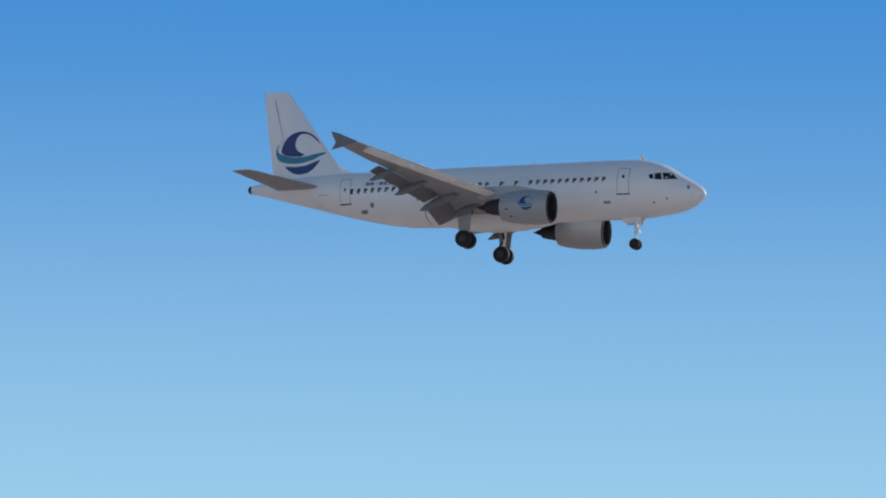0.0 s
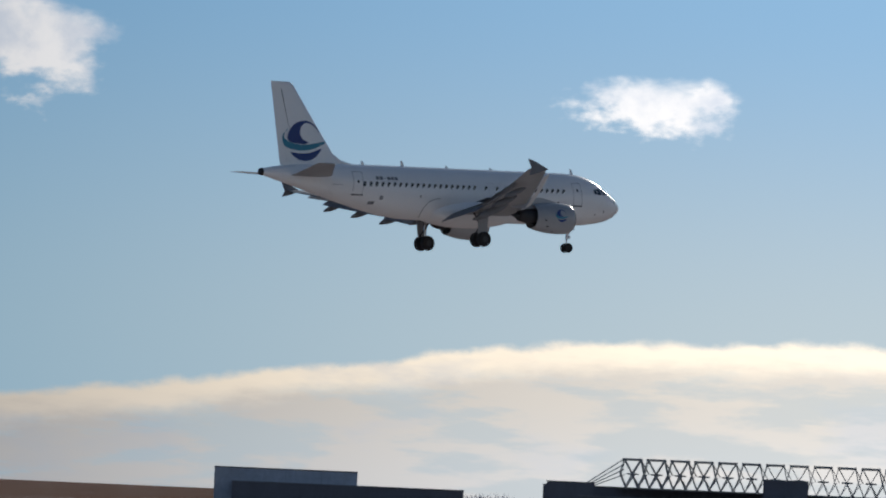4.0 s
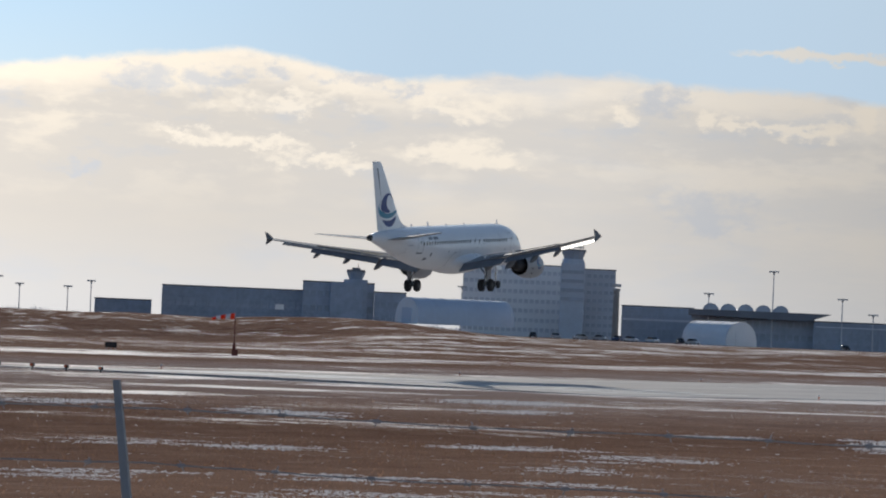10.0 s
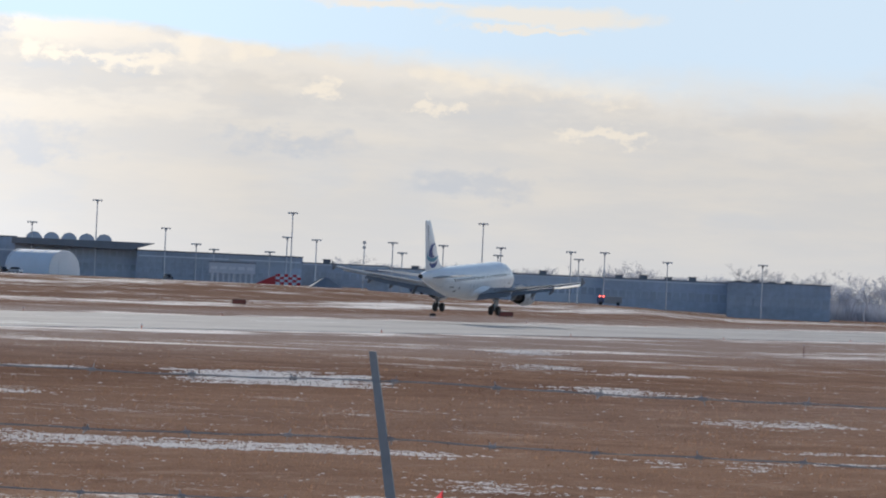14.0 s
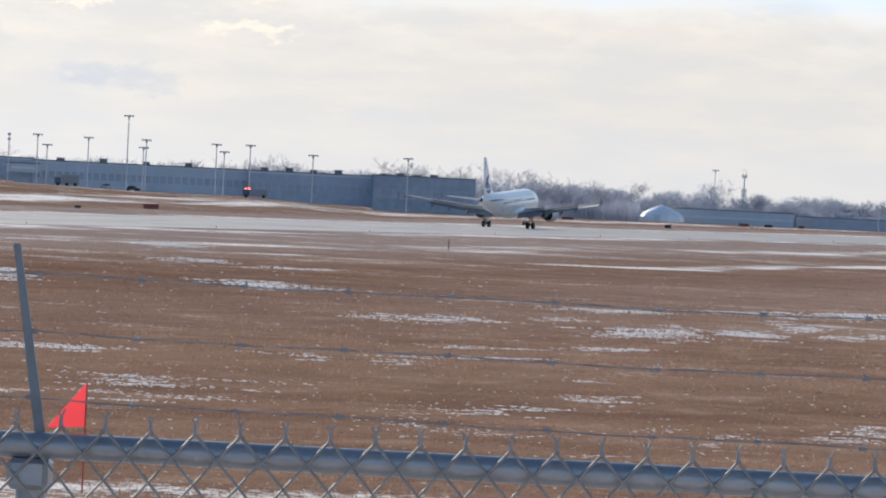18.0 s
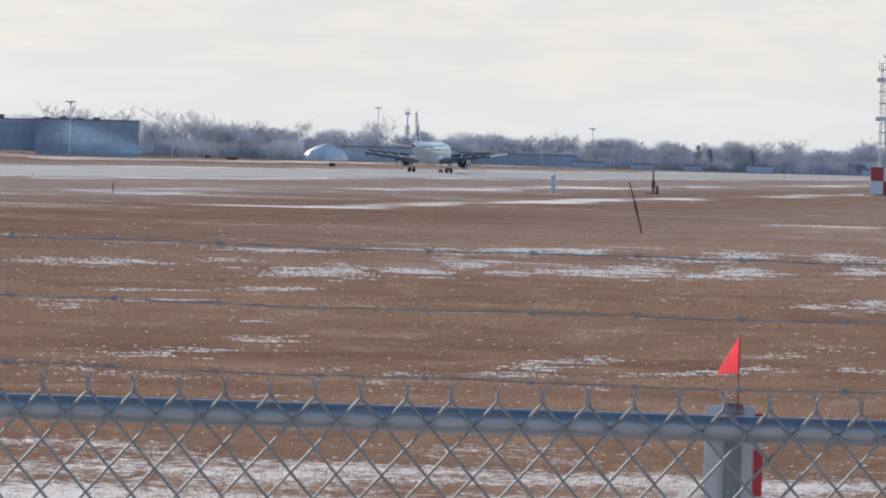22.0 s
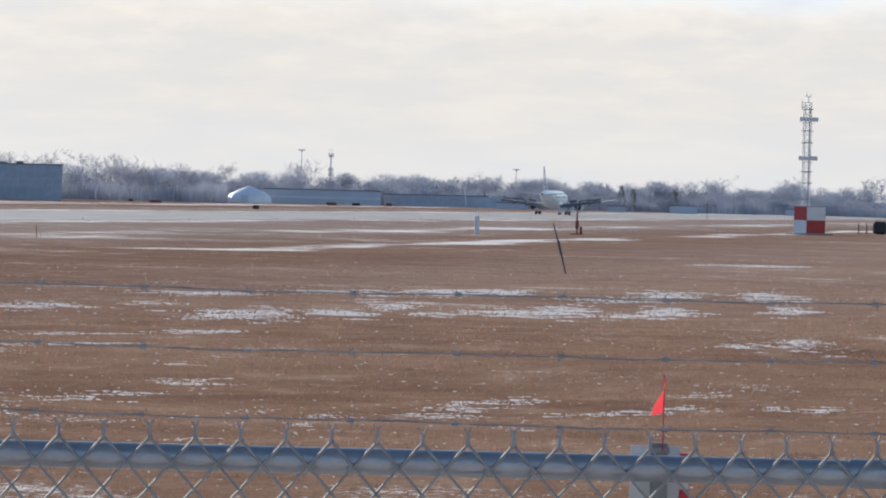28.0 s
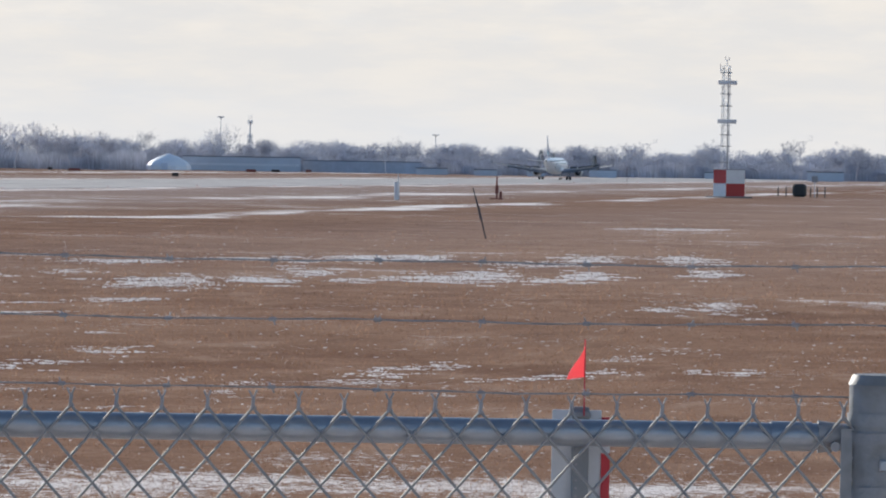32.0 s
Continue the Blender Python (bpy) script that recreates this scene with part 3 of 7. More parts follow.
        # marks by the rear windows, panels and vents
        for i, (w, h) in enumerate(((0.28, 0.26), (0.30, 0.26), (0.16, 0.06), (0.30, 0.26), (0.26, 0.26), (0.28, 0.26))):
            s = 24.25 - i * 0.34 if side > 0 else 22.5 + i * 0.34
            link("registration_bar", [skin_point(s + a * w / 2, 0.95 + b * h / 2, side, 0.008) for a, b in ((-1, -1), (1, -1), (1, 1), (-1, 1))], [(0, 1, 2, 3)], SEAM, body, "plain grey bar of the registration mark")
        for s, z, w, h in ((24.6, -0.95, 0.5, 0.22), (23.9, -0.55, 0.28, 0.3), (27.7, 0.35, 0.9, 0.03), (6.6, -1.1, 0.5, 0.16), (7.3, -0.4, 0.16, 0.16), (1.0, -0.15, 0.2, 0.26), (2.4, -0.95, 0.14, 0.14), (3.3, -1.2, 0.12, 0.12), (20.4, -0.35, 0.12, 0.2)):
            link("hull_panel", [skin_point(s + a * w / 2, z + b * h / 2, side, 0.007) for a, b in ((-1, -1), (1, -1), (1, 1), (-1, 1))], [(0, 1, 2, 3)], SEAM, body, "small grey service panel")
        # curved fairing seam ahead of the rear hold
        seam = []
        for k in range(15):
            a = radians(95 - k * 9)
            for r in (1.0, 0.955):
                seam.append(skin_point(18.2 + 1.55 * math.cos(a) * r * 0.9 + 0.4, -1.45 + 1.0 * math.sin(a) * r, side, 0.010))
        link("fairing_seam", seam, [(2 * i, 2 * i + 1, 2 * i + 3, 2 * i + 2) for i in range(14)], SEAM, body, "curved grey seam of the wing root fairing")
    # tail cone outlet
    v, f = loft(spin([(0.10, 0.30), (-0.10, 0.25), (-0.16, 0.17)], 18))
    link("exhaust_outlet", [(x, NOSE_Y - 33.80 + y, AXIS_Z + 1.185 + z) for x, y, z in v], f, DARK_METAL, ship, "dark outlet at the tip of the tail")
    # aerials
    for s, z, h in ((4.4, 1.98, 0.45), (12.2, 2.06, 0.16), (16.4, 2.06, 0.16), (20.6, 2.06, 0.42), (24.3, 2.04, 0.30)):
        part("aerial", plate([(0, NOSE_Y - s, AXIS_Z + z - 0.03), (0, NOSE_Y - s - 0.34, AXIS_Z + z - 0.03), (0, NOSE_Y - s - 0.38, AXIS_Z + z + h), (0, NOSE_Y - s - 0.24, AXIS_Z + z + h)], 0.03), WHITE_PAINT, ship, "small white blade aerial")
    # fin
    rings = []
    for z, lead, chord, thick in ((1.75, 26.55, 5.5, 0.11), (2.35, 26.95, 5.2, 0.11), (5.0, 28.85, 3.65, 0.10), (7.85, 30.85, 2.02, 0.09), (8.12, 31.2, 1.70, 0.06)):
        rings.append([(h, NOSE_Y - lead - x, AXIS_Z + z) for x, h in aerofoil(chord, thick)])
    v, f = loft(rings)
    fin = link("fin", v, f, WHITE_PAINT, ship, "tall white tail fin", smooth=50)
    part("fin_fillet", plate([(-0.07, NOSE_Y - 24.7, AXIS_Z + 1.98), (-0.07, NOSE_Y - 27.6, AXIS_Z + 1.9), (-0.07, NOSE_Y - 27.5, AXIS_Z + 2.9), (-0.07, NOSE_Y - 26.6, AXIS_Z + 2.32), (-0.07, NOSE_Y - 25.7, AXIS_Z + 2.08)], 0.14), WHITE_PAINT, fin)
    part("rudder_seam", plate([(-0.135, NOSE_Y - 30.75, AXIS_Z + 2.2), (-0.135, NOSE_Y - 30.77, AXIS_Z + 2.2), (-0.09, NOSE_Y - 32.02, AXIS_Z + 7.5), (-0.09, NOSE_Y - 32.0, AXIS_Z + 7.5)], 0.24), SEAM, fin)
    for side in (1, -1):
        def on_fin(u, w, h, side=side):
            s, z = 29.95 - u, 3.65 + w
            lead = 26.95 + (z - 2.35) * 0.7155
            chord = 5.2 - (z - 2.35) * 0.588
            x = max(0.002, min(0.998, (s - lead) / chord))
            t = 5 * 0.105 * (0.2969 * math.sqrt(x) - 0.126 * x - 0.3516 * x * x + 0.2843 * x ** 3 - 0.1015 * x ** 4) * chord
            return (side * (t * (1.0 if side > 0 else 0.75) + h + 0.012), NOSE_Y - s, AXIS_Z + z)
        emblem(on_fin, fin, 1.55)
    # tailplanes
    for side, tag in ((1, "starboard"), (-1, "port")):
        v, f = wing_mesh([(0.7, 27.9, 0.95, 3.6, 0.10, 0), (1.6, 28.35, 1.05, 3.25, 0.10, 0), (6.0, 31.0, 1.52, 1.65, 0.09, 0), (6.22, 31.3, 1.55, 1.3, 0.06, 0)], side)
        link("tailplane", v, f, WING_GREY, ship, "swept grey tailplane", smooth=50)
        v, f = wing_mesh([(0.75, 29.15, 0.95, 0.7, 0.02, 0), (1.5, 29.2, 1.02, 1.9, 0.16, 0), (1.62, 29.3, 1.03, 1.5, 0.02, 0)], side)
    # wings with slats, flaps, spoilers, fences and flap fairings
    for side in (1, -1):
        W = [(1.2, 10.75, -1.30, 6.9, 0.145, 3), (2.2, 11.25, -1.22, 6.2, 0.135, 3), (6.4, 13.45, -0.72, 3.95, 0.12, 1.5), (12.0, 16.50, 0.18, 2.6, 0.11, 0), (16.4, 19.0, 1.02, 1.62, 0.105, -1.5), (16.75, 19.3, 1.08, 1.35, 0.06, -1.5)]
        v, f = wing_mesh(W, side)
        wing = link("wing", v, f, WING_GREY, ship, "swept grey wing with drooped flaps", smooth=50)

        wings.append((wing, side))

        def along(out):
            a = np.array(W)
            return [float(np.interp(out, a[:, 0], a[:, k])) for k in range(1, 6)]
        # slats, run out ahead of and under the leading edge
        for o0, o1 in ((2.5, 5.2), (6.3, 9.4), (9.5, 12.6), (12.7, 16.0)):
            sec = []
            for o in (o0, o1):
                lead, z, chord, thick, tw = along(o)
                sec.append((o, lead - 0.34, z - 0.20, 0.62, 0.16, 24))
            vs, fs = wing_mesh(sec, side)
            link("slat", vs, fs, SLAT_GREY, wing, "pale metal slat run out ahead of the wing", smooth=50)
        # flaps, two each side, run out and down
        for o0, o1, c0, c1 in ((2.15, 6.25, 1.75, 1.35), (6.55, 12.7, 1.15, 0.8)):
            sec = []
            for o, c in ((o0, c0), (o1, c1)):
                lead, z, chord, thick, tw = along(o)
                sec.append((o, lead + chord - 0.25 - 0.05 * c, z - 0.16 - 0.02 * chord, c, 0.13, 27))
            vs, fs = wing_mesh(sec, side)
            link("flap", vs, fs, FLAP_GREY, wing, "grey flap turned well down", smooth=50)
        sec = []
        for o, c in ((12.85, 0.85), (16.2, 0.6)):
            lead, z, chord, thick, tw = along(o)
            sec.append((o, lead + chord - c * 0.55, z + 0.01, c * 0.62, 0.10, 6))
        vs, fs = wing_mesh(sec, side)
        link("aileron", vs, fs, WING_GREY, wing, smooth=50)
        # spoilers, hinged on top of the wing
        for o0, o1 in ((4.2, 6.2), (6.5, 8.4), (8.5, 10.4), (10.5, 12.4)):
            lead, z, chord, thick, tw = along((o0 + o1) / 2)
            sweep = (along(o1)[0] + along(o1)[2] * 0.66 - along(o0)[0] - along(o0)[2] * 0.66)
            half = (o1 - o0) / 2 - 0.03
            lift = (along(o1)[1] - along(o0)[1]) / (o1 - o0)
            k = sweep / (o1 - o0)
            d = chord * 0.24
            rows_ = [(-half, half * k, -half * lift), (half, -half * k, half * lift)]
            bm = plate([(side * rows_[0][0], rows_[0][1], rows_[0][2]), (side * rows_[1][0], rows_[1][1], rows_[1][2]), (side * rows_[1][0], rows_[1][1] - d, rows_[1][2]), (side * rows_[0][0], rows_[0][1] - d, rows_[0][2])], 0.05, 2)
            sp = part("spoiler", bm, FLAP_GREY, wing, "grey spoiler panel on top of the wing")
            sp.location = (side * (o0 + o1) / 2, NOSE_Y - lead - chord * 0.66, AXIS_Z + z + chord * thick * 0.42)
            spoilers.append(sp)
        # flap track fairings
        for o, ln, r in ((4.3, 2.6, 0.20), (6.75, 3.1, 0.24), (9.6, 2.6, 0.20), (12.3, 2.2, 0.17)):
            lead, z, chord, thick, tw = along(o)
            prof = [(0, 0.03), (0.12, 0.55), (0.3, 0.9), (0.5, 1.0), (0.72, 0.85), (0.9, 0.45), (1.0, 0.03)]
            vs, fs = loft(spin([(-p * ln, q * r) for p, q in prof], 12))
            m = pose(side * o, NOSE_Y - lead - chord * 0.48, AXIS_Z + z - 0.30, 20, 0, 0)
            link("flap_fairing", [m @ Vector((x, y, q * 1.35)) for x, y, q in vs], fs, FLAP_GREY, wing, "pointed pod under the flap", smooth=60)
        # wingtip fence
        y0, z0 = NOSE_Y - 19.2, AXIS_Z + 1.06
        part("wingtip_fence", plate([(side * 16.76, y0 + 0.10, z0), (side * 16.76, y0 - 1.10, z0 + 0.55), (side * 16.76, y0 - 1.75, z0 + 0.74), (side * 16.76, y0 - 1.42, z0 - 0.02), (side * 16.76, y0 - 1.70, z0 - 0.50), (side * 16.76, y0 - 1.2, z0 - 0.40)], side * 0.06), FLAP_GREY, wing, "arrow-shaped grey wingtip fence")
        # engine and pylon
        eng = new("engine")
        eng.parent, eng["label"] = ship, "grey turbofan slung under the wing"
        eng.empty_display_size = 0.3
        eng.location = (side * 5.75, NOSE_Y - 9.15, AXIS_Z - 1.95)
        eng.rotation_euler = (radians(-2), 0, 0)
        outer = [(-0.02, 0.965), (0.03, 1.02), (-0.06, 1.09), (-0.35, 1.165), (-1.0, 1.215), (-1.9, 1.20), (-2.8, 1.09), (-3.5, 0.94), (-3.52, 0.90), (-3.0, 0.86)]
        vs, fs = loft(spin(outer, 36))
        link("nacelle", vs, fs[:-2], NACELLE, eng, "grey engine cowl", smooth=50)
        vs, fs = loft(spin([(-0.06, 1.095), (0.03, 1.03), (0.045, 0.985), (0.02, 0.945), (-0.12, 0.91), (-0.9, 0.90)], 36))
        link("inlet_lip", vs, fs[:-2], DARK_METAL, eng, "dark inlet lip", smooth=60)
        vs, fs = loft(spin([(-0.9, 0.90), (-0.92, 0.30), (-0.55, 0.02)], 30))
        link("fan", vs, fs, DARK_METAL, eng, "dark fan inside the inlet", smooth=30)
        vs, fs = loft(spin([(-3.0, 0.62), (-3.6, 0.60), (-4.3, 0.50), (-4.75, 0.40), (-4.78, 0.36)], 24))
        link("core_nozzle", vs, fs, DARK_METAL, eng, "dark core nozzle", smooth=50)
        vs, fs = loft(spin([(-4.5, 0.30), (-5.0, 0.20), (-5.45, 0.02)], 20))
        link("exhaust_cone", vs, fs, DARK_METAL, eng, smooth=60)
        py = [(-0.14, -0.7, 1.12), (-0.14, -2.6, 1.50), (-0.14, -4.6, 1.42), (-0.14, -6.2, 1.05), (-0.14, -5.2, 0.55), (-0.14, -3.4, 0.62)]
        part("pylon", plate(py, 0.28), NACELLE, eng, "grey pylon that carries the engine")
        part("strake", plate([(side * -0.82, -0.9, 0.86), (side * -0.80, -2.0, 0.86), (side * -1.0, -1.95, 1.12), (side * -0.98, -1.5, 1.08)], 0.03), NACELLE, eng)

        def on_cowl(u, w, h, side=side):
            a = w / 1.21 + 0.12
            return (side * (1.213 + h) * math.cos(a), -1.45 + u * (1 if side > 0 else 1), (1.213 + h) * math.sin(a))
        emblem(on_cowl, eng, 0.50)
        for y, a in ((-2.6, -0.7), (-1.9, -1.15), (-2.9, -0.25)):
            part("cowl_vent", boxes([((side * 1.17 * math.cos(a), y, 1.17 * math.sin(a)), (0.08, 0.16, 0.09))]), DARK_METAL, eng)
    # main gear
    for side in (1, -1):
        gear = new("main_gear")
        gear.parent, gear["label"] = ship, "twin-wheel main landing gear leg"
        gear.empty_display_size = 0.3
        gear.location = (side * 3.795, 0, 0)
        part("oleo_leg", tube((0, 0, 0.6), (0, 0.06, 1.75), 0.085, bm=tube((0, 0.06, 1.6), (-side * 0.15, 0.15, 3.3), 0.15)), BARE_METAL, gear, "metal shock strut", smooth=True)
        part("side_stay", tube((0, 0.05, 1.6), (-side * 1.15, 0.1, 2.9), 0.07), DARK_METAL, gear)
        part("torque_link", tube((0, -0.1, 0.7), (0, -0.42, 1.1), 0.05, bm=tube((0, -0.42, 1.1), (0, -0.1, 1.55), 0.05)), DARK_METAL, gear)
        part("axle", tube((-0.5, 0, 0.585), (0.5, 0, 0.585), 0.09), DARK_METAL, gear)
        part("leg_door", plate([(side * 0.28, 0.38, 0.95), (side * 0.28, -0.38, 0.95), (side * 0.34, -0.52, 2.75), (side * 0.34, 0.55, 2.75)], side * 0.05), WING_GREY, gear, "grey door on the gear leg")
        for k in (-1, 1):
            vs, fs = wheel_mesh(0.585, 0.42)
            wh = link("wheel", [(x, y, z) for x, y, z in vs], fs, RUBBER, gear, "black tyre", smooth=35)
            wh.location = (k * 0.465, 0, 0.585)
            vs, fs = loft(spin([(-0.212, 0.06), (-0.216, 0.20), (-0.20, 0.31), (0.20, 0.31), (0.216, 0.20), (0.212, 0.06)], 20))
            link("rim", [(y, x, z) for x, y, z in vs], fs, DARK_METAL, wh, "dark metal rim", smooth=35)
    nose = new("nose_gear")
    nose.parent, nose["label"] = ship, "twin-wheel nose landing gear leg"
    nose.empty_display_size = 0.3
    nose.location = (0, NOSE_Y - 5.07, 0)
    part("oleo_leg", tube((0, 0, 0.38), (0, 0, 1.2), 0.06, bm=tube((0, 0, 1.0), (0, 0.1, 2.4), 0.10)), BARE_METAL, nose, "pale nose strut", smooth=True)
    part("drag_stay", tube((0, 0.05, 1.25), (0, 0.75, 2.3), 0.05), BARE_METAL, nose)
    part("axle", tube((-0.3, 0, 0.38), (0.3, 0, 0.38), 0.06), DARK_METAL, nose)
    part("taxi_lamp", tube((0, 0.16, 1.25), (0, 0.30, 1.25), 0.13, bm=boxes([((0, 0.1, 1.62), (0.34, 0.14, 0.22))])), WHITE_PAINT, nose, "white lamp housing on the strut")
    for k in (-1, 1):
        vs, fs = wheel_mesh(0.38, 0.22)
        wh = link("wheel", vs, fs, RUBBER, nose, "black tyre", smooth=35)
        wh.location = (k * 0.25, 0, 0.38)
        part("gear_door", plate([(k * 0.42, 0.45, 1.8), (k * 0.42, -0.75, 1.8), (k * 0.34, -0.75, 2.3), (k * 0.34, 0.45, 2.3)], k * 0.03), WHITE_PAINT, nose)
    return ship


airliner = build_airliner()

# ---- the airfield ----
def smooth(a, b, x):
    k = np.clip((x - a) / (b - a), 0, 1)
    return k * k * (3 - 2 * k)


def land(x, y):
    """Height of the land: the bank behind the fence, the flat field, a long mound and the raised apron beyond the runway."""
    r = np.hypot(x, y)
    b = np.degrees(np.arctan2(x, y))
    z = 1.95 * (1 - smooth(14, 48, r)) + 0.85 * (1 - smooth(3.5, 7.0, r))
    mound = smooth(-37.05, -36.4, b) * (1 - smooth(-28.6, -25.4, b)) * smooth(1140, 1260, r) * (1 - smooth(1330, 1440, r))
    z = z + mound * (5.7 + 0.12 * np.sin(b * 3.1) + 0.15 * np.sin(b * 7.7 + 1))
    z = z + 3.8 * smooth(-29.0, -26.6, b) * (1 - 0.45 * smooth(-21.0, -17.5, b)) * (1 - smooth(-17.0, -15.4, b)) * smooth(900, 1230, r)
    z = z + 0.10 * np.sin(x * 0.11 + 1) * np.sin(y * 0.07) * smooth(50, 90, r) * (1 - smooth(120, 150, np.abs(x)))
    return z


def ground_material(name="winter_grass", blades=False):
    """Matted straw, paled with distance for haze, with snow lying in it; as blades the straw lets light through and
    carries less snow.
    """
    m = bpy.data.materials.new(name)
    m.use_nodes = True
    g = Nodes(m.node_tree)
    p = g.add("ShaderNodeNewGeometry").outputs["Position"]
    x, y, z = g.split(p)
    wide = g.noise(p, 0.02, 4)
    mid = g.noise(p, 0.16, 6, 0.6)
    tuft = g.noise(p, 2.6, 6, 0.7)
    blade = g.noise(p, 14.0, 4, 0.7)
    straw = g.mix(g.ramp(tuft, 0.25, 0.75), (0.245, 0.136, 0.090), (0.425, 0.258, 0.172))
    straw = g.mix(g.ramp(blade, 0.35, 0.75, 0.0, 0.45), straw, (0.50, 0.325, 0.225))
    straw = g.mix(g.ramp(mid, 0.35, 0.65, 0.0, 0.6), straw, (0.18, 0.094, 0.064))
    straw = g.mix(g.ramp(wide, 0.4, 0.62, 0.0, 0.6), straw, (0.40, 0.245, 0.165))
    streaks = g.noise(g.times(p, (0.5, 0.16, 1.0)), 1.0, 5, 0.65)
    straw = g.mix(g.ramp(streaks, 0.52, 0.70, 0.0, 0.45), straw, (0.54, 0.37, 0.27))
    straw = g.mix(g.ramp(streaks, 0.46, 0.30, 0.0, 0.40), straw, (0.16, 0.088, 0.062))
    # snow lies in hollows, in drifts along the runway and thinly by the fence
    patch = g.noise(p, 0.040, 3, 0.5)
    clump = g.noise(p, 0.22, 4, 0.6)
    holes = g.noise(p, 4.5, 5, 0.75)
    straw = g.mix(g.ramp(holes, 0.56, 0.68, 0.0, 0.32), straw, (0.70, 0.57, 0.49))
    drift = g.noise(g.times(p, (1.0, 0.12, 1.0)), 0.10, 4, 0.6)
    # before the threshold the drifts lie farther out
    xs = g.math("ADD", x, g.math("MULTIPLY", g.ramp(y, 390.0, 270.0), 72.0))
    def strip(x0, x1, soft):
        return g.math("MULTIPLY", g.ramp(xs, x0 - soft, x0 + soft), g.ramp(xs, x1 + soft, x1 - soft))
    # swept snow along both edges of the runway, a line by the taxiway, thin lines in the field
    band = g.math("ADD", strip(-165.0, -153.0, 4.0), strip(-238.0, -225.0, 4.0))
    thin = g.math("ADD", strip(-86.0, -79.0, 2.0), g.math("MULTIPLY", strip(-124.0, -110.0, 4.0), 0.7))
    far1 = g.math("ADD", strip(-352.0, -308.0, 8.0), g.math("MULTIPLY", strip(-226.0, -165.0, 3.0), g.ramp(y, 372.0, 352.0)))
    far2 = g.math("MULTIPLY", g.ramp(xs, -405.0, -415.0), g.ramp(xs, -560.0, -500.0))
    open_field = g.ramp(x, -96.0, -86.0)
    # extra snow added under the approach path to bounce light onto the hull
    bounce_snow = g.math("MULTIPLY", g.ramp(x, -140.0, -170.0), g.ramp(y, 330.0, 250.0))
    near = g.ramp(g.math("SQRT", g.math("ADD", g.math("MULTIPLY", x, x), g.math("MULTIPLY", y, y))), 92.0, 61.0)
    lie = g.math("ADD", g.math("MULTIPLY", patch, 0.75), g.math("ADD", g.math("MULTIPLY", g.math("SUBTRACT", clump, 0.5), 0.75), g.math("MULTIPLY", g.math("SUBTRACT", holes, 0.5), 0.95)))
    lie = g.math("ADD", lie, g.math("SUBTRACT", 0.185, g.math("MULTIPLY", open_field, 0.045)))
    lie = g.math("ADD", lie, g.math("MULTIPLY", bounce_snow, 0.085))
    lie = g.math("ADD", lie, g.math("MULTIPLY", near, g.ramp(x, -18.0, -7.0, 0.19, 0.285)))
    lie = g.math("ADD", lie, g.math("MULTIPLY", g.math("ADD", g.math("SUBTRACT", drift, 0.36), 0.0), g.math("MULTIPLY", g.math("ADD", band, g.math("ADD", thin, far1)), 1.2)))
    lie = g.math("ADD", lie, g.math("MULTIPLY", far2, 0.10))
    lie = g.math("ADD", lie, g.math("MULTIPLY", g.ramp(z, 2.5, 5.0), g.math("MULTIPLY", g.math("SUBTRACT", clump, 0.52), 0.9)))
    snow = g.ramp(lie, 0.695, 0.765)
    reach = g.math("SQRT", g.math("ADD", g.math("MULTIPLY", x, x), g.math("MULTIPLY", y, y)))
    # far straw paled by distance: haze put into the colour, with unresolved snow flecks
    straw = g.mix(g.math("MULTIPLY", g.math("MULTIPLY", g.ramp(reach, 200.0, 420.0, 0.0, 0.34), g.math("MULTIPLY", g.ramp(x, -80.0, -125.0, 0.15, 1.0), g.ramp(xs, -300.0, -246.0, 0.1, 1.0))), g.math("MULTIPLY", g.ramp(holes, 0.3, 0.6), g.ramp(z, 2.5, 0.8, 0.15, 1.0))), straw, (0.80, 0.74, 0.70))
    straw = g.mix(g.ramp(x, -35.0, -60.0), straw, g.mix(1.0, straw, (0.88, 0.87, 0.88), "MULTIPLY"))
    straw = g.mix(g.math("MULTIPLY", g.ramp(x, -65.0, -95.0), g.ramp(y, 270.0, 190.0)), straw, g.mix(1.0, straw, (0.80, 0.78, 0.78), "MULTIPLY"))
    # open field lightened with distance too, for haze and fine snow dust
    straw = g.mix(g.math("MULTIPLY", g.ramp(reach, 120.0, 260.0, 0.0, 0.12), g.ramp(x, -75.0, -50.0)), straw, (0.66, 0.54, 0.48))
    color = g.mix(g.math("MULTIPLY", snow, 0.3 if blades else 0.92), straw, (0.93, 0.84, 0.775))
    if blades:
        each = g.lin(g.add("ShaderNodeNewGeometry").outputs["Random Per Island"], 0.0, 1.0, 0.72, 1.15)
        color = g.mix(1.0, color, g.join(each, each, each), "MULTIPLY")
    b = g.add("ShaderNodeBsdfPrincipled")
    g.put(b.inputs["Base Color"], color)
    g.put(b.inputs["Roughness"], g.lin(snow, 0.0, 1.0, 1.0, 0.7))
    g.put(b.inputs["Specular IOR Level"], g.lin(snow, 0.0, 1.0, 0.0, 0.06))
    n = g.add("ShaderNodeBump")
    n.inputs["Strength"].default_value, n.inputs["Distance"].default_value = 0.45, 0.05
    g.put(n.inputs["Height"], g.math("ADD", tuft, g.math("MULTIPLY", snow, 0.3)))
    g.put(b.inputs["Normal"], n.outputs[0])
    face = b.outputs[0]
    if blades:
        through_light = g.add("ShaderNodeBsdfTranslucent")
        g.put(through_light.inputs[0], color)
        both = g.add("ShaderNodeMixShader")
        both.inputs[0].default_value = 0.5
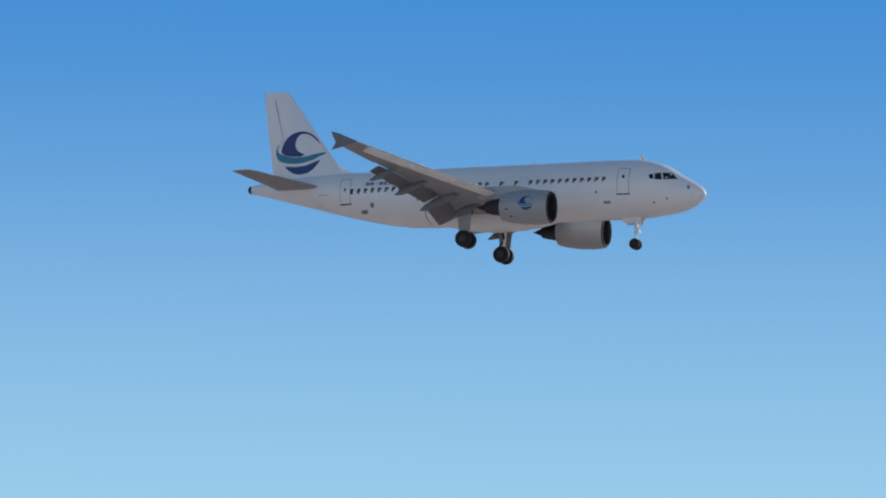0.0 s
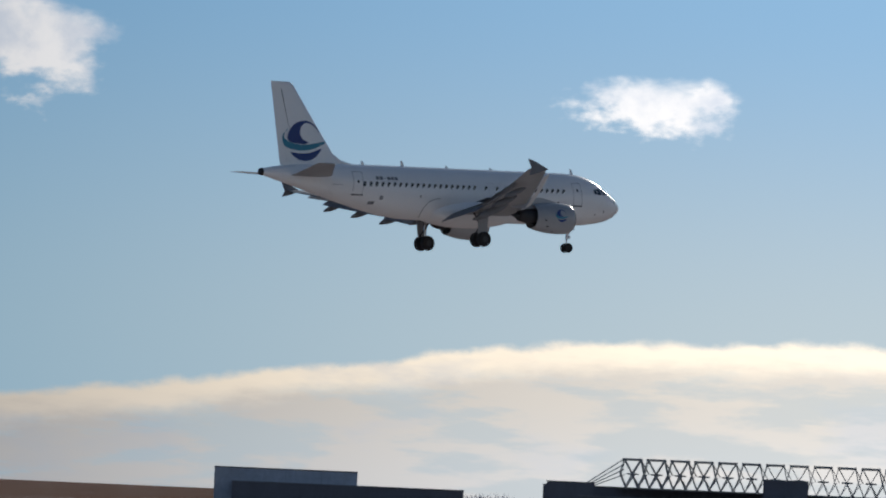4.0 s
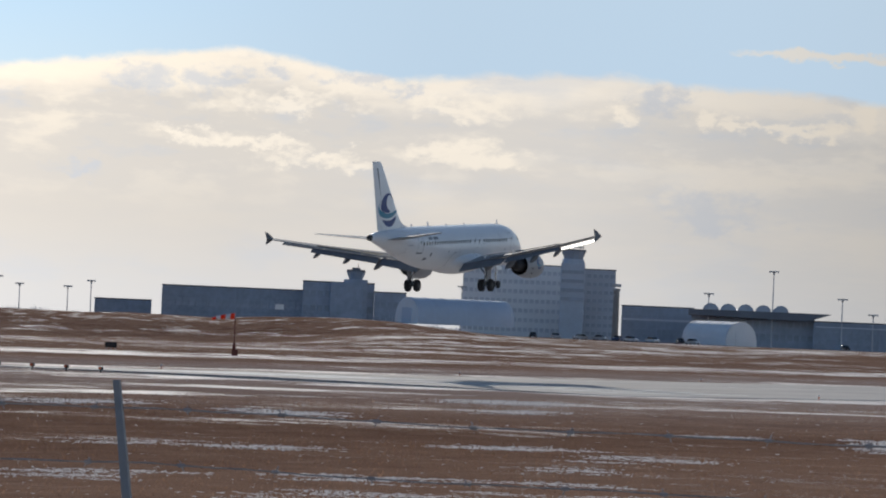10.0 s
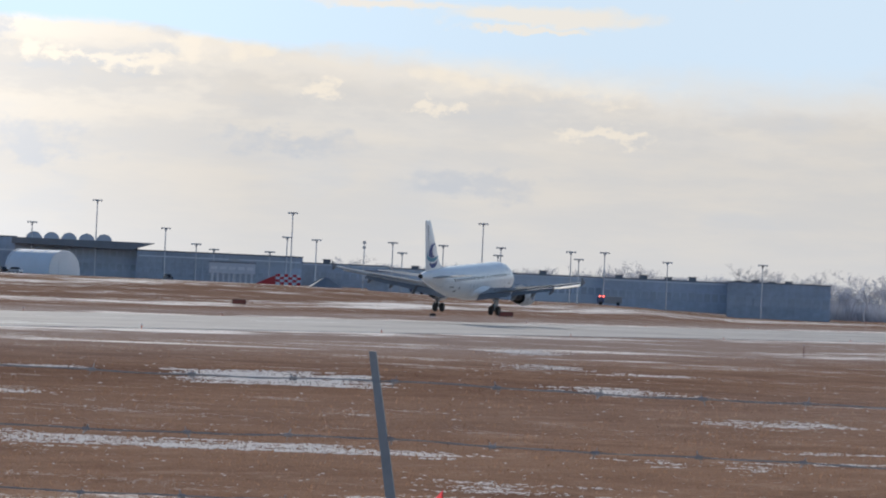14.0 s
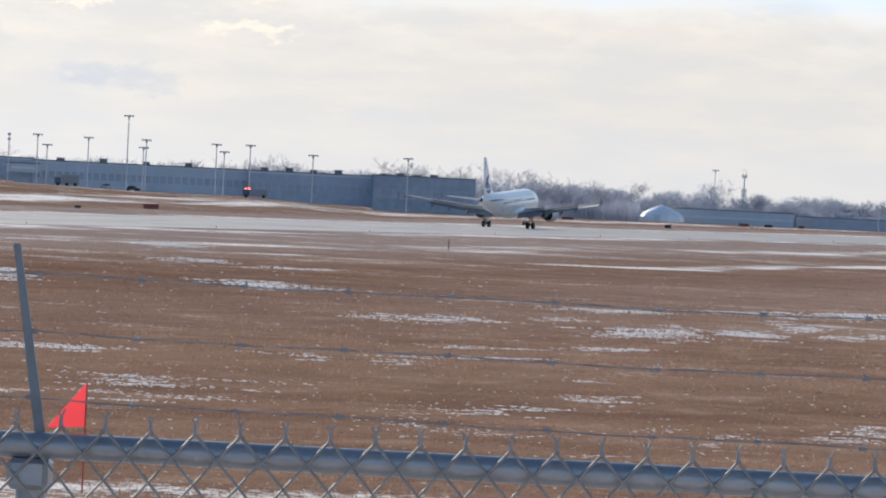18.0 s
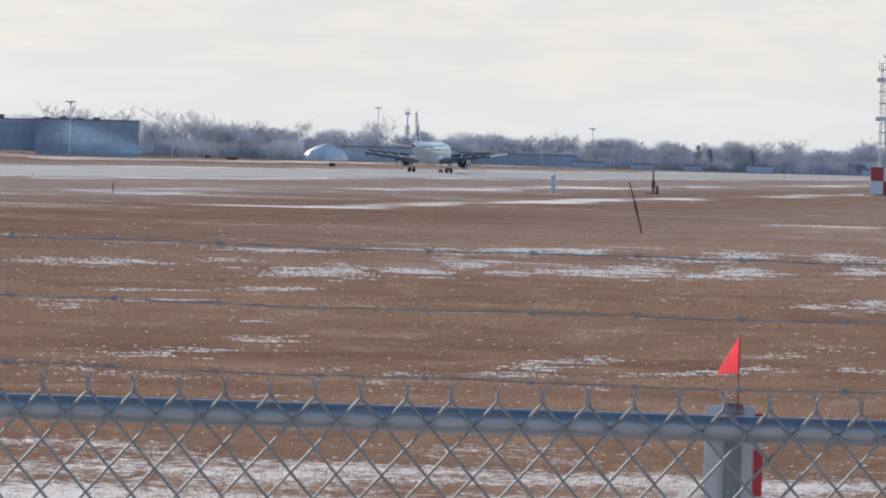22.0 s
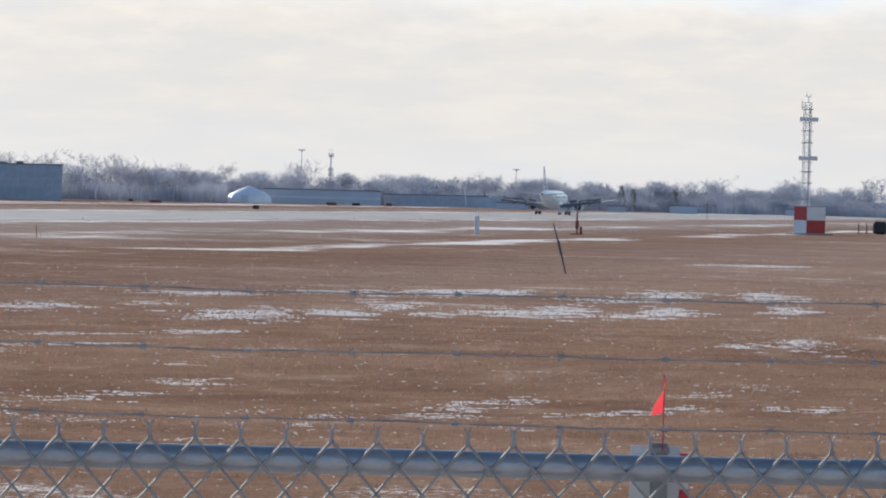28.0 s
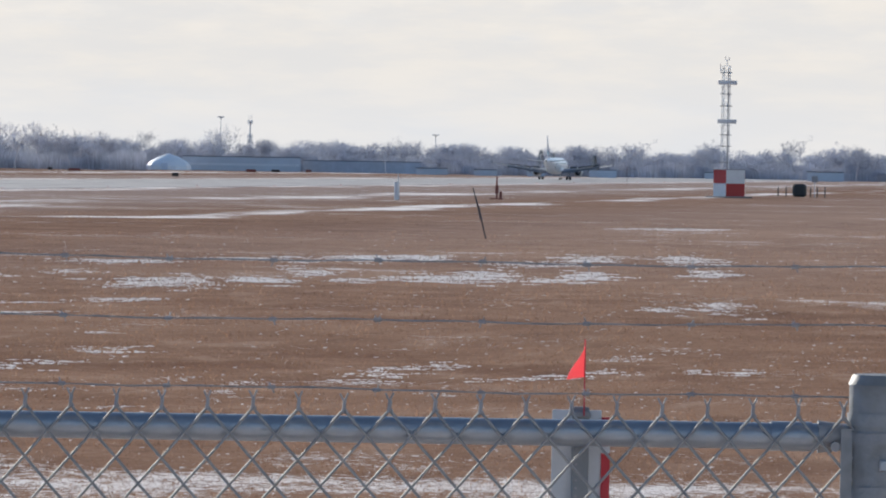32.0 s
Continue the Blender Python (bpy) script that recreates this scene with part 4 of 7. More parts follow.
        g.tree.links.new(b.outputs[0], both.inputs[1])
        g.tree.links.new(through_light.outputs[0], both.inputs[2])
        face = both.outputs[0]
    g.tree.links.new(face, g.add("ShaderNodeOutputMaterial").inputs[0])
    return m


def runway_material():
    m = bpy.data.materials.new("runway_asphalt")
    m.use_nodes = True
    g = Nodes(m.node_tree)
    p = g.add("ShaderNodeNewGeometry").outputs["Position"]
    x, y, z = g.split(p)
    grain = g.noise(p, 9.0, 5, 0.7)
    tracks = g.noise(g.times(p, (1.0, 0.015, 1.0)), 0.35, 5, 0.6)
    dust = g.noise(g.times(p, (1.0, 0.25, 1.0)), 0.12, 6, 0.65)
    base = g.mix(g.ramp(grain, 0.3, 0.7), (0.075, 0.075, 0.078), (0.15, 0.15, 0.15))
    base = g.mix(g.ramp(tracks, 0.4, 0.7, 0.0, 0.7), base, (0.30, 0.30, 0.30))
    powder = g.math("ADD", g.ramp(dust, 0.32, 0.55, 0.55, 0.9), g.math("MULTIPLY", g.ramp(g.math("ABSOLUTE", g.math("ADD", x, 195.0)), 19.0, 30.0), 0.5))
    base = g.mix(g.math("MULTIPLY", g.math("MINIMUM", powder, 0.95), 0.85), base, (0.54, 0.49, 0.46))
    b = g.add("ShaderNodeBsdfPrincipled")
    g.put(b.inputs["Base Color"], base)
    b.inputs["Roughness"].default_value = 0.8
    b.inputs["Specular IOR Level"].default_value = 0.1
    g.tree.links.new(b.outputs[0], g.add("ShaderNodeOutputMaterial").inputs[0])
    return m


def build_ground():
    radii = [0, 1.5, 3, 4, 5, 6, 7, 9, 12, 15, 19, 24, 30, 36, 42, 48, 56, 65]
    while radii[-1] < 300:
        radii.append(radii[-1] + 6)
    while radii[-1] < 1120:
        radii.append(radii[-1] + 22)
    while radii[-1] < 1480:
        radii.append(radii[-1] + 14)
    radii += [1600, 1800, 2100, 2600, 3300, 4200, 4800]
    bearings = [b for b in np.arange(-180, -60, 5)] + [b for b in np.arange(-60, 6, 0.5)] + [b for b in np.arange(6, 180, 6)]
    n = len(bearings)
    verts = [(0, 0, float(land(np.float64(0), np.float64(0))))]
    for r in radii[1:]:
        for b in bearings:
            x, y = r * math.sin(radians(b)), r * math.cos(radians(b))
            verts.append((x, y, float(land(np.float64(x), np.float64(y)))))
    faces = [(0, 1 + (j + 1) % n, 1 + j) for j in range(n)]
    for i in range(len(radii) - 2):
        for j in range(n):
            k = (j + 1) % n
            faces.append((1 + i * n + j, 1 + i * n + k, 1 + (i + 1) * n + k, 1 + (i + 1) * n + j))
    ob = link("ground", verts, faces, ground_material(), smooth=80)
    tagged(ob, "flat brown winter grass with streaks of snow", "ground", kind="structure")
    # runway: a slab 61 m wide from the threshold on
    v = []
    for yy in (362.0, 4300.0):
        v += [(-225.5, yy, -0.3), (-225.0, yy, 0.05), (-195.0, yy, 0.22), (-164.5, yy, 0.05), (-164.0, yy, -0.3)]
    f = [(i, i + 1, 6 + i, 5 + i) for i in range(4)] + [(4, 3, 2, 1, 0), (5, 6, 7, 8, 9)]
    tagged(link("runway", v, f, runway_material()), "grey asphalt runway dusted with blown snow", "runway", kind="structure")
    # paint on the runway
    paint = material("runway_paint", (0.7, 0.7, 0.68), 0.8, vary=0.25, scale=0.4, fine=3)
    top = lambda x: 0.22 - abs(x + 195) * (0.17 / 30.3) + 0.008
    for y0 in list(range(450, 2400, 60)):
        link("centreline_dash", [(-195.45, y0, top(-195.4)), (-194.55, y0, top(-194.6)), (-194.55, y0 + 30, top(-194.6)), (-195.45, y0 + 30, top(-195.4))], [(0, 1, 2, 3)], paint, bpy.data.objects["runway"])
    for k in range(-6, 7):
        if k:
            xc = -195 + k * 3.9
            link("threshold_bar", [(xc - 0.9, 374, top(xc)), (xc + 0.9, 374, top(xc)), (xc + 0.9, 404, top(xc)), (xc - 0.9, 404, top(xc))], [(0, 1, 2, 3)], paint, bpy.data.objects["runway"])


build_ground()

# ---- the fence on the bank: x along it, y towards the field, z up ----
FENCE_AT = Matrix.Translation((8 * math.sin(radians(-10.5)), 8 * math.cos(radians(-10.5)), 0)) @ Matrix.Rotation(radians(10.5), 4, "Z")
RAIL_Z, LAND_Z = 4.076, 1.95
GALVANISED = material("galvanised_steel", (0.31, 0.33, 0.36), 0.38, metal=0.65, vary=0.16, scale=9, fine=60, bump=0.1)
WIRE_STEEL = material("wire_steel", (0.30, 0.29, 0.28), 0.75, metal=0.25, vary=0.2, scale=20, fine=90)
ARM_STEEL = material("weathered_steel", (0.22, 0.225, 0.235), 0.6, metal=0.3, vary=0.2, scale=9, fine=50)
RUSTY_WIRE = material("rusty_wire", (0.30, 0.285, 0.285), 0.6, metal=0.4, vary=0.25, scale=20)
NEON = thin_cloth("neon_red_vinyl", (1.0, 0.23, 0.24), (1.0, 0.29, 0.29))
POST_STEEL = material("dull_post_steel", (0.25, 0.25, 0.255), 0.6, metal=0.3, vary=0.3, scale=7, fine=40, bump=0.2, second=(0.17, 0.165, 0.16))
SIGN_WHITE = material("sign_white", (0.56, 0.56, 0.57), 0.55, vary=0.10, scale=12, fine=60)
SIGN_RED = material("sign_red", (0.45, 0.03, 0.04), 0.45, vary=0.10, scale=12)


def zigzag(flip, z0, z1, pitch=0.0358, half=0.0405, r=0.0025):
    """One wire of the chain link: a bent wire, four-sided."""
    n = int((z1 - z0) / half)
    rings = []
    for i in range(n + 1):
        s = 1 if (i + flip) % 2 else -1
        c = Vector((s * pitch * 0.5, s * 0.0032 * (1 if flip else -1), z1 - i * half))
        rings.append([c + Vector((dx * r * 1.25, dy * r * 1.25, 0)) for dx, dy in ((1, 0), (0.5, 0.87), (-0.5, 0.87), (-1, 0), (-0.5, -0.87), (0.5, -0.87))])
    v, f = loft(rings)
    return v, f


def build_fence():
    fence = thing("chain_link_fence", FENCE_AT, "galvanised chain-link fence with barbed wire on slanted arms", "fence")
    x0, x1 = -5.9, 2.4
    rail = part("top_rail", tube((x0, 0.026, RAIL_Z), (0.84, 0.026, RAIL_Z), 0.0212, seg=20), GALVANISED, fence, "round galvanised top rail", smooth=True)
    part("rail_sleeve", tube((0.70, 0.026, RAIL_Z), (0.765, 0.026, RAIL_Z), 0.0235, seg=20), GALVANISED, rail, smooth=True)
    part("rail_cup", tube((0.775, 0.026, RAIL_Z), (0.825, 0.026, RAIL_Z), 0.026, 0.020, seg=16), RUSTY_WIRE, rail, "dark cup at the end of the rail", smooth=True)
    part("top_rail", tube((0.90, 0.026, RAIL_Z + 0.004), (x1, 0.026, RAIL_Z + 0.004), 0.0212, seg=20), GALVANISED, fence, "round galvanised top rail", smooth=True)
    # mesh wires
    meshes = [zigzag(k, LAND_Z + 0.03, 4.1085) for k in (0, 1)]
    firsts = []
    total = int((x1 - x0) / 0.0358)
    for i in range(total):
        m = Matrix.Translation((x0 + i * 0.0358, -0.001, 0))
        if i < 2:
            ob = link("link_wire", *meshes[i], WIRE_STEEL, fence, smooth=60)
            ob.matrix_local = m
            firsts.append(ob)
        else:
            again(firsts[i % 2], fence, m)
    # twisted ends over the rail
    bm = bmesh.new()
    for a, b, r in (((-0.001, 0, 4.104), (0.0012, 0, 4.124), 0.0032), ((0, 0, 4.122), (0.0065, 0.001, 4.136), 0.0016), ((0, 0, 4.122), (-0.0065, -0.001, 4.135), 0.0016), ((0.001, 0, 4.112), (0.005, 0.001, 4.106), 0.0018)):
        tube(a, b, r, seg=6, bm=bm)
    first = None
    for i in range(0, total - 1, 2):
        m = Matrix.Translation((x0 + i * 0.0358 - 0.0179, -0.001, 0.0015 * math.sin(i * 2.3))) @ Matrix.Rotation(0.5 * math.sin(i * 1.7), 4, "Z")
        if first is None:
            first = part("twisted_end", bm, RUSTY_WIRE, fence)
            first.matrix_local = m
        else:
            again(first, fence, m)
    # line posts with their caps and slanted arms
    for x in (-4.45, -2.83, -1.245):
        post = part("line_post", tube((x, 0.06, LAND_Z - 0.1), (x, 0.06, 4.045), 0.0245, seg=18), GALVANISED, fence, "round galvanised line post", smooth=True)
        part("post_cap", boxes([((x, 0.045, 4.030), (0.066, 0.075, 0.05))], 0.008), GALVANISED, post, "cast cap that holds the rail")
        part("barb_arm", plate([(x + 0.014, 0.025, 4.05), (x + 0.032, 0.025, 4.05), (x - 0.040, 0.085, 4.395), (x - 0.051, 0.085, 4.395)], 0.010, 1), ARM_STEEL, post, "slanted steel arm for the barbed wire")
    # end post
    end = part("end_post", tube((0.873, 0.02, LAND_Z - 0.1), (0.873, 0.02, 4.165), 0.0495, seg=28), POST_STEEL, fence, "stout galvanised end post", smooth=True)
    part("post_cap", tube((0.873, 0.02, 4.160), (0.873, 0.02, 4.176), 0.052, 0.044, seg=28), POST_STEEL, end, smooth=True)
    for z in (4.105, 4.075, 3.99, 3.80, 3.4, 2.9, 2.4):
        part("tension_band", tube((0.873, 0.02, z - 0.010), (0.873, 0.02, z + 0.010), 0.0525, seg=28), POST_STEEL, end, "flat steel band round the post", smooth=True)
    part("band_bolt", tube((0.80, -0.01, 4.062), (0.80, 0.05, 4.062), 0.008, seg=8), RUSTY_WIRE, end)
    part("end_plate", boxes([((0.885, -0.036, 4.035), (0.036, 0.006, 0.018))], 0.002), GALVANISED, end, "small pale tag on the post")
    part("barb_arm", plate([(0.880, -0.03, 4.115), (0.915, -0.03, 4.130), (1.055, -0.03, 4.435), (1.010, -0.03, 4.435), (0.885, -0.03, 4.175)], 0.018, 1), POST_STEEL, end, "stout slanted arm for the barbed wire")
    part("arm_lip", plate([(0.905, -0.034, 4.130), (0.915, -0.034, 4.130), (1.055, -0.040, 4.435), (1.046, -0.040, 4.435)], 0.012, 1), POST_STEEL, end, "worn edge of the arm")
    # tension bar beside the end post
    part("tension_bar", boxes([((0.818, -0.002, (LAND_Z + 4.09) / 2), (0.018, 0.005, 4.09 - LAND_Z))]), POST_STEEL, fence)
    # barbed wire: three strands
    knots = [-5.9, -4.45, -2.83, -1.245, 0.95, 2.4]
    for n, (zl, zr, y) in enumerate(((4.355, 4.342, 0.085), (4.262, 4.250, 0.065), (4.176, 4.130, 0.045))):
        bm = bmesh.new()
        pts = []
        steps = 150
        for i in range(steps + 1):
            x = x0 + (x1 - x0) * i / steps
            k = max(j for j in range(len(knots) - 1) if knots[j] <= x + 1e-6)
            u = (x - knots[k]) / (knots[k + 1] - knots[k])
            sag = -0.005 * 4 * u * (1 - u) * (1.0 if n != 1 else 1.3)
            z = zl + (zr - zl) * (x - x0) / (x1 - x0) + sag + 0.0014 * math.sin(x * 9 + n) + 0.0008 * math.sin(x * 31 + n)
            pts.append(Vector((x, y, z)))
        rings = []
        for i, p in enumerate(pts):
            t = i * 1.1
            rings.append([p + Vector((0, 0.0016 * math.cos(t + a), 0.0016 * math.sin(t + a))) for a in (0, 1.3, 3.14, 4.44)])
        v, f = loft(rings)
        strand = link("barbed_strand", v, f, RUSTY_WIRE, fence, "twisted barbed wire strand", smooth=60)
        first = None
        for i in range(3, steps, 3):
            m = Matrix.Translation(pts[i]) @ Matrix.Rotation(i * 0.9 + n, 4, "X")
            if first is None:
                bb = bmesh.new()
                tube((-0.004, 0, -0.010), (0.004, 0, 0.010), 0.0012, 0.0004, 5, bb)
                tube((0.004, -0.010, 0.002), (-0.003, 0.010, -0.002), 0.0012, 0.0004, 5, bb)
                tube((-0.006, 0, 0), (0.006, 0, 0), 0.0034, None, 6, bb)
                first = part("barb", bb, RUSTY_WIRE, strand)
                first.matrix_local = m
            else:
                again(first, strand, m)
    return fence


build_fence()


def build_fence_signs():
    # marker board on a perforated post just behind the fence
    board = thing("marker_board", FENCE_AT @ pose(0.40, 0.10, LAND_Z), "white marker board on a perforated steel post by the fence", "sign")
    h = 4.108 - LAND_Z
    part("panel", boxes([((-0.022, 0.014, h - 0.30), (0.040, 0.006, 0.60))], 0.001), SIGN_WHITE, board, "narrow white panel")
    part("panel", boxes([((0.022, 0.014, h - 0.30), (0.030, 0.006, 0.60))], 0.001), SIGN_WHITE, board, "narrow white panel")
    part("post", boxes([((0.003, 0, h / 2 + 0.003), (0.027, 0.014, h + 0.006))], 0.002), ARM_STEEL, board, "perforated steel post")
    part("post_top", boxes([((0.004, -0.004, h - 0.006), (0.030, 0.022, 0.010))], 0.002), RUSTY_WIRE, board)
    first = None
    for i in range(40):
        m = Matrix.Translation((-0.0035, -0.0075, h - 0.035 - i * 0.0127))
        if first is None:
            first = part("post_hole", tube((0, -0.0005, 0), (0, 0.002, 0), 0.0022, seg=8), RUSTY_WIRE, board)
            first.matrix_local = m
        else:
            again(first, board, m)
    for k, (z, tall) in enumerate(((0.016, 0.010), (0.045, 0.046), (0.106, 0.074), (0.181, 0.074), (0.256, 0.074), (0.331, 0.074), (0.406, 0.074), (0.481, 0.074))):
        part("stripe", boxes([((0.044, 0.010, h - z), (0.014, 0.006, tall))]), SIGN_WHITE if k % 2 else SIGN_RED, board, "white reflective stripe" if k % 2 else "red reflective stripe")
    # survey flags on wire stems
    made = []
    for x, zt, w, hh, low in ((0.4075, 4.222, 0.036, 0.060, 4.10), (-1.166, 4.178, 0.062, 0.072, 4.00)):
        fl = thing("marker_flag", FENCE_AT @ pose(x, 0.085, 0), "bright neon red marker flag on a thin wire stem", "flag", "marker flags")
        part("stem", tube((0, 0, low), (0, 0, zt), 0.0013, seg=8), SIGN_RED, fl, "thin wire stem")
        n = 8
        verts, faces = [], []
        for i in range(n + 1):
            u = i / n
            for k in (0, 1):
                edge = Vector((-w * (1 - u) * 1.0 * k, 0.006 * math.sin(u * 5 + k) * k, zt - hh + hh * u - 0.004 * k * (1 - u)))
                verts.append(edge)
        for i in range(n):
            faces.append((2 * i, 2 * i + 1, 2 * i + 3, 2 * i + 2))
        verts += [v + Vector((0, 0.0008, 0)) for v in verts]
        m = 2 * (n + 1)
        faces += [tuple(m + q for q in reversed(f)) for f in faces]
        cloth = link("flag", verts, faces, NEON, fl, "neon red vinyl pennant", smooth=70)
        made.append(cloth)
    return made


flag_cloths = build_fence_signs()

# ---- buildings and things beyond the runway, placed by bearing and distance ----
CLAD_DARK = material("dark_cladding", (0.13, 0.14, 0.175), 0.6, vary=0.18, scale=0.12, fine=1.2)
# blue-grey claddings carry distance haze in their base colour, lighter than the walls
CLAD_HAZED_BLUE = material("blue_grey_cladding", (0.38, 0.43, 0.515), 0.6, vary=0.32, scale=0.07, fine=0.6)
CLAD_HAZED_FAR = material("dark_blue_cladding", (0.42, 0.455, 0.53), 0.7, vary=0.2, scale=0.05, fine=0.5)
CLAD_HAZED_GREY = material("grey_cladding", (0.52, 0.565, 0.635), 0.6, vary=0.14, scale=0.15, fine=1.5)
CLAD_WHITE = material("white_cladding", (0.84, 0.85, 0.87), 0.6, vary=0.10, scale=0.2, fine=1.5)
# dark roof and window pane tones lifted for the same haze
ROOF_DARK = material("dark_roof", (0.19, 0.205, 0.235), 0.8, vary=0.2, scale=0.2)
PANE = material("window_pane", (0.37, 0.42, 0.50), 0.2, vary=0.2, scale=0.5, specular=0.5)
PANE_DIM = material("dim_pane", (0.11, 0.12, 0.15), 0.3, vary=0.2, scale=0.5)
PANE_PALE = material("pale_pane", (0.64, 0.66, 0.70), 0.4, vary=0.1, scale=0.5)
PALE_BAND = material("pale_band", (0.62, 0.65, 0.70), 0.5, vary=0.1, scale=0.4)
STEEL_PIPE = material("steel_pipe", (0.36, 0.36, 0.36), 0.5, metal=0.4, vary=0.2, scale=1)
BRIGHT_ROOF = material("bright_roof", (0.75, 0.76, 0.78), 0.30, metal=0.3, vary=0.1, scale=0.6)
CONCRETE = material("concrete", (0.26, 0.25, 0.24), 0.85, vary=0.2, scale=0.3, fine=3)
CHIMNEY_RED = material("chimney_red", (0.22, 0.06, 0.05), 0.75, vary=0.2, scale=0.5)
TENT_WHITE = material("tent_fabric", (0.80, 0.82, 0.85), 0.5, vary=0.06, scale=0.3, fine=2)
TENT_BLUE = material("blue_tent_fabric", (0.58, 0.65, 0.76), 0.5, vary=0.08, scale=0.3, fine=2)
# pole and lamp greys paled so the far masts look faint in haze
POLE_GREY = material("pole_grey", (0.62, 0.63, 0.65), 0.6, metal=0.2, vary=0.15, scale=1)
LAMP_HEAD = material("lamp_head", (0.46, 0.47, 0.49), 0.5, vary=0.1)


def block(name, left, right, dist, top, depth, mat, label, category="building", base=None, rows=0, cols=0, roof=True, parapet=0.35, pane=PANE, band=None, turn=0.0):
    """A building seen between two bearings: walls, a roof slab with a parapet and, if asked, rows of windows."""
    mid = (left + right) / 2
    w = 2 * dist * math.tan(radians((right - left) / 2))
    at = facing(mid, dist, base, turn)
    h = top - at.translation.z
    b = thing(name, at, label, category)
    part("wall", boxes([((0, depth / 2, (h - 0.2) / 2), (w, depth, h - 0.2))], 0.06), mat, b)
    part("roof", boxes([((0, depth / 2, h - 0.1), (w + 0.5, depth + 0.5, parapet))], 0.05), ROOF_DARK, b, "dark flat roof edge")
    # cladding joints, standing a little proud
    n = max(2, int(w / 9))
    first = None
    for i in range(n + 1):
        m = Matrix.Translation((-w / 2 + w * i / n, -0.05, h * 0.48))
        if first is None:
            first = part("cladding_rib", boxes([((0, 0, 0), (0.22, 0.14, h * 0.93))]), mat, b)
            first.matrix_local = m
        else:
            again(first, b, m)
    if rows and cols:
        pw, ph = w / cols * 0.72, h / (rows + 0.6) * 0.42
        first = None
        for r in range(rows):
            for c in range(cols):
                m = Matrix.Translation((-w / 2 + w * (c + 0.5) / cols, -0.04, h * (r + 0.75) / (rows + 0.6)))
                if first is None:
                    first = part("window", boxes([((0, 0, 0), (pw, 0.16, ph))], 0.03), pane, b)
                    first.matrix_local = m
                else:
                    again(first, b, m)
    if band:
        part("band", boxes([((0, -0.10, h * band[0]), (w * 0.98, 0.12, h * band[1]))]), PALE_BAND, b, "pale band along the wall")
    return b, w, h


def roof_things(b, w, h, items):
    """Vents and plant on a roof: across (0..1), size, height."""
    for u, sx, sz in items:
        part("roof_vent", boxes([((w * (u - 0.5), 6.0, h + sz / 2), (sx, sx, sz)), ((w * (u - 0.5), 6.0, h + sz * 0.93), (sx * 1.3, sx * 1.3, sz * 0.14))], 0.05), ROOF_DARK, b, "dark roof vent")


# the hangar and its office wing
b, w, h = block("hangar", -41.13, -37.10, 1500, 19.4, 60, CLAD_DARK, "long dark hangar with vents on its flat roof", "hangar")
roof_things(b, w, h, ((0.04, 1.6, 1.5), (0.07, 1.2, 1.8), (0.425, 2.0, 2.6), (0.465, 2.4, 1.6), (0.535, 2.4, 2.4), (0.575, 2.4, 2.4), (0.65, 2.2, 1.0)))
for i in range(16):
    part("roof_lamp", tube((w * (0.70 + i * 0.019 - 0.5), 1, h), (w * (0.70 + i * 0.019 - 0.5), 0.4, h + 0.9), 0.06, bm=boxes([((w * (0.70 + i * 0.019 - 0.5), 0.2, h + 0.95), (0.9, 0.4, 0.18))])), ROOF_DARK, b)
for i in range(6):
    part("hangar_door", boxes([((w * (0.30 + i * 0.11 - 0.5), -0.2, h * 0.40), (w * 0.109, 0.25, h * 0.78))], 0.05), CLAD_DARK, b, "tall sliding hangar door leaf")
for u, v in ((0.30, 0.45), (0.42, 0.47), (0.585, 0.46), (0.70, 0.44)):
    part("wall_lamp", boxes([((w * (u - 0.5), -0.5, h * v), (0.9, 0.5, 0.35))]), PALE_BAND, b, "pale wall lamp")
b, w, h = block("office_wing", -42.00, -41.14, 1495, 16.9, 40, CLAD_DARK, "dark office wing with bands of windows", rows=5, cols=12, pane=PANE_DIM)
block("office_building", -41.10, -40.12, 1490, 19.0, 12, CLAD_DARK, "dark office front with bands of windows", rows=6, cols=16, pane=PANE_DIM)
block("link_building", -42.42, -42.02, 1498, 8.0, 18, CLAD_DARK, "low dark link building")
# the power house and its chimney
b, w, h = block("power_house", -44.05, -42.37, 1500, 12.3, 30, CLAD_DARK, "dark flat-roofed power house", rows=2, cols=14, pane=PANE_DIM)
block("power_house_upper", -43.92, -43.21, 1503, 15.2, 20, CLAD_DARK, "dark upper storey of the power house", base=11.9)
roof_things(b, w, h + 2.9, ((0.22, 2.0, 1.0), (0.36, 4.0, 1.2)))
chimney = thing("chimney", facing(-43.01, 1496), "tall concrete chimney with red bands", "chimney")
rings = [(0, 1.5), (10, 1.4), (14, 1.32), (18.5, 1.26), (22.6, 1.2), (23.0, 1.55), (26.4, 1.65), (26.8, 1.6)]
for i in range(len(rings) - 1):
    (z0, r0), (z1, r1) = rings[i], rings[i + 1]
    part("shaft", tube((0, 0, z0), (0, 0, z1), r0, r1, 20), CHIMNEY_RED if i in (2, 4) else CONCRETE, chimney, "red painted band" if i in (2, 4) else "", smooth=True)
part("chimney_rim", tube((0, 0, 26.8), (0, 0, 27.1), 1.35, 1.3, 20), ROOF_DARK, chimney)
for a in range(0, 360, 60):
    part("lightning_rod", tube((1.2 * math.cos(radians(a)), 1.2 * math.sin(radians(a)), 26.9), (0.9 * math.cos(radians(a)), 0.9 * math.sin(radians(a)), 28.0), 0.07, seg=6), STEEL_PIPE, chimney)

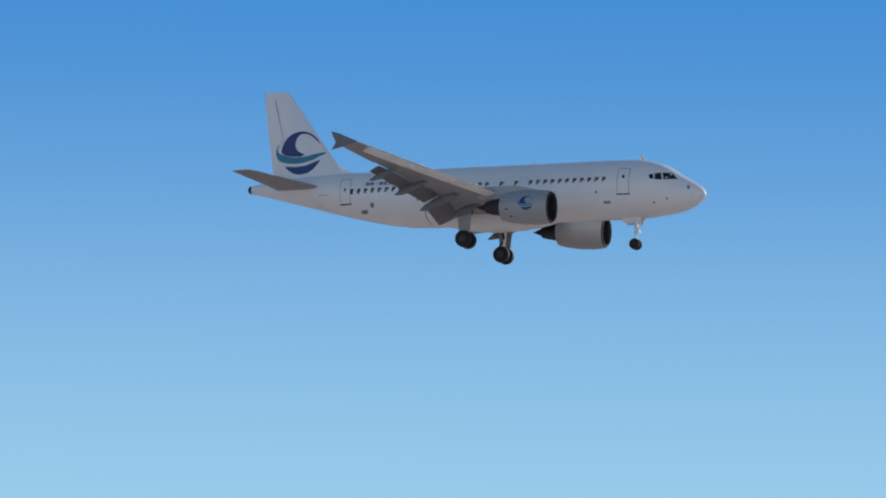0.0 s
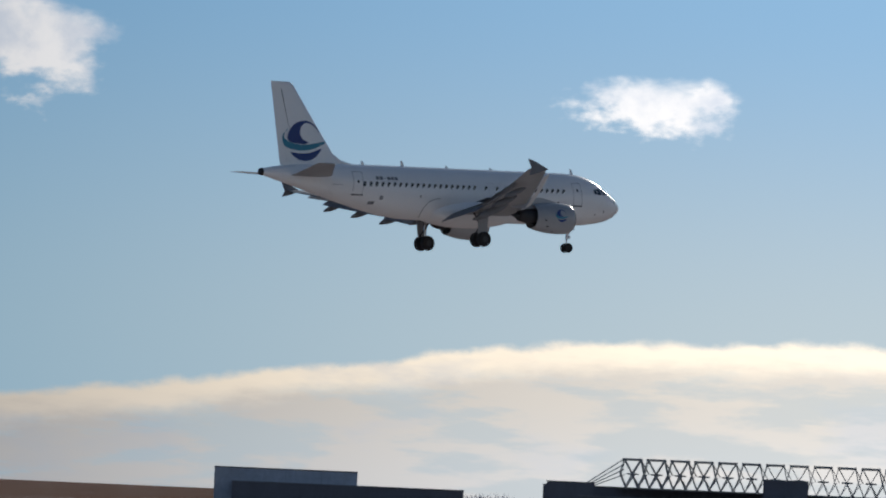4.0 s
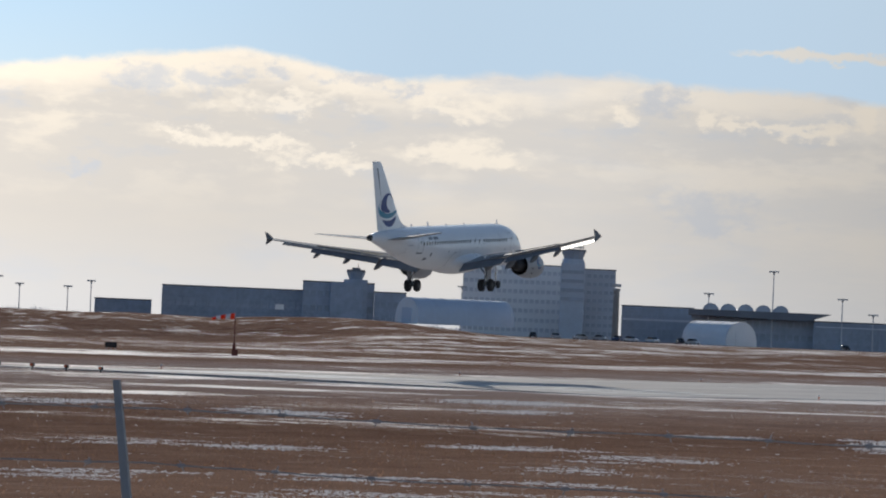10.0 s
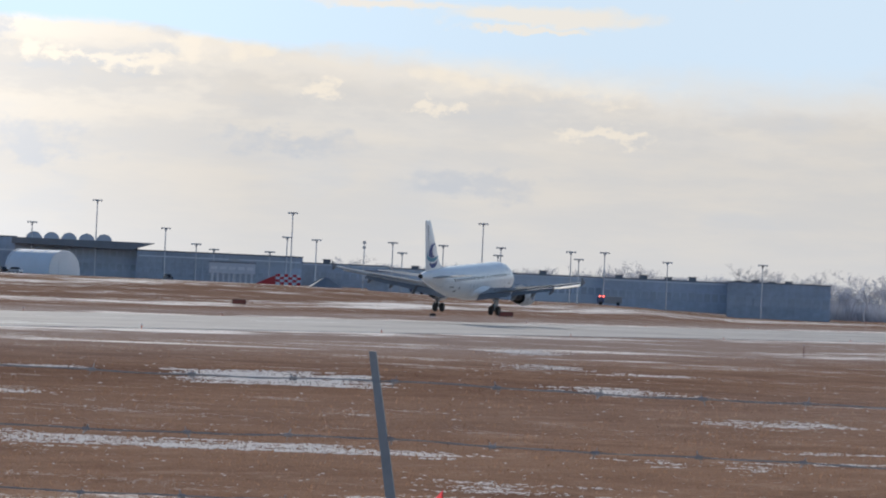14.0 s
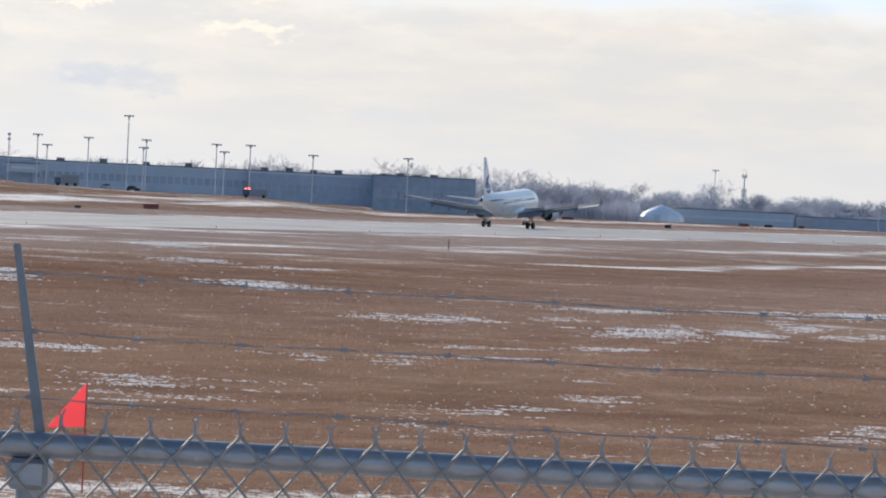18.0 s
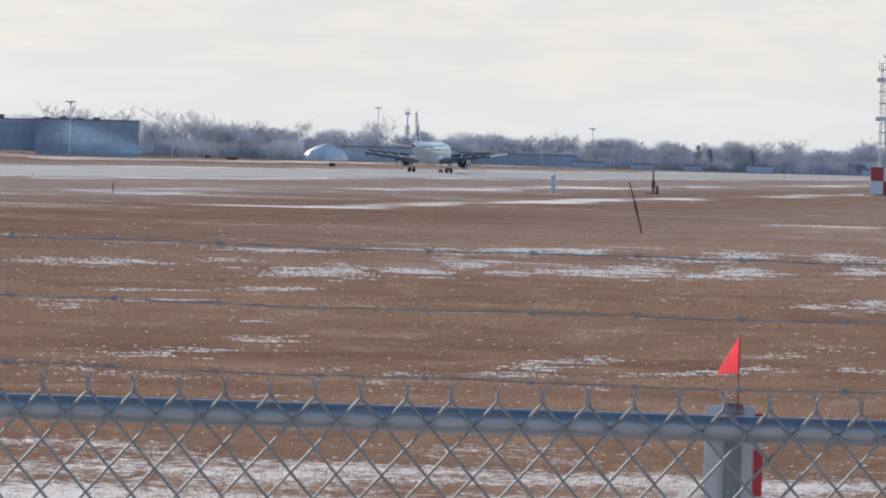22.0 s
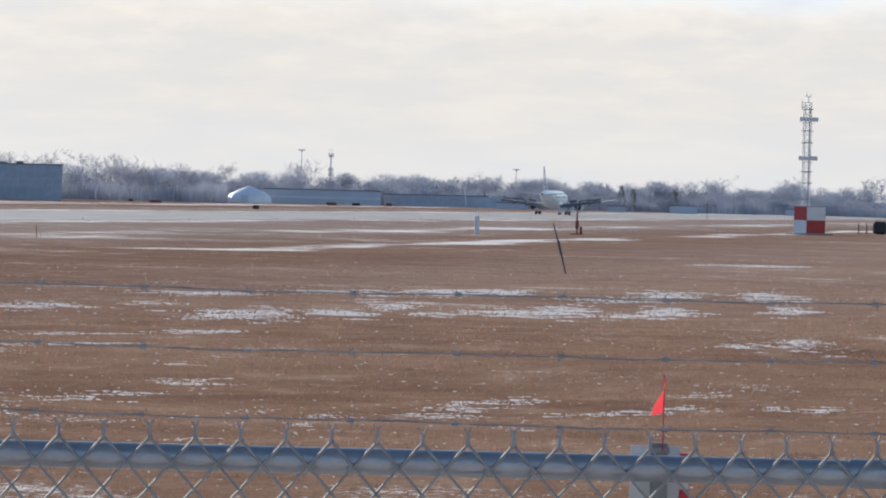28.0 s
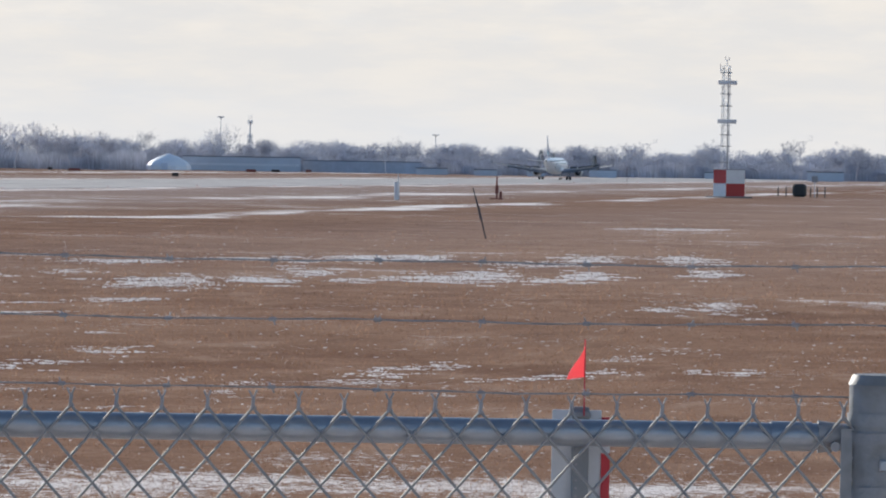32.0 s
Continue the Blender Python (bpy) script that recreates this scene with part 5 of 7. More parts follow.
# the hall under the great steel roof truss
b, w, h = block("hall", -50.1, -44.76, 1512, 8.6, 45, CLAD_DARK, "long low dark hall under a steel space frame", rows=1, cols=30, pane=PANE_DIM)
block("stair_block", -47.63, -47.13, 1450, 12.3, 14, CLAD_DARK, "dark square block before the hall")
block("smoke_house", -50.06, -49.53, 1480, 9.5, 16, CLAD_DARK, "small dark flat-roofed block")
block("shed_row", -53.6, -51.0, 1500, 5.6, 20, CLAD_DARK, "row of low dark sheds")
block("shed_upper", -53.8, -52.2, 1510, 9.7, 20, CLAD_HAZED_BLUE, "grey shed with a rounded roof")


def build_truss():
    frame_ob = thing("roof_truss", facing(-46.97, 1500), "open steel space frame over the hall roof", "roof truss")
    width = 2 * 1500 * math.tan(radians((49.25 - 44.68) / 2))
    n = 17
    p = width / n
    z0, zm, z1 = 8.5, 12.6, 16.9
    bm = bmesh.new()
    r = 0.12
    for y in (2.0, 9.0, 16.0):
        tube((0.15 * p, y, z1), (0.85 * p, y, z1), 0.30, seg=6, bm=bm)
        tube((0.30 * p, y, zm), (0.75 * p, y, zm), 0.22, seg=5, bm=bm)
        for x in (0.15 * p, 0.85 * p):
            tube((x, y, z1 - 0.3), (x, y, z1 + 0.35), 0.34, seg=6, bm=bm)
        for a, b2 in (((0.15 * p, z1), (0.0, zm)), ((0.15 * p, z1), (0.5 * p, zm)), ((0.85 * p, z1), (0.5 * p, zm)), ((0.85 * p, z1), (p, zm)), ((0, zm), (0.25 * p, z0)), ((0.5 * p, zm), (0.25 * p, z0)), ((0.5 * p, zm), (0.75 * p, z0)), ((p, zm), (0.75 * p, z0))):
            tube((a[0], y, a[1]), (b2[0], y, b2[1]), r, seg=5, bm=bm)
        if y < 16:
            for x, za, zb in ((0.15 * p, z1, zm), (0.85 * p, z1, zm), (0.5 * p, zm, z1), (0.25 * p, z0, zm), (0.75 * p, z0, zm), (0.5 * p, zm, z0)):
                tube((x, y, za), (x + 0.35 * p, y + 7.0, zb), r * 0.9, seg=5, bm=bm)
    first = None
    for i in range(n):
        m = Matrix.Translation((-width / 2 + i * p, 0, 0))
        if first is None:
            first = part("truss_bay", bm, STEEL_PIPE, frame_ob, "bay of steel tubes")
            first.matrix_local = m
        else:
            again(first, frame_ob, m)
    for k in range(4):
        part("end_stay", tube((-width / 2 + 0.15 * p, 4 + 3 * k, z1 - k * 1.5), (-width / 2 - 11 + k * 0.8, 4 + 3 * k, z0), 0.16, seg=6), STEEL_PIPE, frame_ob)
        part("end_stay", tube((width / 2 - 0.15 * p, 4 + 3 * k, z1 - k * 1.5), (width / 2 + 5, 4 + 3 * k, z0), 0.16, seg=6), STEEL_PIPE, frame_ob)
    part("lower_chord", boxes([((0, 9, z0 - 0.1), (width + 2, 18, 0.35))]), STEEL_PIPE, frame_ob)


build_truss()
lou = thing("skylight_roof", facing(-44.40, 1499), "sloping roof of bright metal skylight strips", "roof")
part("backing", plate([(-9.6, 0, 8.1), (9.6, 0, 8.1), (9.6, 16.5, 10.75), (-9.6, 16.5, 10.75)], 0.3, 2), CLAD_DARK, lou)
for i in range(6):
    x = -9.4 + i * 3.2
    part("strip", plate([(x, 0.0, 10.7), (x + 5.2, 0.0, 8.65), (x + 5.2, 1.7, 8.95), (x, 1.7, 11.0)], 0.15, 2), BRIGHT_ROOF, lou, "bright metal strip")
block("skylight_base", -44.76, -44.05, 1501, 8.4, 20, CLAD_DARK, "low dark base under the skylights")

# long low sheds and embankment fronts before the hangars
block("long_shed", -49.7, -42.1, 1440, 5.6, 14, CLAD_DARK, "very long low dark shed")
block("long_shed_east", -42.05, -40.2, 1440, 6.3, 14, CLAD_DARK, "long low dark shed by the hangar")

# mast, far sheds and the old terminal
tm = thing("antenna_mast", facing(-32.88, 1300, 5.4), "grey tubular mast with antenna panels at the top", "mast")
part("shaft", tube((0, 0, 0), (0, 0, 12.4), 0.42, 0.32, 10), POLE_GREY, tm, smooth=True)
for k in range(5):
    part("antenna", boxes([((0.55 * math.cos(k * 1.26), 0.55 * math.sin(k * 1.26), 11.6), (0.3, 0.3, 1.9))]), POLE_GREY, tm, "upright antenna panel")
block("far_shed", -32.49, -31.57, 1500, 11.4, 20, CLAD_HAZED_BLUE, "low dark shed on the skyline", cols=10, rows=1)
block("far_house", -30.35, -29.72, 1520, 10.2, 14, CLAD_HAZED_BLUE, "small low building on the skyline")
b, w, h = block("old_terminal", -29.60, -27.95, 1500, 14.9, 40, CLAD_HAZED_BLUE, "long low dark terminal building", rows=2, cols=22)
block("old_terminal_centre", -28.02, -27.22, 1496, 17.7, 40, CLAD_HAZED_BLUE, "dark stepped terminal block", rows=3, cols=10)
block("old_terminal_wing", -27.21, -26.86, 1494, 15.3, 40, CLAD_HAZED_BLUE, "low dark wing of the old terminal", rows=2, cols=5)
ot = thing("old_control_tower", facing(-27.43, 1490), "squat old control tower with a flared glass cab", "tower")
part("shaft", boxes([((0, 8, 9.3), (7.0, 7.0, 18.6)), ((-2.6, 6, 8.6), (9.5, 6.0, 17.9))], 0.1), CLAD_HAZED_BLUE, ot)
bm = bmesh.new()
bmesh.ops.create_cone(bm, cap_ends=True, segments=8, radius1=1.9, radius2=2.9, depth=2.4, matrix=Matrix.Translation((0, 8, 19.8)))
part("cab", bm, PANE, ot, "flared glass cab")
part("cab_roof", boxes([((0, 8, 21.25), (5.4, 5.4, 0.5)), ((0, 8, 21.8), (2.4, 2.4, 0.7)), ((0.6, 8, 22.6), (0.14, 0.14, 1.6))], 0.05), ROOF_DARK, ot)
part("floodlight", boxes([((-22, -1, 9.6), (2.6, 0.6, 1.6))]), BRIGHT_ROOF, ot, "bright glinting panel")

# the white building and the control tower
b, w, h = block("white_block", -26.22, -25.10, 1715, 28.2, 30, CLAD_WHITE, "white office block with pale window bands", rows=7, cols=18, pane=PANE_PALE)
part("plant_room", boxes([((-4, 12, h + 0.7), (16, 10, 1.6))], 0.1), ROOF_DARK, b)
b, w, h = block("glass_block", -24.90, -24.51, 1700, 27.4, 26, CLAD_HAZED_GREY, "grey block with dark glass storeys", rows=8, cols=6)
ct = thing("control_tower", facing(-24.99, 1690), "grey control tower with a flared cab and roof ring", "tower")
part("shaft", boxes([((0, 5, 14.5), (8.0, 8.0, 29.0))], 0.2), CLAD_HAZED_GREY, ct, "square grey tower shaft")
for k in range(4):
    part("floor_band", boxes([((0, 0.85, 17.0 + 3.0 * k), (7.4, 0.5, 1.1))]), PANE, ct)
bm = bmesh.new()
bmesh.ops.create_cone(bm, cap_ends=True, segments=12, radius1=3.9, radius2=3.5, depth=1.6, matrix=Matrix.Translation((0, 5, 29.6)))
part("collar", bm, CLAD_HAZED_GREY, ct)
bm = bmesh.new()
bmesh.ops.create_cone(bm, cap_ends=True, segments=12, radius1=3.1, radius2=4.2, depth=2.8, matrix=Matrix.Translation((0, 5, 31.8)))
part("cab", bm, PANE, ct, "flared glass cab")
part("cab_roof", tube((0, 5, 33.1), (0, 5, 33.6), 4.3, 4.1, 12), ROOF_DARK, ct)
part("roof_ring", tube((0, 5, 34.1), (0, 5, 34.5), 3.4, 3.4, 12), POLE_GREY, ct)
for a in range(0, 360, 45):
    part("aerial", tube((3.1 * math.cos(radians(a)), 5 + 3.1 * math.sin(radians(a)), 33.5), (3.1 * math.cos(radians(a)), 5 + 3.1 * math.sin(radians(a)), 35.3), 0.08, seg=5), STEEL_PIPE, ct)
lm = thing("lattice_floodlight_mast", facing(-24.49, 1350), "stout concrete mast with stacked lamps", "mast")
part("shaft", tube((0, 0, 0), (0, 0, 17.5), 0.95, 0.75, 12), CONCRETE, lm, smooth=True)
for z, s in ((18.6, 2.4), (17.4, 2.0), (16.0, 1.7)):
    part("lamp_head", boxes([((0, 0, z), (s, 1.0, 0.8))], 0.1), LAMP_HEAD, lm)


def tunnel_tent(name, left, right, dist, top, length, mat, label, turn):
    """A barrel-vaulted fabric shelter with ribs and a closed end wall."""
    mid = (left + right) / 2
    t = thing(name, facing(mid, dist, None, turn), label, "tent")
    w = top * 1.9
    rings = []
    n = 18
    for yk in (0, length):
        rings.append([(w / 2 * math.cos(math.pi * j / n) , yk, top * math.sin(math.pi * j / n) ** 0.75) for j in range(n + 1)])
    v, f = loft(rings)
    link("cover", v, f, mat, t, smooth=50)
    ribs = int(length / 4)
    for i in range(ribs + 1):
        yk = length * i / ribs
        a = [((w / 2 + 0.12) * math.cos(math.pi * j / n), yk, (top + 0.12) * math.sin(math.pi * j / n) ** 0.75) for j in range(n + 1)]
        b2 = [((w / 2 + 0.12) * math.cos(math.pi * j / n), yk + 0.5, (top + 0.12) * math.sin(math.pi * j / n) ** 0.75) for j in range(n + 1)]
        vv, ff = loft([a, b2], closed=False)
        link("rib", vv, ff, mat, t, smooth=50)
    rim = [((w / 2 - 0.1) * math.cos(math.pi * j / n), -0.03, (top - 0.1) * math.sin(math.pi * j / n) ** 0.75) for j in range(n + 1)]
    part("end_wall", plate(rim, -0.12, 1), TENT_WHITE, t, "white end wall of the tent")
    part("end_door", boxes([((0, -0.2, top * 0.3), (w * 0.4, 0.15, top * 0.6))]), mat, t)
    return t


tunnel_tent("storage_tent", -26.97, -26.70, 1290, 6.7, 27, TENT_BLUE, "long blue-grey barrel-vaulted storage tent", -62)
tunnel_tent("storage_tent", -23.20, -22.94, 1340, 6.4, 15, TENT_WHITE, "white barrel-vaulted tent with bright ribs", 48)
dm = thing("dome_tent", facing(-12.34, 1830), "white fabric dome tent with a pointed top", "tent")
rings = []
for z, r in ((0, 8.2), (1.6, 8.0), (3.2, 6.6), (4.6, 3.9), (5.6, 1.3), (6.0, 0.15)):
    rings.append([(r * math.cos(2 * math.pi * j / 10), r * math.sin(2 * math.pi * j / 10), z) for j in range(10)])
link("cover", *loft(rings), TENT_WHITE, dm, smooth=25)
part("doorway", boxes([((-1.5, -7.7, 1.3), (2.4, 0.3, 2.6))]), TENT_BLUE, dm)

# the long terminal
block("pier_west", -24.42, -23.62, 1500, 14.5, 30, CLAD_HAZED_BLUE, "low blue-grey pier building", rows=2, cols=14, band=(0.62, 0.05))
b, w, h = block("terminal_hall", -23.63, -22.26, 1455, 13.9, 40, CLAD_HAZED_BLUE, "terminal hall with a broad overhanging roof", rows=2, cols=18)
part("roof_overhang", plate([(-w / 2 - 1, -6, h), (w / 2 + 5, -6, h), (w / 2 - 2, -6, h - 2.2), (-w / 2 - 1, -6, h - 1.6)], 30, 1), ROOF_DARK, b, "dark overhanging roof")
for k in range(5):
    part("roof_shell", tube((-w * 0.35 + k * 5.0, 0, h - 0.4), (-w * 0.35 + k * 5.0, 26, h - 0.4), 2.4, 2.4, 12), CLAD_HAZED_GREY, b, "rounded roof shell", smooth=True)
b, w, h = block("terminal_mid", -22.26, -20.4, 1450, 11.9, 40, CLAD_HAZED_BLUE, "long blue-grey terminal wing", rows=2, cols=26, band=(0.80, 0.04))
b, w, h = block("jet_bridge_row", -21.44, -20.93, 1400, 9.4, 5, CLAD_HAZED_GREY, "row of pale glazed boarding bridges", base=6.2, rows=1, cols=5, pane=PALE_BAND)
for k in range(8):
    part("bridge_leg", boxes([((-w / 2 + w * (k + 0.5) / 8, 2.5, -1.25), (0.6, 0.6, 2.5))]), CLAD_HAZED_GREY, b)
prev = -21.9
for k, (e, top) in enumerate(((-19.42, 10.6), (-17.0, 10.2), (-15.6, 10.2), (-14.65, 10.2))):
    b, w, h = block("terminal_wing", prev, e - 0.01, 1500 + 6 * (k % 2), top, 36, CLAD_HAZED_BLUE if k % 2 == 0 else CLAD_HAZED_GREY, "very long low blue-grey terminal wing", rows=1, cols=int((e - prev) * 12), band=(0.93, 0.05))
    roof_things(b, w, h, [(0.12 + 0.2 * q, 2.2, 0.9 + 0.3 * (q % 2)) for q in range(4)])
    prev = e
b, w, h = block("glazed_gate", -19.72, -19.36, 1480, 9.0, 8, CLAD_HAZED_GREY, "pale glazed gate room on the terminal", base=6.2, rows=1, cols=1, pane=PALE_BAND)
part("support", boxes([((0, 4, -2.3), (6, 5, 4.6))]), CLAD_HAZED_BLUE, b)
block("terminal_end", -15.6, -14.45, 1490, 10.6, 20, CLAD_HAZED_BLUE, "blue-grey end block of the terminal", rows=1, cols=12)
# a low red and white chequered barrier and mounds on the apron
cb = thing("chequered_hut", facing(-20.55, 1375, None), "red and white chequered field hut", "hut")
for i in range(6):
    for j in range(4):
        part("panel", boxes([((-2.8 + 1.12 * i, 0, 0.4 + 0.72 * j), (1.12, 0.4, 0.72))]), SIGN_RED if (i + j) % 2 else CLAD_HAZED_GREY, cb)
part("ramp", plate([(-9, 0.3, 0), (-3.4, 0.3, 0), (-3.4, 0.3, 2.6)], 3.0, 1), SIGN_RED, cb)
part("body", boxes([((0, 2.2, 1.4), (6.4, 4, 2.8))]), CHIMNEY_RED, cb)
ob = thing("gravel_heap", facing(-20.13, 1375, None), "dark heap of grit on the apron", "heap")
bm = bmesh.new()
bmesh.ops.create_cone(bm, cap_ends=True, segments=14, radius1=5, radius2=0.6, depth=2.6, matrix=Matrix.Translation((0, 0, 1.3)))
part("grit", bm, ROOF_DARK, ob)


# low buildings before the woods
block("pale_hall", -12.18, -10.86, 1860, 5.3, 20, CLAD_HAZED_GREY, "long low pale blue-grey hall before the woods", band=(0.45, 0.16))
block("low_hall", -10.82, -9.5, 1885, 4.4, 24, CLAD_HAZED_FAR, "long low blue-grey hall before the woods")
for left, right, top in ((-5.15, -4.75, 3.4), (-6.3, -6.05, 2.6), (-9.55, -9.2, 2.4), (-8.9, -8.65, 2.2), (-8.3, -8.1, 2.2), (-7.6, -7.3, 2.8), (-4.05, -3.7, 3.4)):
    block("field_shed", left, right, 1800, top, 8, CLAD_HAZED_GREY, "small pale shed at the edge of the field")

# ---- light masts along the apron ----
def light_mast(bearing, top, dist=1450.0, thick=1.0):
    at = facing(bearing, dist, None)
    top -= at.translation.z
    t = thing("apron_light_mast", at, "tall grey apron mast with a cross head of lamps", "light mast", "apron light masts")
    part("shaft", tube((0, 0, 0), (0, 0, top), 0.22 * thick, 0.13 * thick, 8), POLE_GREY, t, smooth=True)
    part("cross_head", boxes([((0, 0, top), (2.9 * thick, 0.5, 0.22)), ((0, 0, top - 0.5), (0.5, 0.5, 0.9))]), LAMP_HEAD, t)
    for k in (-1.15, -0.4, 0.4, 1.15):
        part("lamp", boxes([((k * thick, -0.2, top - 0.22), (0.5, 0.6, 0.28))]), LAMP_HEAD, t)


for bearing, top in ((-21.60, 14.3), (-21.40, 13.0), (-21.17, 10.4), (-20.77, 13.0), (-20.58, 17.4), (-20.53, 24.4), (-20.25, 17.0), (-19.39, 17.2), (-19.28, 14.4), (-18.82, 17.0), (-18.38, 23.7), (-18.17, 17.1),
                     (-18.20, 14.9), (-17.38, 16.8), (-17.29, 14.8), (-17.00, 17.0), (-16.29, 15.0), (-15.22, 15.4), (-23.45, 18.5), (-22.73, 25.5), (-21.95, 18.4)):
    light_mast(bearing, top)
for bearing, top in ((-31.44, 15.4), (-30.66, 13.2), (-30.40, 15.1), (-26.23, 18.0), (-36.46, 9.4), (-35.67, 9.8), (-34.20, 10.0), (-33.41, 10.4), (-33.06, 11.6), (-32.05, 13.5), (-31.70, 13.4), (-31.20, 13.4)):
    light_mast(bearing, top, 1500.0, 0.9)
for bearing, top in ((-11.76, 18.4), (-9.34, 13.6)):
    light_mast(bearing, 4.5 + (top - 4.5) * 2150 / 1700, 2150.0)
tn = thing("thin_mast", facing(-19.71, 1450), "thin dark mast with two small boxes", "mast")
part("shaft", tube((0, 0, 0), (0, 0, 17.2), 0.2, 0.14, 6), POLE_GREY, tn)
for z in (16.8, 15.4, 5.5):
    part("box", boxes([((0, 0, z), (0.9, 0.6, 0.7))]), LAMP_HEAD, tn)
rm = thing("radio_mast", facing(-11.43, 2150), "grey radio mast with two rings of antennas", "mast")
part("shaft", tube((0, 0, 0), (0, 0, 20.3), 0.40, 0.28, 8), POLE_GREY, rm, smooth=True)
for z in (20.0, 14.0, 12.0):
    for k in range(6):
        a = k * math.pi / 3
        part("antenna", boxes([((0.95 * math.cos(a), 0.95 * math.sin(a), z), (0.28, 0.28, 1.7))]), POLE_GREY, rm)
    part("ring", tube((0, 0, z - 0.1), (0, 0, z + 0.1), 1.0, 1.0, 10), POLE_GREY, rm)
for k in (-0.7, 0, 0.7):
    part("whip", tube((k, 0, 20.3), (k, 0, 23.2), 0.06, 0.04, 5), POLE_GREY, rm)

# ---- things on the field ----
FIELD_RED = material("field_red", (0.42, 0.045, 0.04), 0.6, vary=0.12, scale=0.6, fine=4)
FIELD_WHITE = material("field_white", (0.68, 0.68, 0.68), 0.6, vary=0.10, scale=0.6, fine=4)
BLACK_BOX = material("black_box", (0.025, 0.027, 0.03), 0.6, vary=0.2, scale=1)
SIGN_DARK = material("sign_dark", (0.035, 0.03, 0.03), 0.5, vary=0.2, scale=1)
SIGN_BROWN = material("sign_brown_red", (0.20, 0.06, 0.045), 0.6, vary=0.15, scale=1)
ORANGE = material("orange_paint", (0.75, 0.16, 0.05), 0.6, vary=0.12, scale=1)
CABINET = material("cabinet_grey", (0.30, 0.30, 0.31), 0.6, vary=0.12, scale=1)
STICK_DARK = material("weathered_stick", (0.07, 0.06, 0.065), 0.8, vary=0.25, scale=3)
CAR_PAINTS = [material("car_paint_" + n, c, 0.28, vary=0.05, coat=0.6) for n, c in (("black", (0.02, 0.02, 0.022)), ("silver", (0.45, 0.46, 0.48)), ("white", (0.7, 0.7, 0.7)), ("blue", (0.04, 0.07, 0.16)))]
CAR_GLASS = material("car_glass", (0.02, 0.02, 0.025), 0.06, vary=0.1, specular=0.7)
BEACON = glow("red_beacon", (1.0, 0.12, 0.08), 6.0)


def build_station():
    hut = thing("equipment_hut", pose(-79.5, 752.7, 0, 0, 0, 40), "red and white chequered equipment hut", "hut")
    w = 3.3
    part("core", boxes([((0, 0, 2.05), (w - 0.1, w - 0.1, 4.05))]), FIELD_WHITE, hut)
    for face in range(4):
        turn = Matrix.Rotation(face * math.pi / 2, 4, "Z")
        for r in range(2):
            mat = FIELD_RED if (face + r) % 2 == 0 else FIELD_WHITE
            bm = boxes([((0, -w / 2 - 0.02, 1.05 + 2.03 * r), (w - 0.02, 0.10, 2.0))], 0.02)
            bmesh.ops.transform(bm, matrix=turn, verts=bm.verts)
            part("panel", bm, mat, hut, "red wall panel" if mat is FIELD_RED else "white wall panel")
    part("roof", boxes([((0, 0, 4.14), (w + 0.25, w + 0.25, 0.12))], 0.03), CABINET, hut)
    part("plinth", boxes([((0, 0, 0.06), (5.0, 5.0, 0.2))], 0.05), CONCRETE, hut, "concrete plinth")
    mast = thing("antenna_tower", pose(-80.6, 756.5, 0, 0, 0, 22), "slender white lattice tower with antenna arrays", "tower")
    s, top = 0.48, 19.6
    for x in (-s, s):
        for y in (-s, s):
            part("tower_leg", tube((x, y, 0), (x, y, top), 0.055, seg=6), FIELD_WHITE, mast)
    n = 20
    for i in range(n):
        z0, z1 = top * i / n, top * (i + 1) / n
        bm = bmesh.new()
        for k, (a, b2) in enumerate((((-s, -s), (s, -s)), ((s, -s), (s, s)), ((s, s), (-s, s)), ((-s, s), (-s, -s)))):
            tube((a[0], a[1], z0), (b2[0], b2[1], z1 if i % 2 else z1), 0.03, seg=5, bm=bm)
            tube((a[0], a[1], z1), (b2[0], b2[1], z1), 0.03, seg=5, bm=bm)
        part("bracing", bm, FIELD_WHITE, mast)
    for z in (17.1, 11.3):
        arr = part("antenna_panel", boxes([((0, -0.75, z), (2.9, 0.35, 0.62))], 0.05), FIELD_WHITE, mast, "long grey antenna box")
        part("bracket", tube((-0.5, -0.3, z), (-0.5, -0.75, z), 0.05, seg=5, bm=tube((0.5, -0.3, z), (0.5, -0.75, z), 0.05, seg=5)), POLE_GREY, arr)
        part("walkway", boxes([((0, 0, z - 0.6), (1.5, 1.5, 0.06))]), POLE_GREY, mast)
    for z in (3.6, 5.2, 7.6, 9.3, 13.6, 15.4, 18.6):
        part("ring_frame", boxes([((0, 0.6, z), (1.5, 0.08, 0.12)), ((0, -0.6, z), (1.5, 0.08, 0.12)), ((0.6, 0, z), (0.08, 1.2, 0.12)), ((-0.6, 0, z), (0.08, 1.2, 0.12))]), CABINET, mast, "grey frame round the tower")
    part("side_aerial", tube((-0.9, 0, 18.6), (-0.9, 0, 19.9), 0.06, seg=5, bm=boxes([((-0.7, 0, 18.9), (0.6, 0.1, 0.1))])), POLE_GREY, mast)
    part("top_lamp", tube((0.1, 0, top), (0.1, 0, 20.4), 0.07, seg=6, bm=boxes([((0.1, 0, 20.5), (0.7, 0.1, 0.1)), ((-0.2, 0, 20.75), (0.1, 0.1, 0.5)), ((0.4, 0, 20.75), (0.1, 0.1, 0.5))])), POLE_GREY, mast)
    part("cable_tray", boxes([((0.2, -0.5, 9.5), (0.16, 0.06, 19))]), CABINET, mast)
    # tank with posts round it, the sign, the cabinet on its mound
    tank = thing("fuel_tank", pose(-72.3, 788.8, 0), "black round-cornered tank behind short posts", "tank")
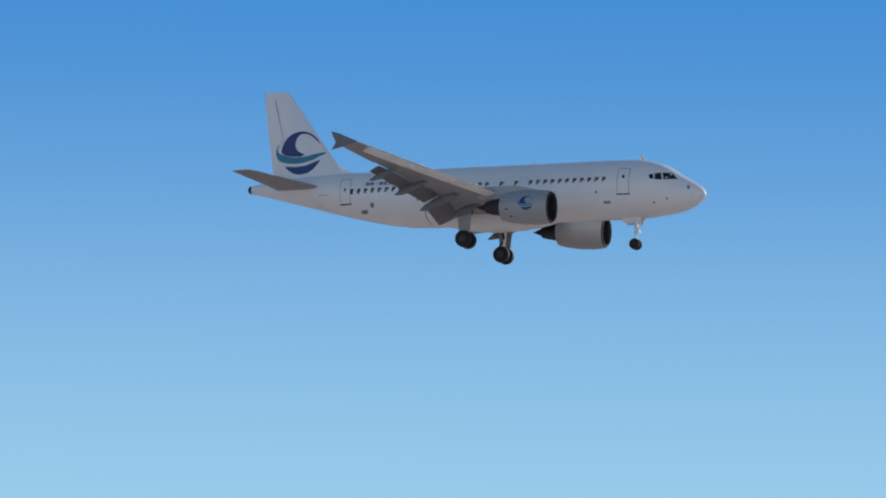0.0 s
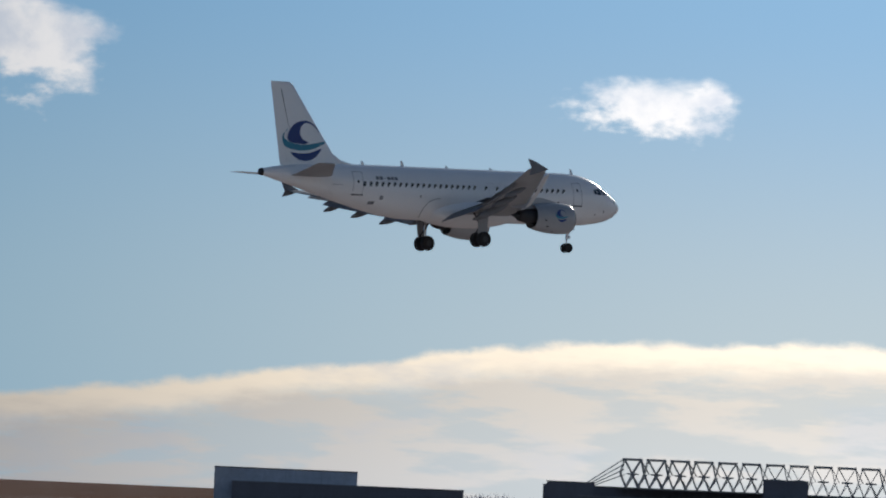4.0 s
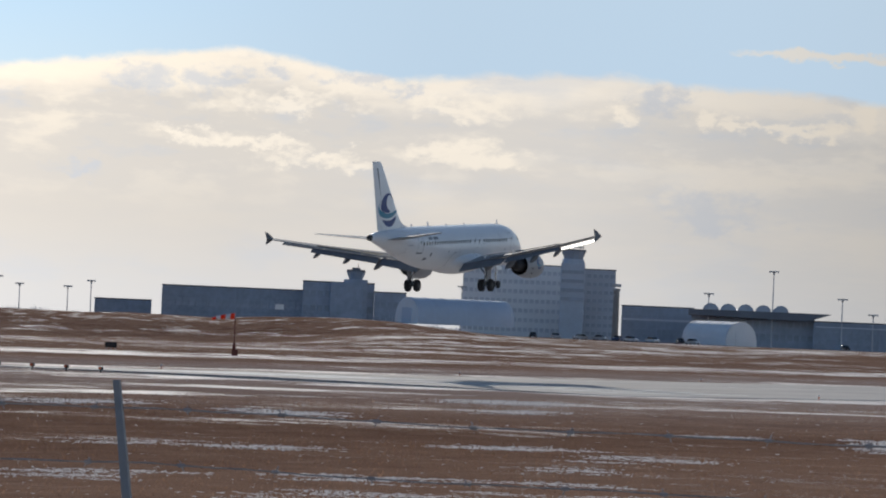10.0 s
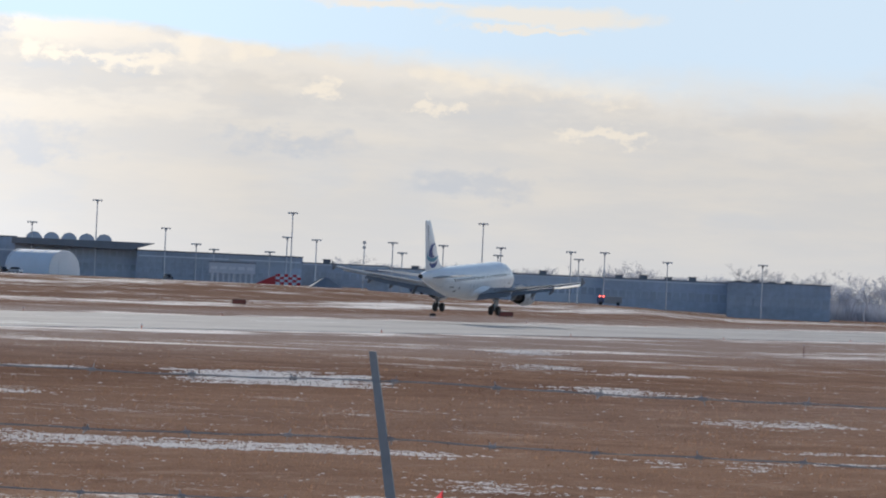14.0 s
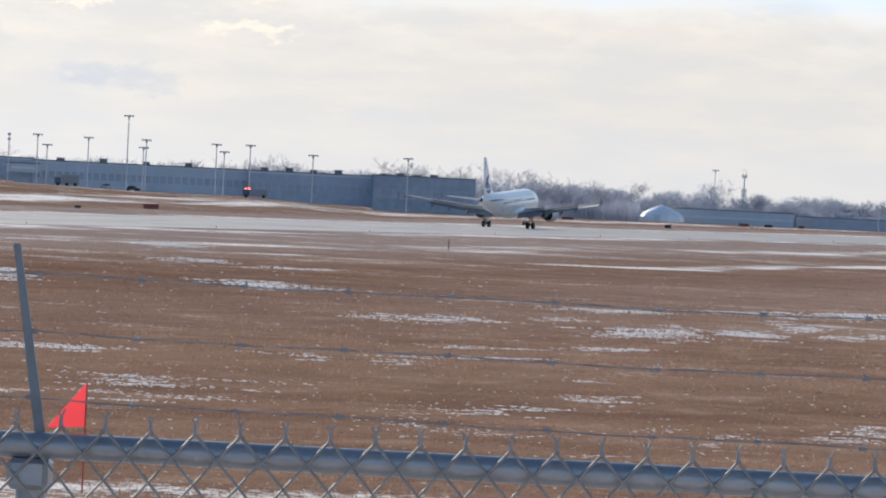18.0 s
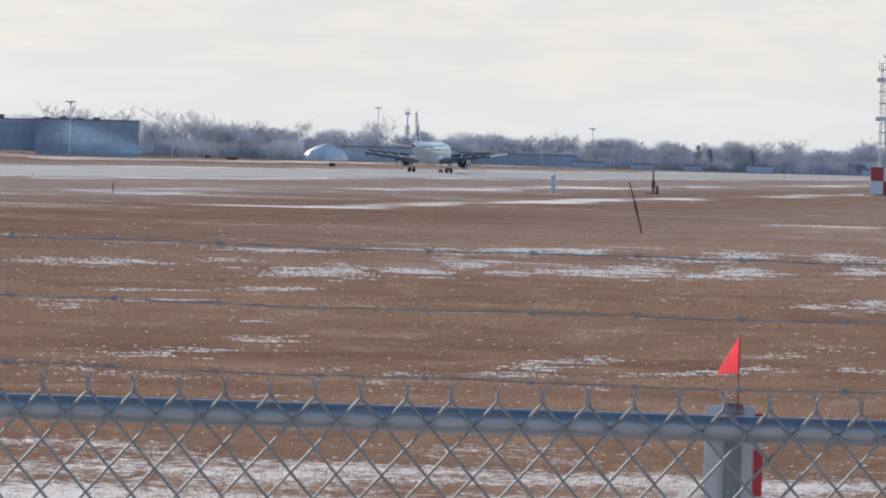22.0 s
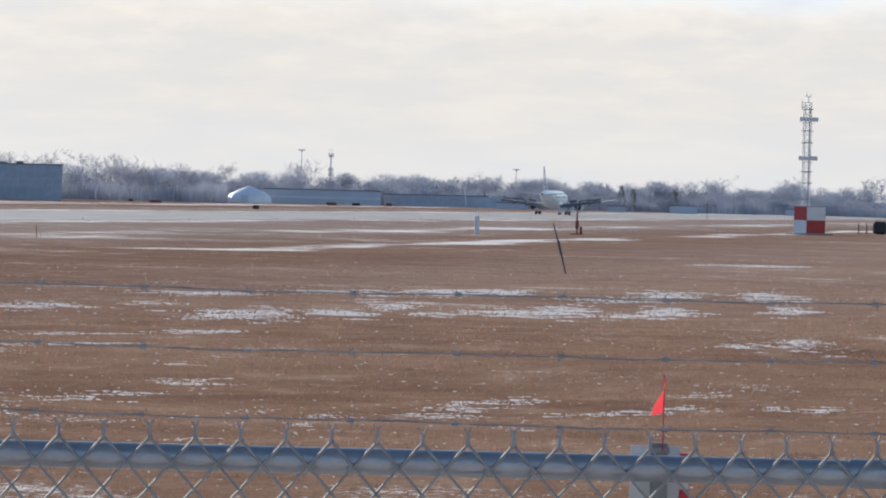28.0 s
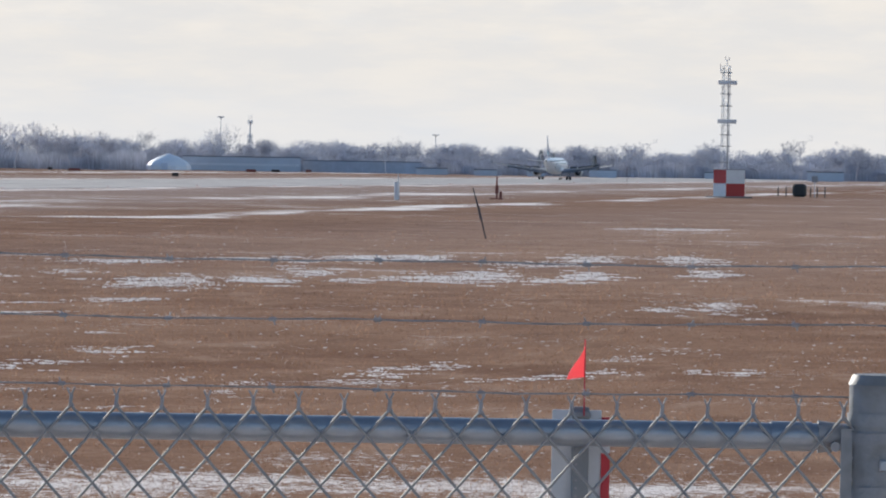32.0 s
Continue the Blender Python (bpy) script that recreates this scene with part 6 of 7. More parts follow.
    part("body", boxes([((0, 0, 1.05), (2.1, 2.1, 2.0))], 0.35), BLACK_BOX, tank)
    for x, y in ((-3.2, -1.5), (-1.9, -2.2), (1.9, -2.0), (2.9, -1.6), (3.9, 0.5)):
        p = thing("bollard", pose(-72.3 + x, 788.8 + y, 0), "short dark guard post", "post", "guard posts")
        part("post", tube((0, 0, 0), (0, 0, 1.6), 0.09, seg=8), STICK_DARK, p, smooth=True)
    sg = thing("field_sign", pose(-69.8, 787.0, 0), "small dark board on a thin post", "sign")
    part("post", tube((0, 0, 0), (0, 0, 2.4), 0.06, seg=6), POLE_GREY, sg)
    part("board", boxes([((0, 0, 2.85), (0.95, 0.08, 0.95))], 0.02), CABINET, sg)
    cb = thing("field_cabinet", pose(-70.0, 999.0, 0.55), "grey cabinet standing on a low mound", "cabinet")
    part("body", boxes([((0, 0, 1.25), (3.2, 1.5, 2.5))], 0.05), CABINET, cb)
    part("lid", boxes([((0, 0, 2.55), (3.4, 1.7, 0.14))], 0.03), CONCRETE, cb)
    for x in (-2.1, -2.6):
        part("pipe", tube((x, 0, -0.3), (x, 0, 2.4), 0.14, seg=8), STICK_DARK, cb)
    mo = thing("cabinet_mound", pose(-70.0, 999.0, -0.1), "low earth mound under the cabinet", "mound")
    bm = bmesh.new()
    bmesh.ops.create_cone(bm, cap_ends=True, segments=18, radius1=7.5, radius2=4.2, depth=0.75, matrix=Matrix.Translation((1, 0, 0.33)))
    part("earth", bm, bpy.data.materials["winter_grass"], mo)
    lt = thing("light_mast_small", pose(-70.5, 1003, 0), "thin pale pole by the cabinet", "pole")
    part("pole", tube((0, 0, 0), (0, 0, 4.9), 0.07, seg=6), POLE_GREY, lt)
    part("head", boxes([((0, 0, 4.9), (1.3, 0.3, 0.7))], 0.05), CABINET, lt)
    # monitor aerial, the stub post and poles
    st = thing("marker_post", pose(-101.0, 586.7, 0), "thick white post with a thin rod on top", "post")
    part("post", tube((0, 0, 0), (0, 0, 2.1), 0.30, seg=14), FIELD_WHITE, st, smooth=True)
    part("rod", tube((0.15, 0, 1.9), (0.15, 0, 3.1), 0.05, seg=6), POLE_GREY, st)
    an = thing("monitor_aerial", pose(-94.7, 623.1, 0), "rusty red post with a forked aerial head", "aerial")
    part("post", tube((0, 0, 0), (0, 0, 2.9), 0.11, 0.09, 8), SIGN_BROWN, an, smooth=True)
    part("cross_arm", boxes([((0, 0, 2.95), (1.0, 0.08, 0.08))]), POLE_GREY, an)
    for x in (-0.5, 0, 0.5):
        part("prong", tube((x, 0, 2.95), (x, 0, 3.45), 0.04, seg=5), POLE_GREY, an)
    part("box", boxes([((0.05, -0.2, 1.2), (0.4, 0.35, 1.0)), ((0.5, 0, 0.55), (0.3, 0.3, 0.9)), ((0, 0, 0.06), (1.6, 0.8, 0.15))], 0.03), SIGN_BROWN, an, "dark equipment box")
    sk = thing("leaning_stick", pose(-45.1, 293.0, 0), "thin dark broken stick leaning in the grass", "stick")
    part("stick", tube((0, 0, -0.05), (-0.32, 0, 1.25), 0.045, 0.05, 7, tube((-0.32, 0, 1.2), (-0.52, 0.1, 1.95), 0.085, 0.07, 7, tube((-0.52, 0.1, 1.9), (-0.85, 0.1, 3.02), 0.05, 0.03, 7))), STICK_DARK, sk)
    for x, y, h in ((-148.8, 1181.4, 4.4), (-111.3, 423.7, 1.0), (-166.3, 250.9, 1.15), (-40.5, 880.0, 1.6)):
        p = thing("marker_stake", pose(x, y, 0), "thin rusty red marker stake in the grass", "stake", "marker stakes")
        part("stake", tube((0, 0, 0), (0, 0, h), 0.045, 0.04, 6), SIGN_BROWN, p)
        part("tip", tube((0, 0, h), (0, 0, h + 0.15), 0.055, 0.02, 6), FIELD_WHITE, p)


build_station()


def runway_sign(x, y, w, h, front, label):
    s = thing("runway_sign", pose(x, y, 0, 0, 0, math.degrees(math.atan2(-x, y))), label, "sign", "runway signs")
    part("box", boxes([((0, 0, 0.35 + h / 2), (w, 0.35, h))], 0.04), SIGN_DARK, s)
    part("face", boxes([((0, -0.19, 0.35 + h / 2), (w * 0.94, 0.03, h * 0.86))], 0.01), front, s)
    for k in (-0.38, 0, 0.38):
        part("leg", boxes([((k * w, 0, 0.18), (0.09, 0.09, 0.4))]), POLE_GREY, s)


for x, y, w, h, f in ((-351.3, 604.8, 1.6, 0.75, SIGN_DARK), (-318.2, 825.0, 2.4, 0.8, SIGN_BROWN), (-266.9, 817.1, 2.6, 0.85, SIGN_BROWN), (-251.6, 734.6, 0.9, 0.4, SIGN_DARK), (-321.8, 1351.2, 3.2, 0.8, SIGN_BROWN), (-355.0, 1459.7, 1.4, 0.7, SIGN_DARK),
                      (-315.9, 1565.0, 3.2, 0.9, SIGN_BROWN), (-317.2, 1611.4, 2.6, 0.8, SIGN_DARK), (-226.8 - 14, 1107.8, 1.4, 0.8, SIGN_DARK), (-322.3, 1695.2, 2.0, 0.8, SIGN_BROWN), (-308.9, 1883.6, 3.0, 0.9, SIGN_BROWN),
                      (-380.7, 323.8, 3.4, 0.5, SIGN_DARK), (-443.6, 420.7, 2.6, 0.8, SIGN_DARK), (-353.2, 388.4, 1.4, 0.6, SIGN_DARK)):
    runway_sign(x, y, w, h, f, "low dark runway sign with no readable words" if f is SIGN_DARK else "low dark red runway sign with no readable words")


def build_lights():
    """Squat threshold lights across the runway end."""
    first = None
    for k in range(16):
        x = -205.0 - k * 3.55
        if first is None:
            first = thing("threshold_light", pose(x, 351.5 + k * 0.6, 0), "squat dark threshold light on a short leg", "light", "threshold lights")
            part("leg", tube((0, 0, 0), (0, 0, 0.28), 0.05, seg=6), SIGN_DARK, first)
            part("housing", boxes([((0, 0, 0.40), (0.34, 0.30, 0.26))], 0.04), SIGN_DARK, first)
            part("lens", boxes([((0, -0.16, 0.41), (0.2, 0.03, 0.14))]), ORANGE, first)
        else:
            copy_thing(first, pose(x, 351.5 + k * 0.6, 0))
    first = None
    for k in range(18):
        for x in (-163.0, -227.0):
            y = 400 + 61 * k
            if first is None:
                first = thing("edge_light", pose(x, y, 0), "small runway edge light on a stem", "light", "runway edge lights")
                part("stem", tube((0, 0, 0), (0, 0, 0.32), 0.04, seg=6), ORANGE, first)
                part("globe", tube((0, 0, 0.32), (0, 0, 0.46), 0.09, 0.06, 8), FIELD_WHITE, first)
            else:
                copy_thing(first, pose(x, y, 0))


build_lights()


def build_windsock():
    sock = thin_cloth("sock_fabric", (0.85, 0.10, 0.05), (0.95, 0.16, 0.08))
    s = thing("windsock", pose(-331.5, 603.8, 0, 0, 0, 28.8) @ Matrix.Scale(1.2, 4), "red and white striped windsock standing out on its mast", "windsock")
    part("mast", tube((0, 0, 1.2), (0, 0, 4.9), 0.06, 0.05, 8, ), SIGN_BROWN, s, smooth=True)
    part("base", tube((0, 0, 0), (0, 0, 1.4), 0.20, 0.16, 10, boxes([((0.1, 0, 0.35), (0.7, 0.6, 0.7))], 0.0)), SIGN_BROWN, s, "dark red base")
    part("hoop", tube((-0.05, 0, 4.45), (0.02, 0, 4.45), 0.40, 0.40, 14), POLE_GREY, s)
    stops = [0.0, 0.55, 1.1, 1.65, 2.15, 2.6]
    for i in range(5):
        a, b2 = stops[i], stops[i + 1]
        ra, rb = 0.38 - a * 0.095, 0.38 - b2 * 0.095
        rings = [[(-d, r * math.cos(2 * math.pi * j / 14), 4.45 - 0.06 * d + r * math.sin(2 * math.pi * j / 14) - 0.03 * d * d) for j in range(14)] for d, r in ((a, ra), ((a + b2) / 2, (ra + rb) / 2), (b2, rb))]
        v, f = loft(rings)
        link("sock_band", v, f[:-2], sock if i % 2 == 0 else FIELD_WHITE, s, "red band" if i % 2 == 0 else "white band", smooth=60)


build_windsock()


def build_cars():
    def car(paint, m, label):
        c = thing("parked_car", m, label, "car", "parked cars")
        prof = [(-2.1, 0.35), (-2.15, 0.75), (-1.95, 0.92), (-1.0, 1.0), (1.2, 0.98), (2.0, 0.86), (2.12, 0.6), (2.1, 0.35)]
        part("body", plate([(x, -0.85, z) for x, z in prof], 1.7, 1), paint, c)
        part("cabin", plate([(-1.45, -0.72, 0.95), (-0.85, -0.72, 1.45), (0.6, -0.72, 1.45), (1.25, -0.72, 0.95)], 1.44, 1), CAR_GLASS, c, "dark car windows")
        part("roof", boxes([((-0.12, 0, 1.46), (1.4, 1.36, 0.05))], 0.02), paint, c)
        for x in (-1.35, 1.35):
            for y in (-0.8, 0.62):
                part("wheel", tube((x, y, 0.32), (x, y + 0.18, 0.32), 0.32, seg=12), RUBBER, c)
        return c
    bank = [car(p, facing(-41.95 + i * 0.1, 1432, 0, -90), l) for i, (p, l) in enumerate(zip(CAR_PAINTS, ("black parked car by the hangar", "silver parked car by the hangar", "white parked car by the hangar", "dark blue parked car by the hangar")))]
    rng = random.Random(5)
    spots = [(-41.5 + 0.14 * i + rng.uniform(-0.05, 0.05), 1432) for i in range(4)] + [(-40.0 + 0.13 * i + rng.uniform(-0.05, 0.05), 1484) for i in range(12)] + [(-25.35 + 0.22 * i + rng.uniform(-0.06, 0.06), 1320 + rng.uniform(-10, 10)) for i in range(9)]
    spots += [(-49.5 + 0.3 * i, 1425) for i in range(6)] + [(-21.9, 1390), (-20.2, 1430), (-18.6, 1470), (-18.3, 1470)]
    for b, d in spots:
        copy_thing(rng.choice(bank), facing(b, d, None, rng.uniform(-155, -25)))
    tr = thing("service_truck", facing(-19.05, 1460, None), "dark service truck with red beacons", "truck")
    part("box_body", boxes([((1.2, 0, 1.9), (5.0, 2.4, 2.8))], 0.08), CABINET, tr)
    part("cab", boxes([((-2.4, 0, 1.5), (1.9, 2.3, 2.0))], 0.15), CAR_PAINTS[3], tr)
    for x in (-2.4, 0.2, 2.6):
        part("wheel", tube((x, -1.2, 0.5), (x, 1.2, 0.5), 0.5, seg=12), RUBBER, tr)
    tr2 = thing("service_truck", facing(-16.93, 1440, None), "dark service truck with red beacons", "truck")
    part("box_body", boxes([((1.2, 0, 1.5), (5.0, 2.4, 2.0))], 0.08), CABINET, tr2)
    part("cab", boxes([((-2.4, 0, 1.4), (1.9, 2.3, 1.8))], 0.15), CAR_PAINTS[3], tr2)
    for x in (-2.4, 2.6):
        part("wheel", tube((x, -1.2, 0.5), (x, 1.2, 0.5), 0.5, seg=12), RUBBER, tr2)
    for x in (-2.6, -1.6):
        part("beacon", boxes([((x, -1.0, 2.5), (0.5, 0.5, 0.4))], 0.1), BEACON, tr2, "red lamp")
    return bank


build_cars()


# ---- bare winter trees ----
# bark and needles paled in base colour to imitate haze over the distance
HAZED_BARK = material("bare_bark", (0.52, 0.51, 0.545), 0.9, vary=0.2, scale=0.6, fine=5)
HAZED_CONIFER = material("dark_conifer", (0.30, 0.32, 0.33), 0.9, vary=0.3, scale=0.5, fine=3)


def wood_material():
    m = bpy.data.materials.new("woodland_twigs")
    m.use_nodes = True
    g = Nodes(m.node_tree)
    geo = g.add("ShaderNodeNewGeometry")
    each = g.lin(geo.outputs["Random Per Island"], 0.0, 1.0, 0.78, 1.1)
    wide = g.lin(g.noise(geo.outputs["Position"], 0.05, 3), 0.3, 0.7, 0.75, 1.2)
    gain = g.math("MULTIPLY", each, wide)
    # twig tone is pale blue-grey because it includes the haze
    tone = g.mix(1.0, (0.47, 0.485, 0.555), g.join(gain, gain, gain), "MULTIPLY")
    b, c, both = g.add("ShaderNodeBsdfDiffuse"), g.add("ShaderNodeBsdfTranslucent"), g.add("ShaderNodeMixShader")
    g.put(b.inputs[0], tone)
    g.put(c.inputs[0], tone)
    both.inputs[0].default_value = 0.22
    g.tree.links.new(b.outputs[0], both.inputs[1])
    g.tree.links.new(c.outputs[0], both.inputs[2])
    g.tree.links.new(both.outputs[0], g.add("ShaderNodeOutputMaterial").inputs[0])
    return m


HAZED_WOODS = wood_material()


def grow(seed, height):
    """Limbs as tapered rods: (from, to, radius, radius, level)."""
    rng = random.Random(seed)
    out = []

    def limb(p, d, ln, r, level):
        steps = 3 if level < 2 else 2
        for s in range(steps):
            q = p + d * (ln / steps)
            r2 = r * (0.80 if s < steps - 1 else 0.62)
            out.append((p, q, r, r2, level))
            if level < 5 and (s > 0 or level > 0):
                for _ in range(rng.choice((1, 2, 2, 3)) if level < 3 else rng.choice((1, 2))):
                    a = rng.uniform(0, 2 * math.pi)
                    side = Vector((math.cos(a), math.sin(a), rng.uniform(0.1, 0.8)))
                    nd = (d * rng.uniform(0.5, 0.9) + side * rng.uniform(0.5, 0.9)).normalized()
                    limb(q, nd, ln * rng.uniform(0.45, 0.68), r2 * 0.6, level + 1)
            d = (d + Vector((rng.uniform(-0.25, 0.25), rng.uniform(-0.25, 0.25), 0.12))).normalized()
            p, r = q, r2
    limb(Vector((0, 0, 0)), Vector((rng.uniform(-0.06, 0.06), rng.uniform(-0.06, 0.06), 1)).normalized(), height * 0.55, height * 0.014, 0)
    return out


def rods(segs, sides):
    verts, faces = [], []
    for p, q, r1, r2, _ in segs:
        z = (q - p).normalized()
        x = z.cross(Vector((0.3, 0.9, 0.2))).normalized()
        y = z.cross(x)
        k = len(verts)
        for c, r in ((p, r1), (q, r2)):
            verts += [c + (x * math.cos(2 * math.pi * j / sides) + y * math.sin(2 * math.pi * j / sides)) * r for j in range(sides)]
        faces += [(k + j, k + (j + 1) % sides, k + sides + (j + 1) % sides, k + sides + j) for j in range(sides)]
    return verts, faces


def build_trees():
    bank = []
    for i in range(7):
        h = (11, 13, 9, 14, 10, 12, 8)[i]
        segs = grow(20 + i, h)
        t = thing("bare_tree", facing(-13.82 + i * 0.4, 1905), "leafless grey-brown tree with a fine twiggy crown", "tree", "bare trees")
        trunk = link("trunk", *rods([s for s in segs if s[4] < 2], 6), HAZED_BARK, t, smooth=60)
        rng = random.Random(70 + i)
        verts, faces = rods([(a, q, min(r1, 0.06), min(r2, 0.05), level) for a, q, r1, r2, level in segs if level == 2], 3)
        for a, q, r1, r2, level in segs:
            # fine twigs as flat slivers
            ends = [(a, q + (q - a) * 0.5, 0.045 if level == 3 else 0.028)] if level >= 3 else []
            for foot, tip, w in ends:
                side = Vector((rng.uniform(-1, 1), rng.uniform(-1, 1), 0.2)).normalized() * w
                k = len(verts)
                verts += [foot - side, foot + side, tip]
                faces.append((k, k + 1, k + 2))
        link("crown", verts, faces, HAZED_WOODS, t, "fine bare twigs")
        bank.append((t, h))
    rng = random.Random(9)
    peaks = [(-13.8, 13), (-12.9, 12.6), (-11.75, 16.4), (-10.8, 11.8), (-9.9, 12.5), (-9.66, 13), (-9.0, 11.8), (-7.05, 13.7), (-6.3, 13.5), (-5.33, 15.6), (-4.6, 13.9), (-3.8, 12.5)]
    spots = [(b, 1890 + rng.uniform(-15, 15), z) for b, z in peaks]
    spots += [(-19.91, 1640, 13.5), (-17.74, 1640, 13.0), (-17.2, 1645, 13), (-16.82, 1640, 15.6), (-16.6, 1645, 15), (-15.36, 1640, 15.6), (-14.98, 1640, 14.0), (-14.53, 1640, 15.4), (-14.06, 1640, 15.2), (-13.8, 1650, 14), (-13.45, 1650, 12.1), (-13.0, 1660, 11.6)]
    b = -19.0
    while b < 3.0:
        d = 1700 if b < -13 else 1900
        spots.append((b, d + rng.uniform(0, 120), rng.uniform(7.5, 11.5)))
        b += rng.uniform(0.10, 0.26)
    for b, d, z in spots:
        t, h = rng.choice(bank)
        c = copy_thing(t, facing(b, d, -0.1, rng.uniform(0, 360)))
        c.scale = (z / h * 1.35 * rng.uniform(0.9, 1.2), z / h * 1.35 * rng.uniform(0.9, 1.2), z / h * 0.93)
    # conifers among them
    for b, z in ((-8.15, 9.5), (-8.02, 8.5), (-7.55, 8.0)):
        t = thing("conifer", facing(b, 1885), "dark ragged conifer among bare trees", "tree", "conifers")
        part("trunk", tube((0, 0, 0), (0, 0, z), 0.2, 0.04, 6), HAZED_BARK, t)
        verts, faces = [], []
        for k in range(260):
            u = rng.random() ** 0.8
            a = rng.uniform(0, 6.28)
            r = (1 - u) * z * 0.22 + 0.2
            c = Vector((math.cos(a) * r * rng.uniform(0.2, 1), math.sin(a) * r * rng.uniform(0.2, 1), z * (0.12 + 0.88 * u)))
            tip = c + Vector((math.cos(a) * 0.7, math.sin(a) * 0.7, -0.25))
            n = len(verts)
            verts += [c + Vector((0, 0, 0.22)), c - Vector((0.2 * math.sin(a), -0.2 * math.cos(a), 0.1)), tip]
            faces.append((n, n + 1, n + 2))
        link("crown", verts, faces, HAZED_CONIFER, t, "dark ragged needles")


build_trees()


def fill(name, count, verts, mat, label, category, tri=True):
    """Loose triangles as one mesh, quickly."""
    me = bpy.data.meshes.new(name)
    me.vertices.add(count * 3)
    me.vertices.foreach_set("co", np.ascontiguousarray(verts, dtype=np.float32).ravel())
    me.loops.add(count * 3)
    me.loops.foreach_set("vertex_index", np.arange(count * 3, dtype=np.int32))
    me.polygons.add(count)
    me.polygons.foreach_set("loop_start", np.arange(0, count * 3, 3, dtype=np.int32))
    me.materials.append(mat)
    me.update(calc_edges=True)
    me.validate()
    return tagged(new(name, me), label, category, kind="stuff")


def slivers(rng, b0, b1, d0, d1, h0, h1, n, width):
    """Thin upright slivers of brush between two bearings."""
    b = np.radians(rng.uniform(b0, b1, n))
    d = rng.uniform(d0, d1, n)
    wave = 0.86 + 0.14 * np.sin(np.degrees(b) * 5.1) * np.sin(np.degrees(b) * 2.3 + 1) + 0.06 * np.sin(np.degrees(b) * 17)
    h = (h0 + (h1 - h0) * rng.random(n) ** 1.6) * wave
    x, y = d * np.sin(b), d * np.cos(b)
    z0 = rng.random(n) ** 2 * h * 0.5
    lean = rng.uniform(-0.22, 0.22, n) * h
    w = width * rng.uniform(0.5, 1.5, n)
    c, s = np.cos(b), -np.sin(b)
    v = np.zeros((n, 3, 3))
    v[:, 0] = np.stack([x - w * c, y - w * s, z0 - 0.2], 1)
    v[:, 1] = np.stack([x + w * c, y + w * s, z0 - 0.2], 1)
    v[:, 2] = np.stack([x + lean * c, y + lean * s, h], 1)
    return v


def crowns(rng, b0, b1, d0, d1, h0, h1, trees, twigs):
    """Round bare crowns: fine twigs that fan out from the middle of each tree."""
    n = trees * twigs
    b = np.repeat(np.radians(rng.uniform(b0, b1, trees)), twigs)
    d = np.repeat(rng.uniform(d0, d1, trees), twigs)
    h = np.repeat(rng.uniform(h0, h1, trees), twigs)
    r = h * np.repeat(rng.uniform(0.34, 0.55, trees), twigs)
    lift, turn = np.arcsin(rng.uniform(-0.25, 1.0, n)), rng.uniform(0, 2 * math.pi, n)
    way = np.stack([np.cos(lift) * np.cos(turn), np.cos(lift) * np.sin(turn), np.sin(lift)], 1)
    mid = np.stack([d * np.sin(b), d * np.cos(b), h * 0.55], 1)
    out = rng.uniform(0.15, 0.9, n) ** 0.8
    size = np.stack([r, r, h * 0.45], 1)
    foot = mid + way * size * out[:, None]
    tip = foot + (way + rng.normal(0, 0.35, (n, 3))) * (h * rng.uniform(0.08, 0.2, n))[:, None] * np.array([1, 1, 0.9])
    tip[:, 2] = np.minimum(tip[:, 2], h * rng.uniform(0.97, 1.04, n))
    w = rng.uniform(0.05, 0.11, n)
    c, s = np.cos(b), -np.sin(b)
    v = np.zeros((n, 3, 3))
    v[:, 0] = foot - np.stack([w * c, w * s, -0.4 * w], 1)
    v[:, 1] = foot + np.stack([w * c, w * s, -0.4 * w], 1)
    v[:, 2] = tip
    return v


def build_brush():
    rng = np.random.default_rng(3)
    v = np.concatenate([slivers(rng, -19.5, -12.6, 1700, 1900, 4.0, 9.0, 34000, 0.18), slivers(rng, -13.8, 4.0, 1930, 2080, 4.0, 9.5, 90000, 0.18), slivers(rng, -13.8, 4.0, 1890, 1930, 2.5, 7.0, 34000, 0.18),
                        crowns(rng, -19.5, -12.8, 1690, 1780, 9.0, 13.5, 110, 420), crowns(rng, -13.6, 4.0, 1900, 1990, 8.0, 12.5, 420, 420), crowns(rng, -13.6, 4.0, 1893, 1900, 4.0, 8.5, 260, 200)])
    fill("woodland", len(v), v, HAZED_WOODS, "dense leafless woodland along the skyline", "woodland")
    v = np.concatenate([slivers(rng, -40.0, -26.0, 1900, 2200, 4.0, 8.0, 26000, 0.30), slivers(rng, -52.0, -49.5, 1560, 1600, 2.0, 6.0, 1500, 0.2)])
    fill("far_brush", len(v), v, HAZED_WOODS, "low dark brush on the far skyline", "brush")


build_brush()


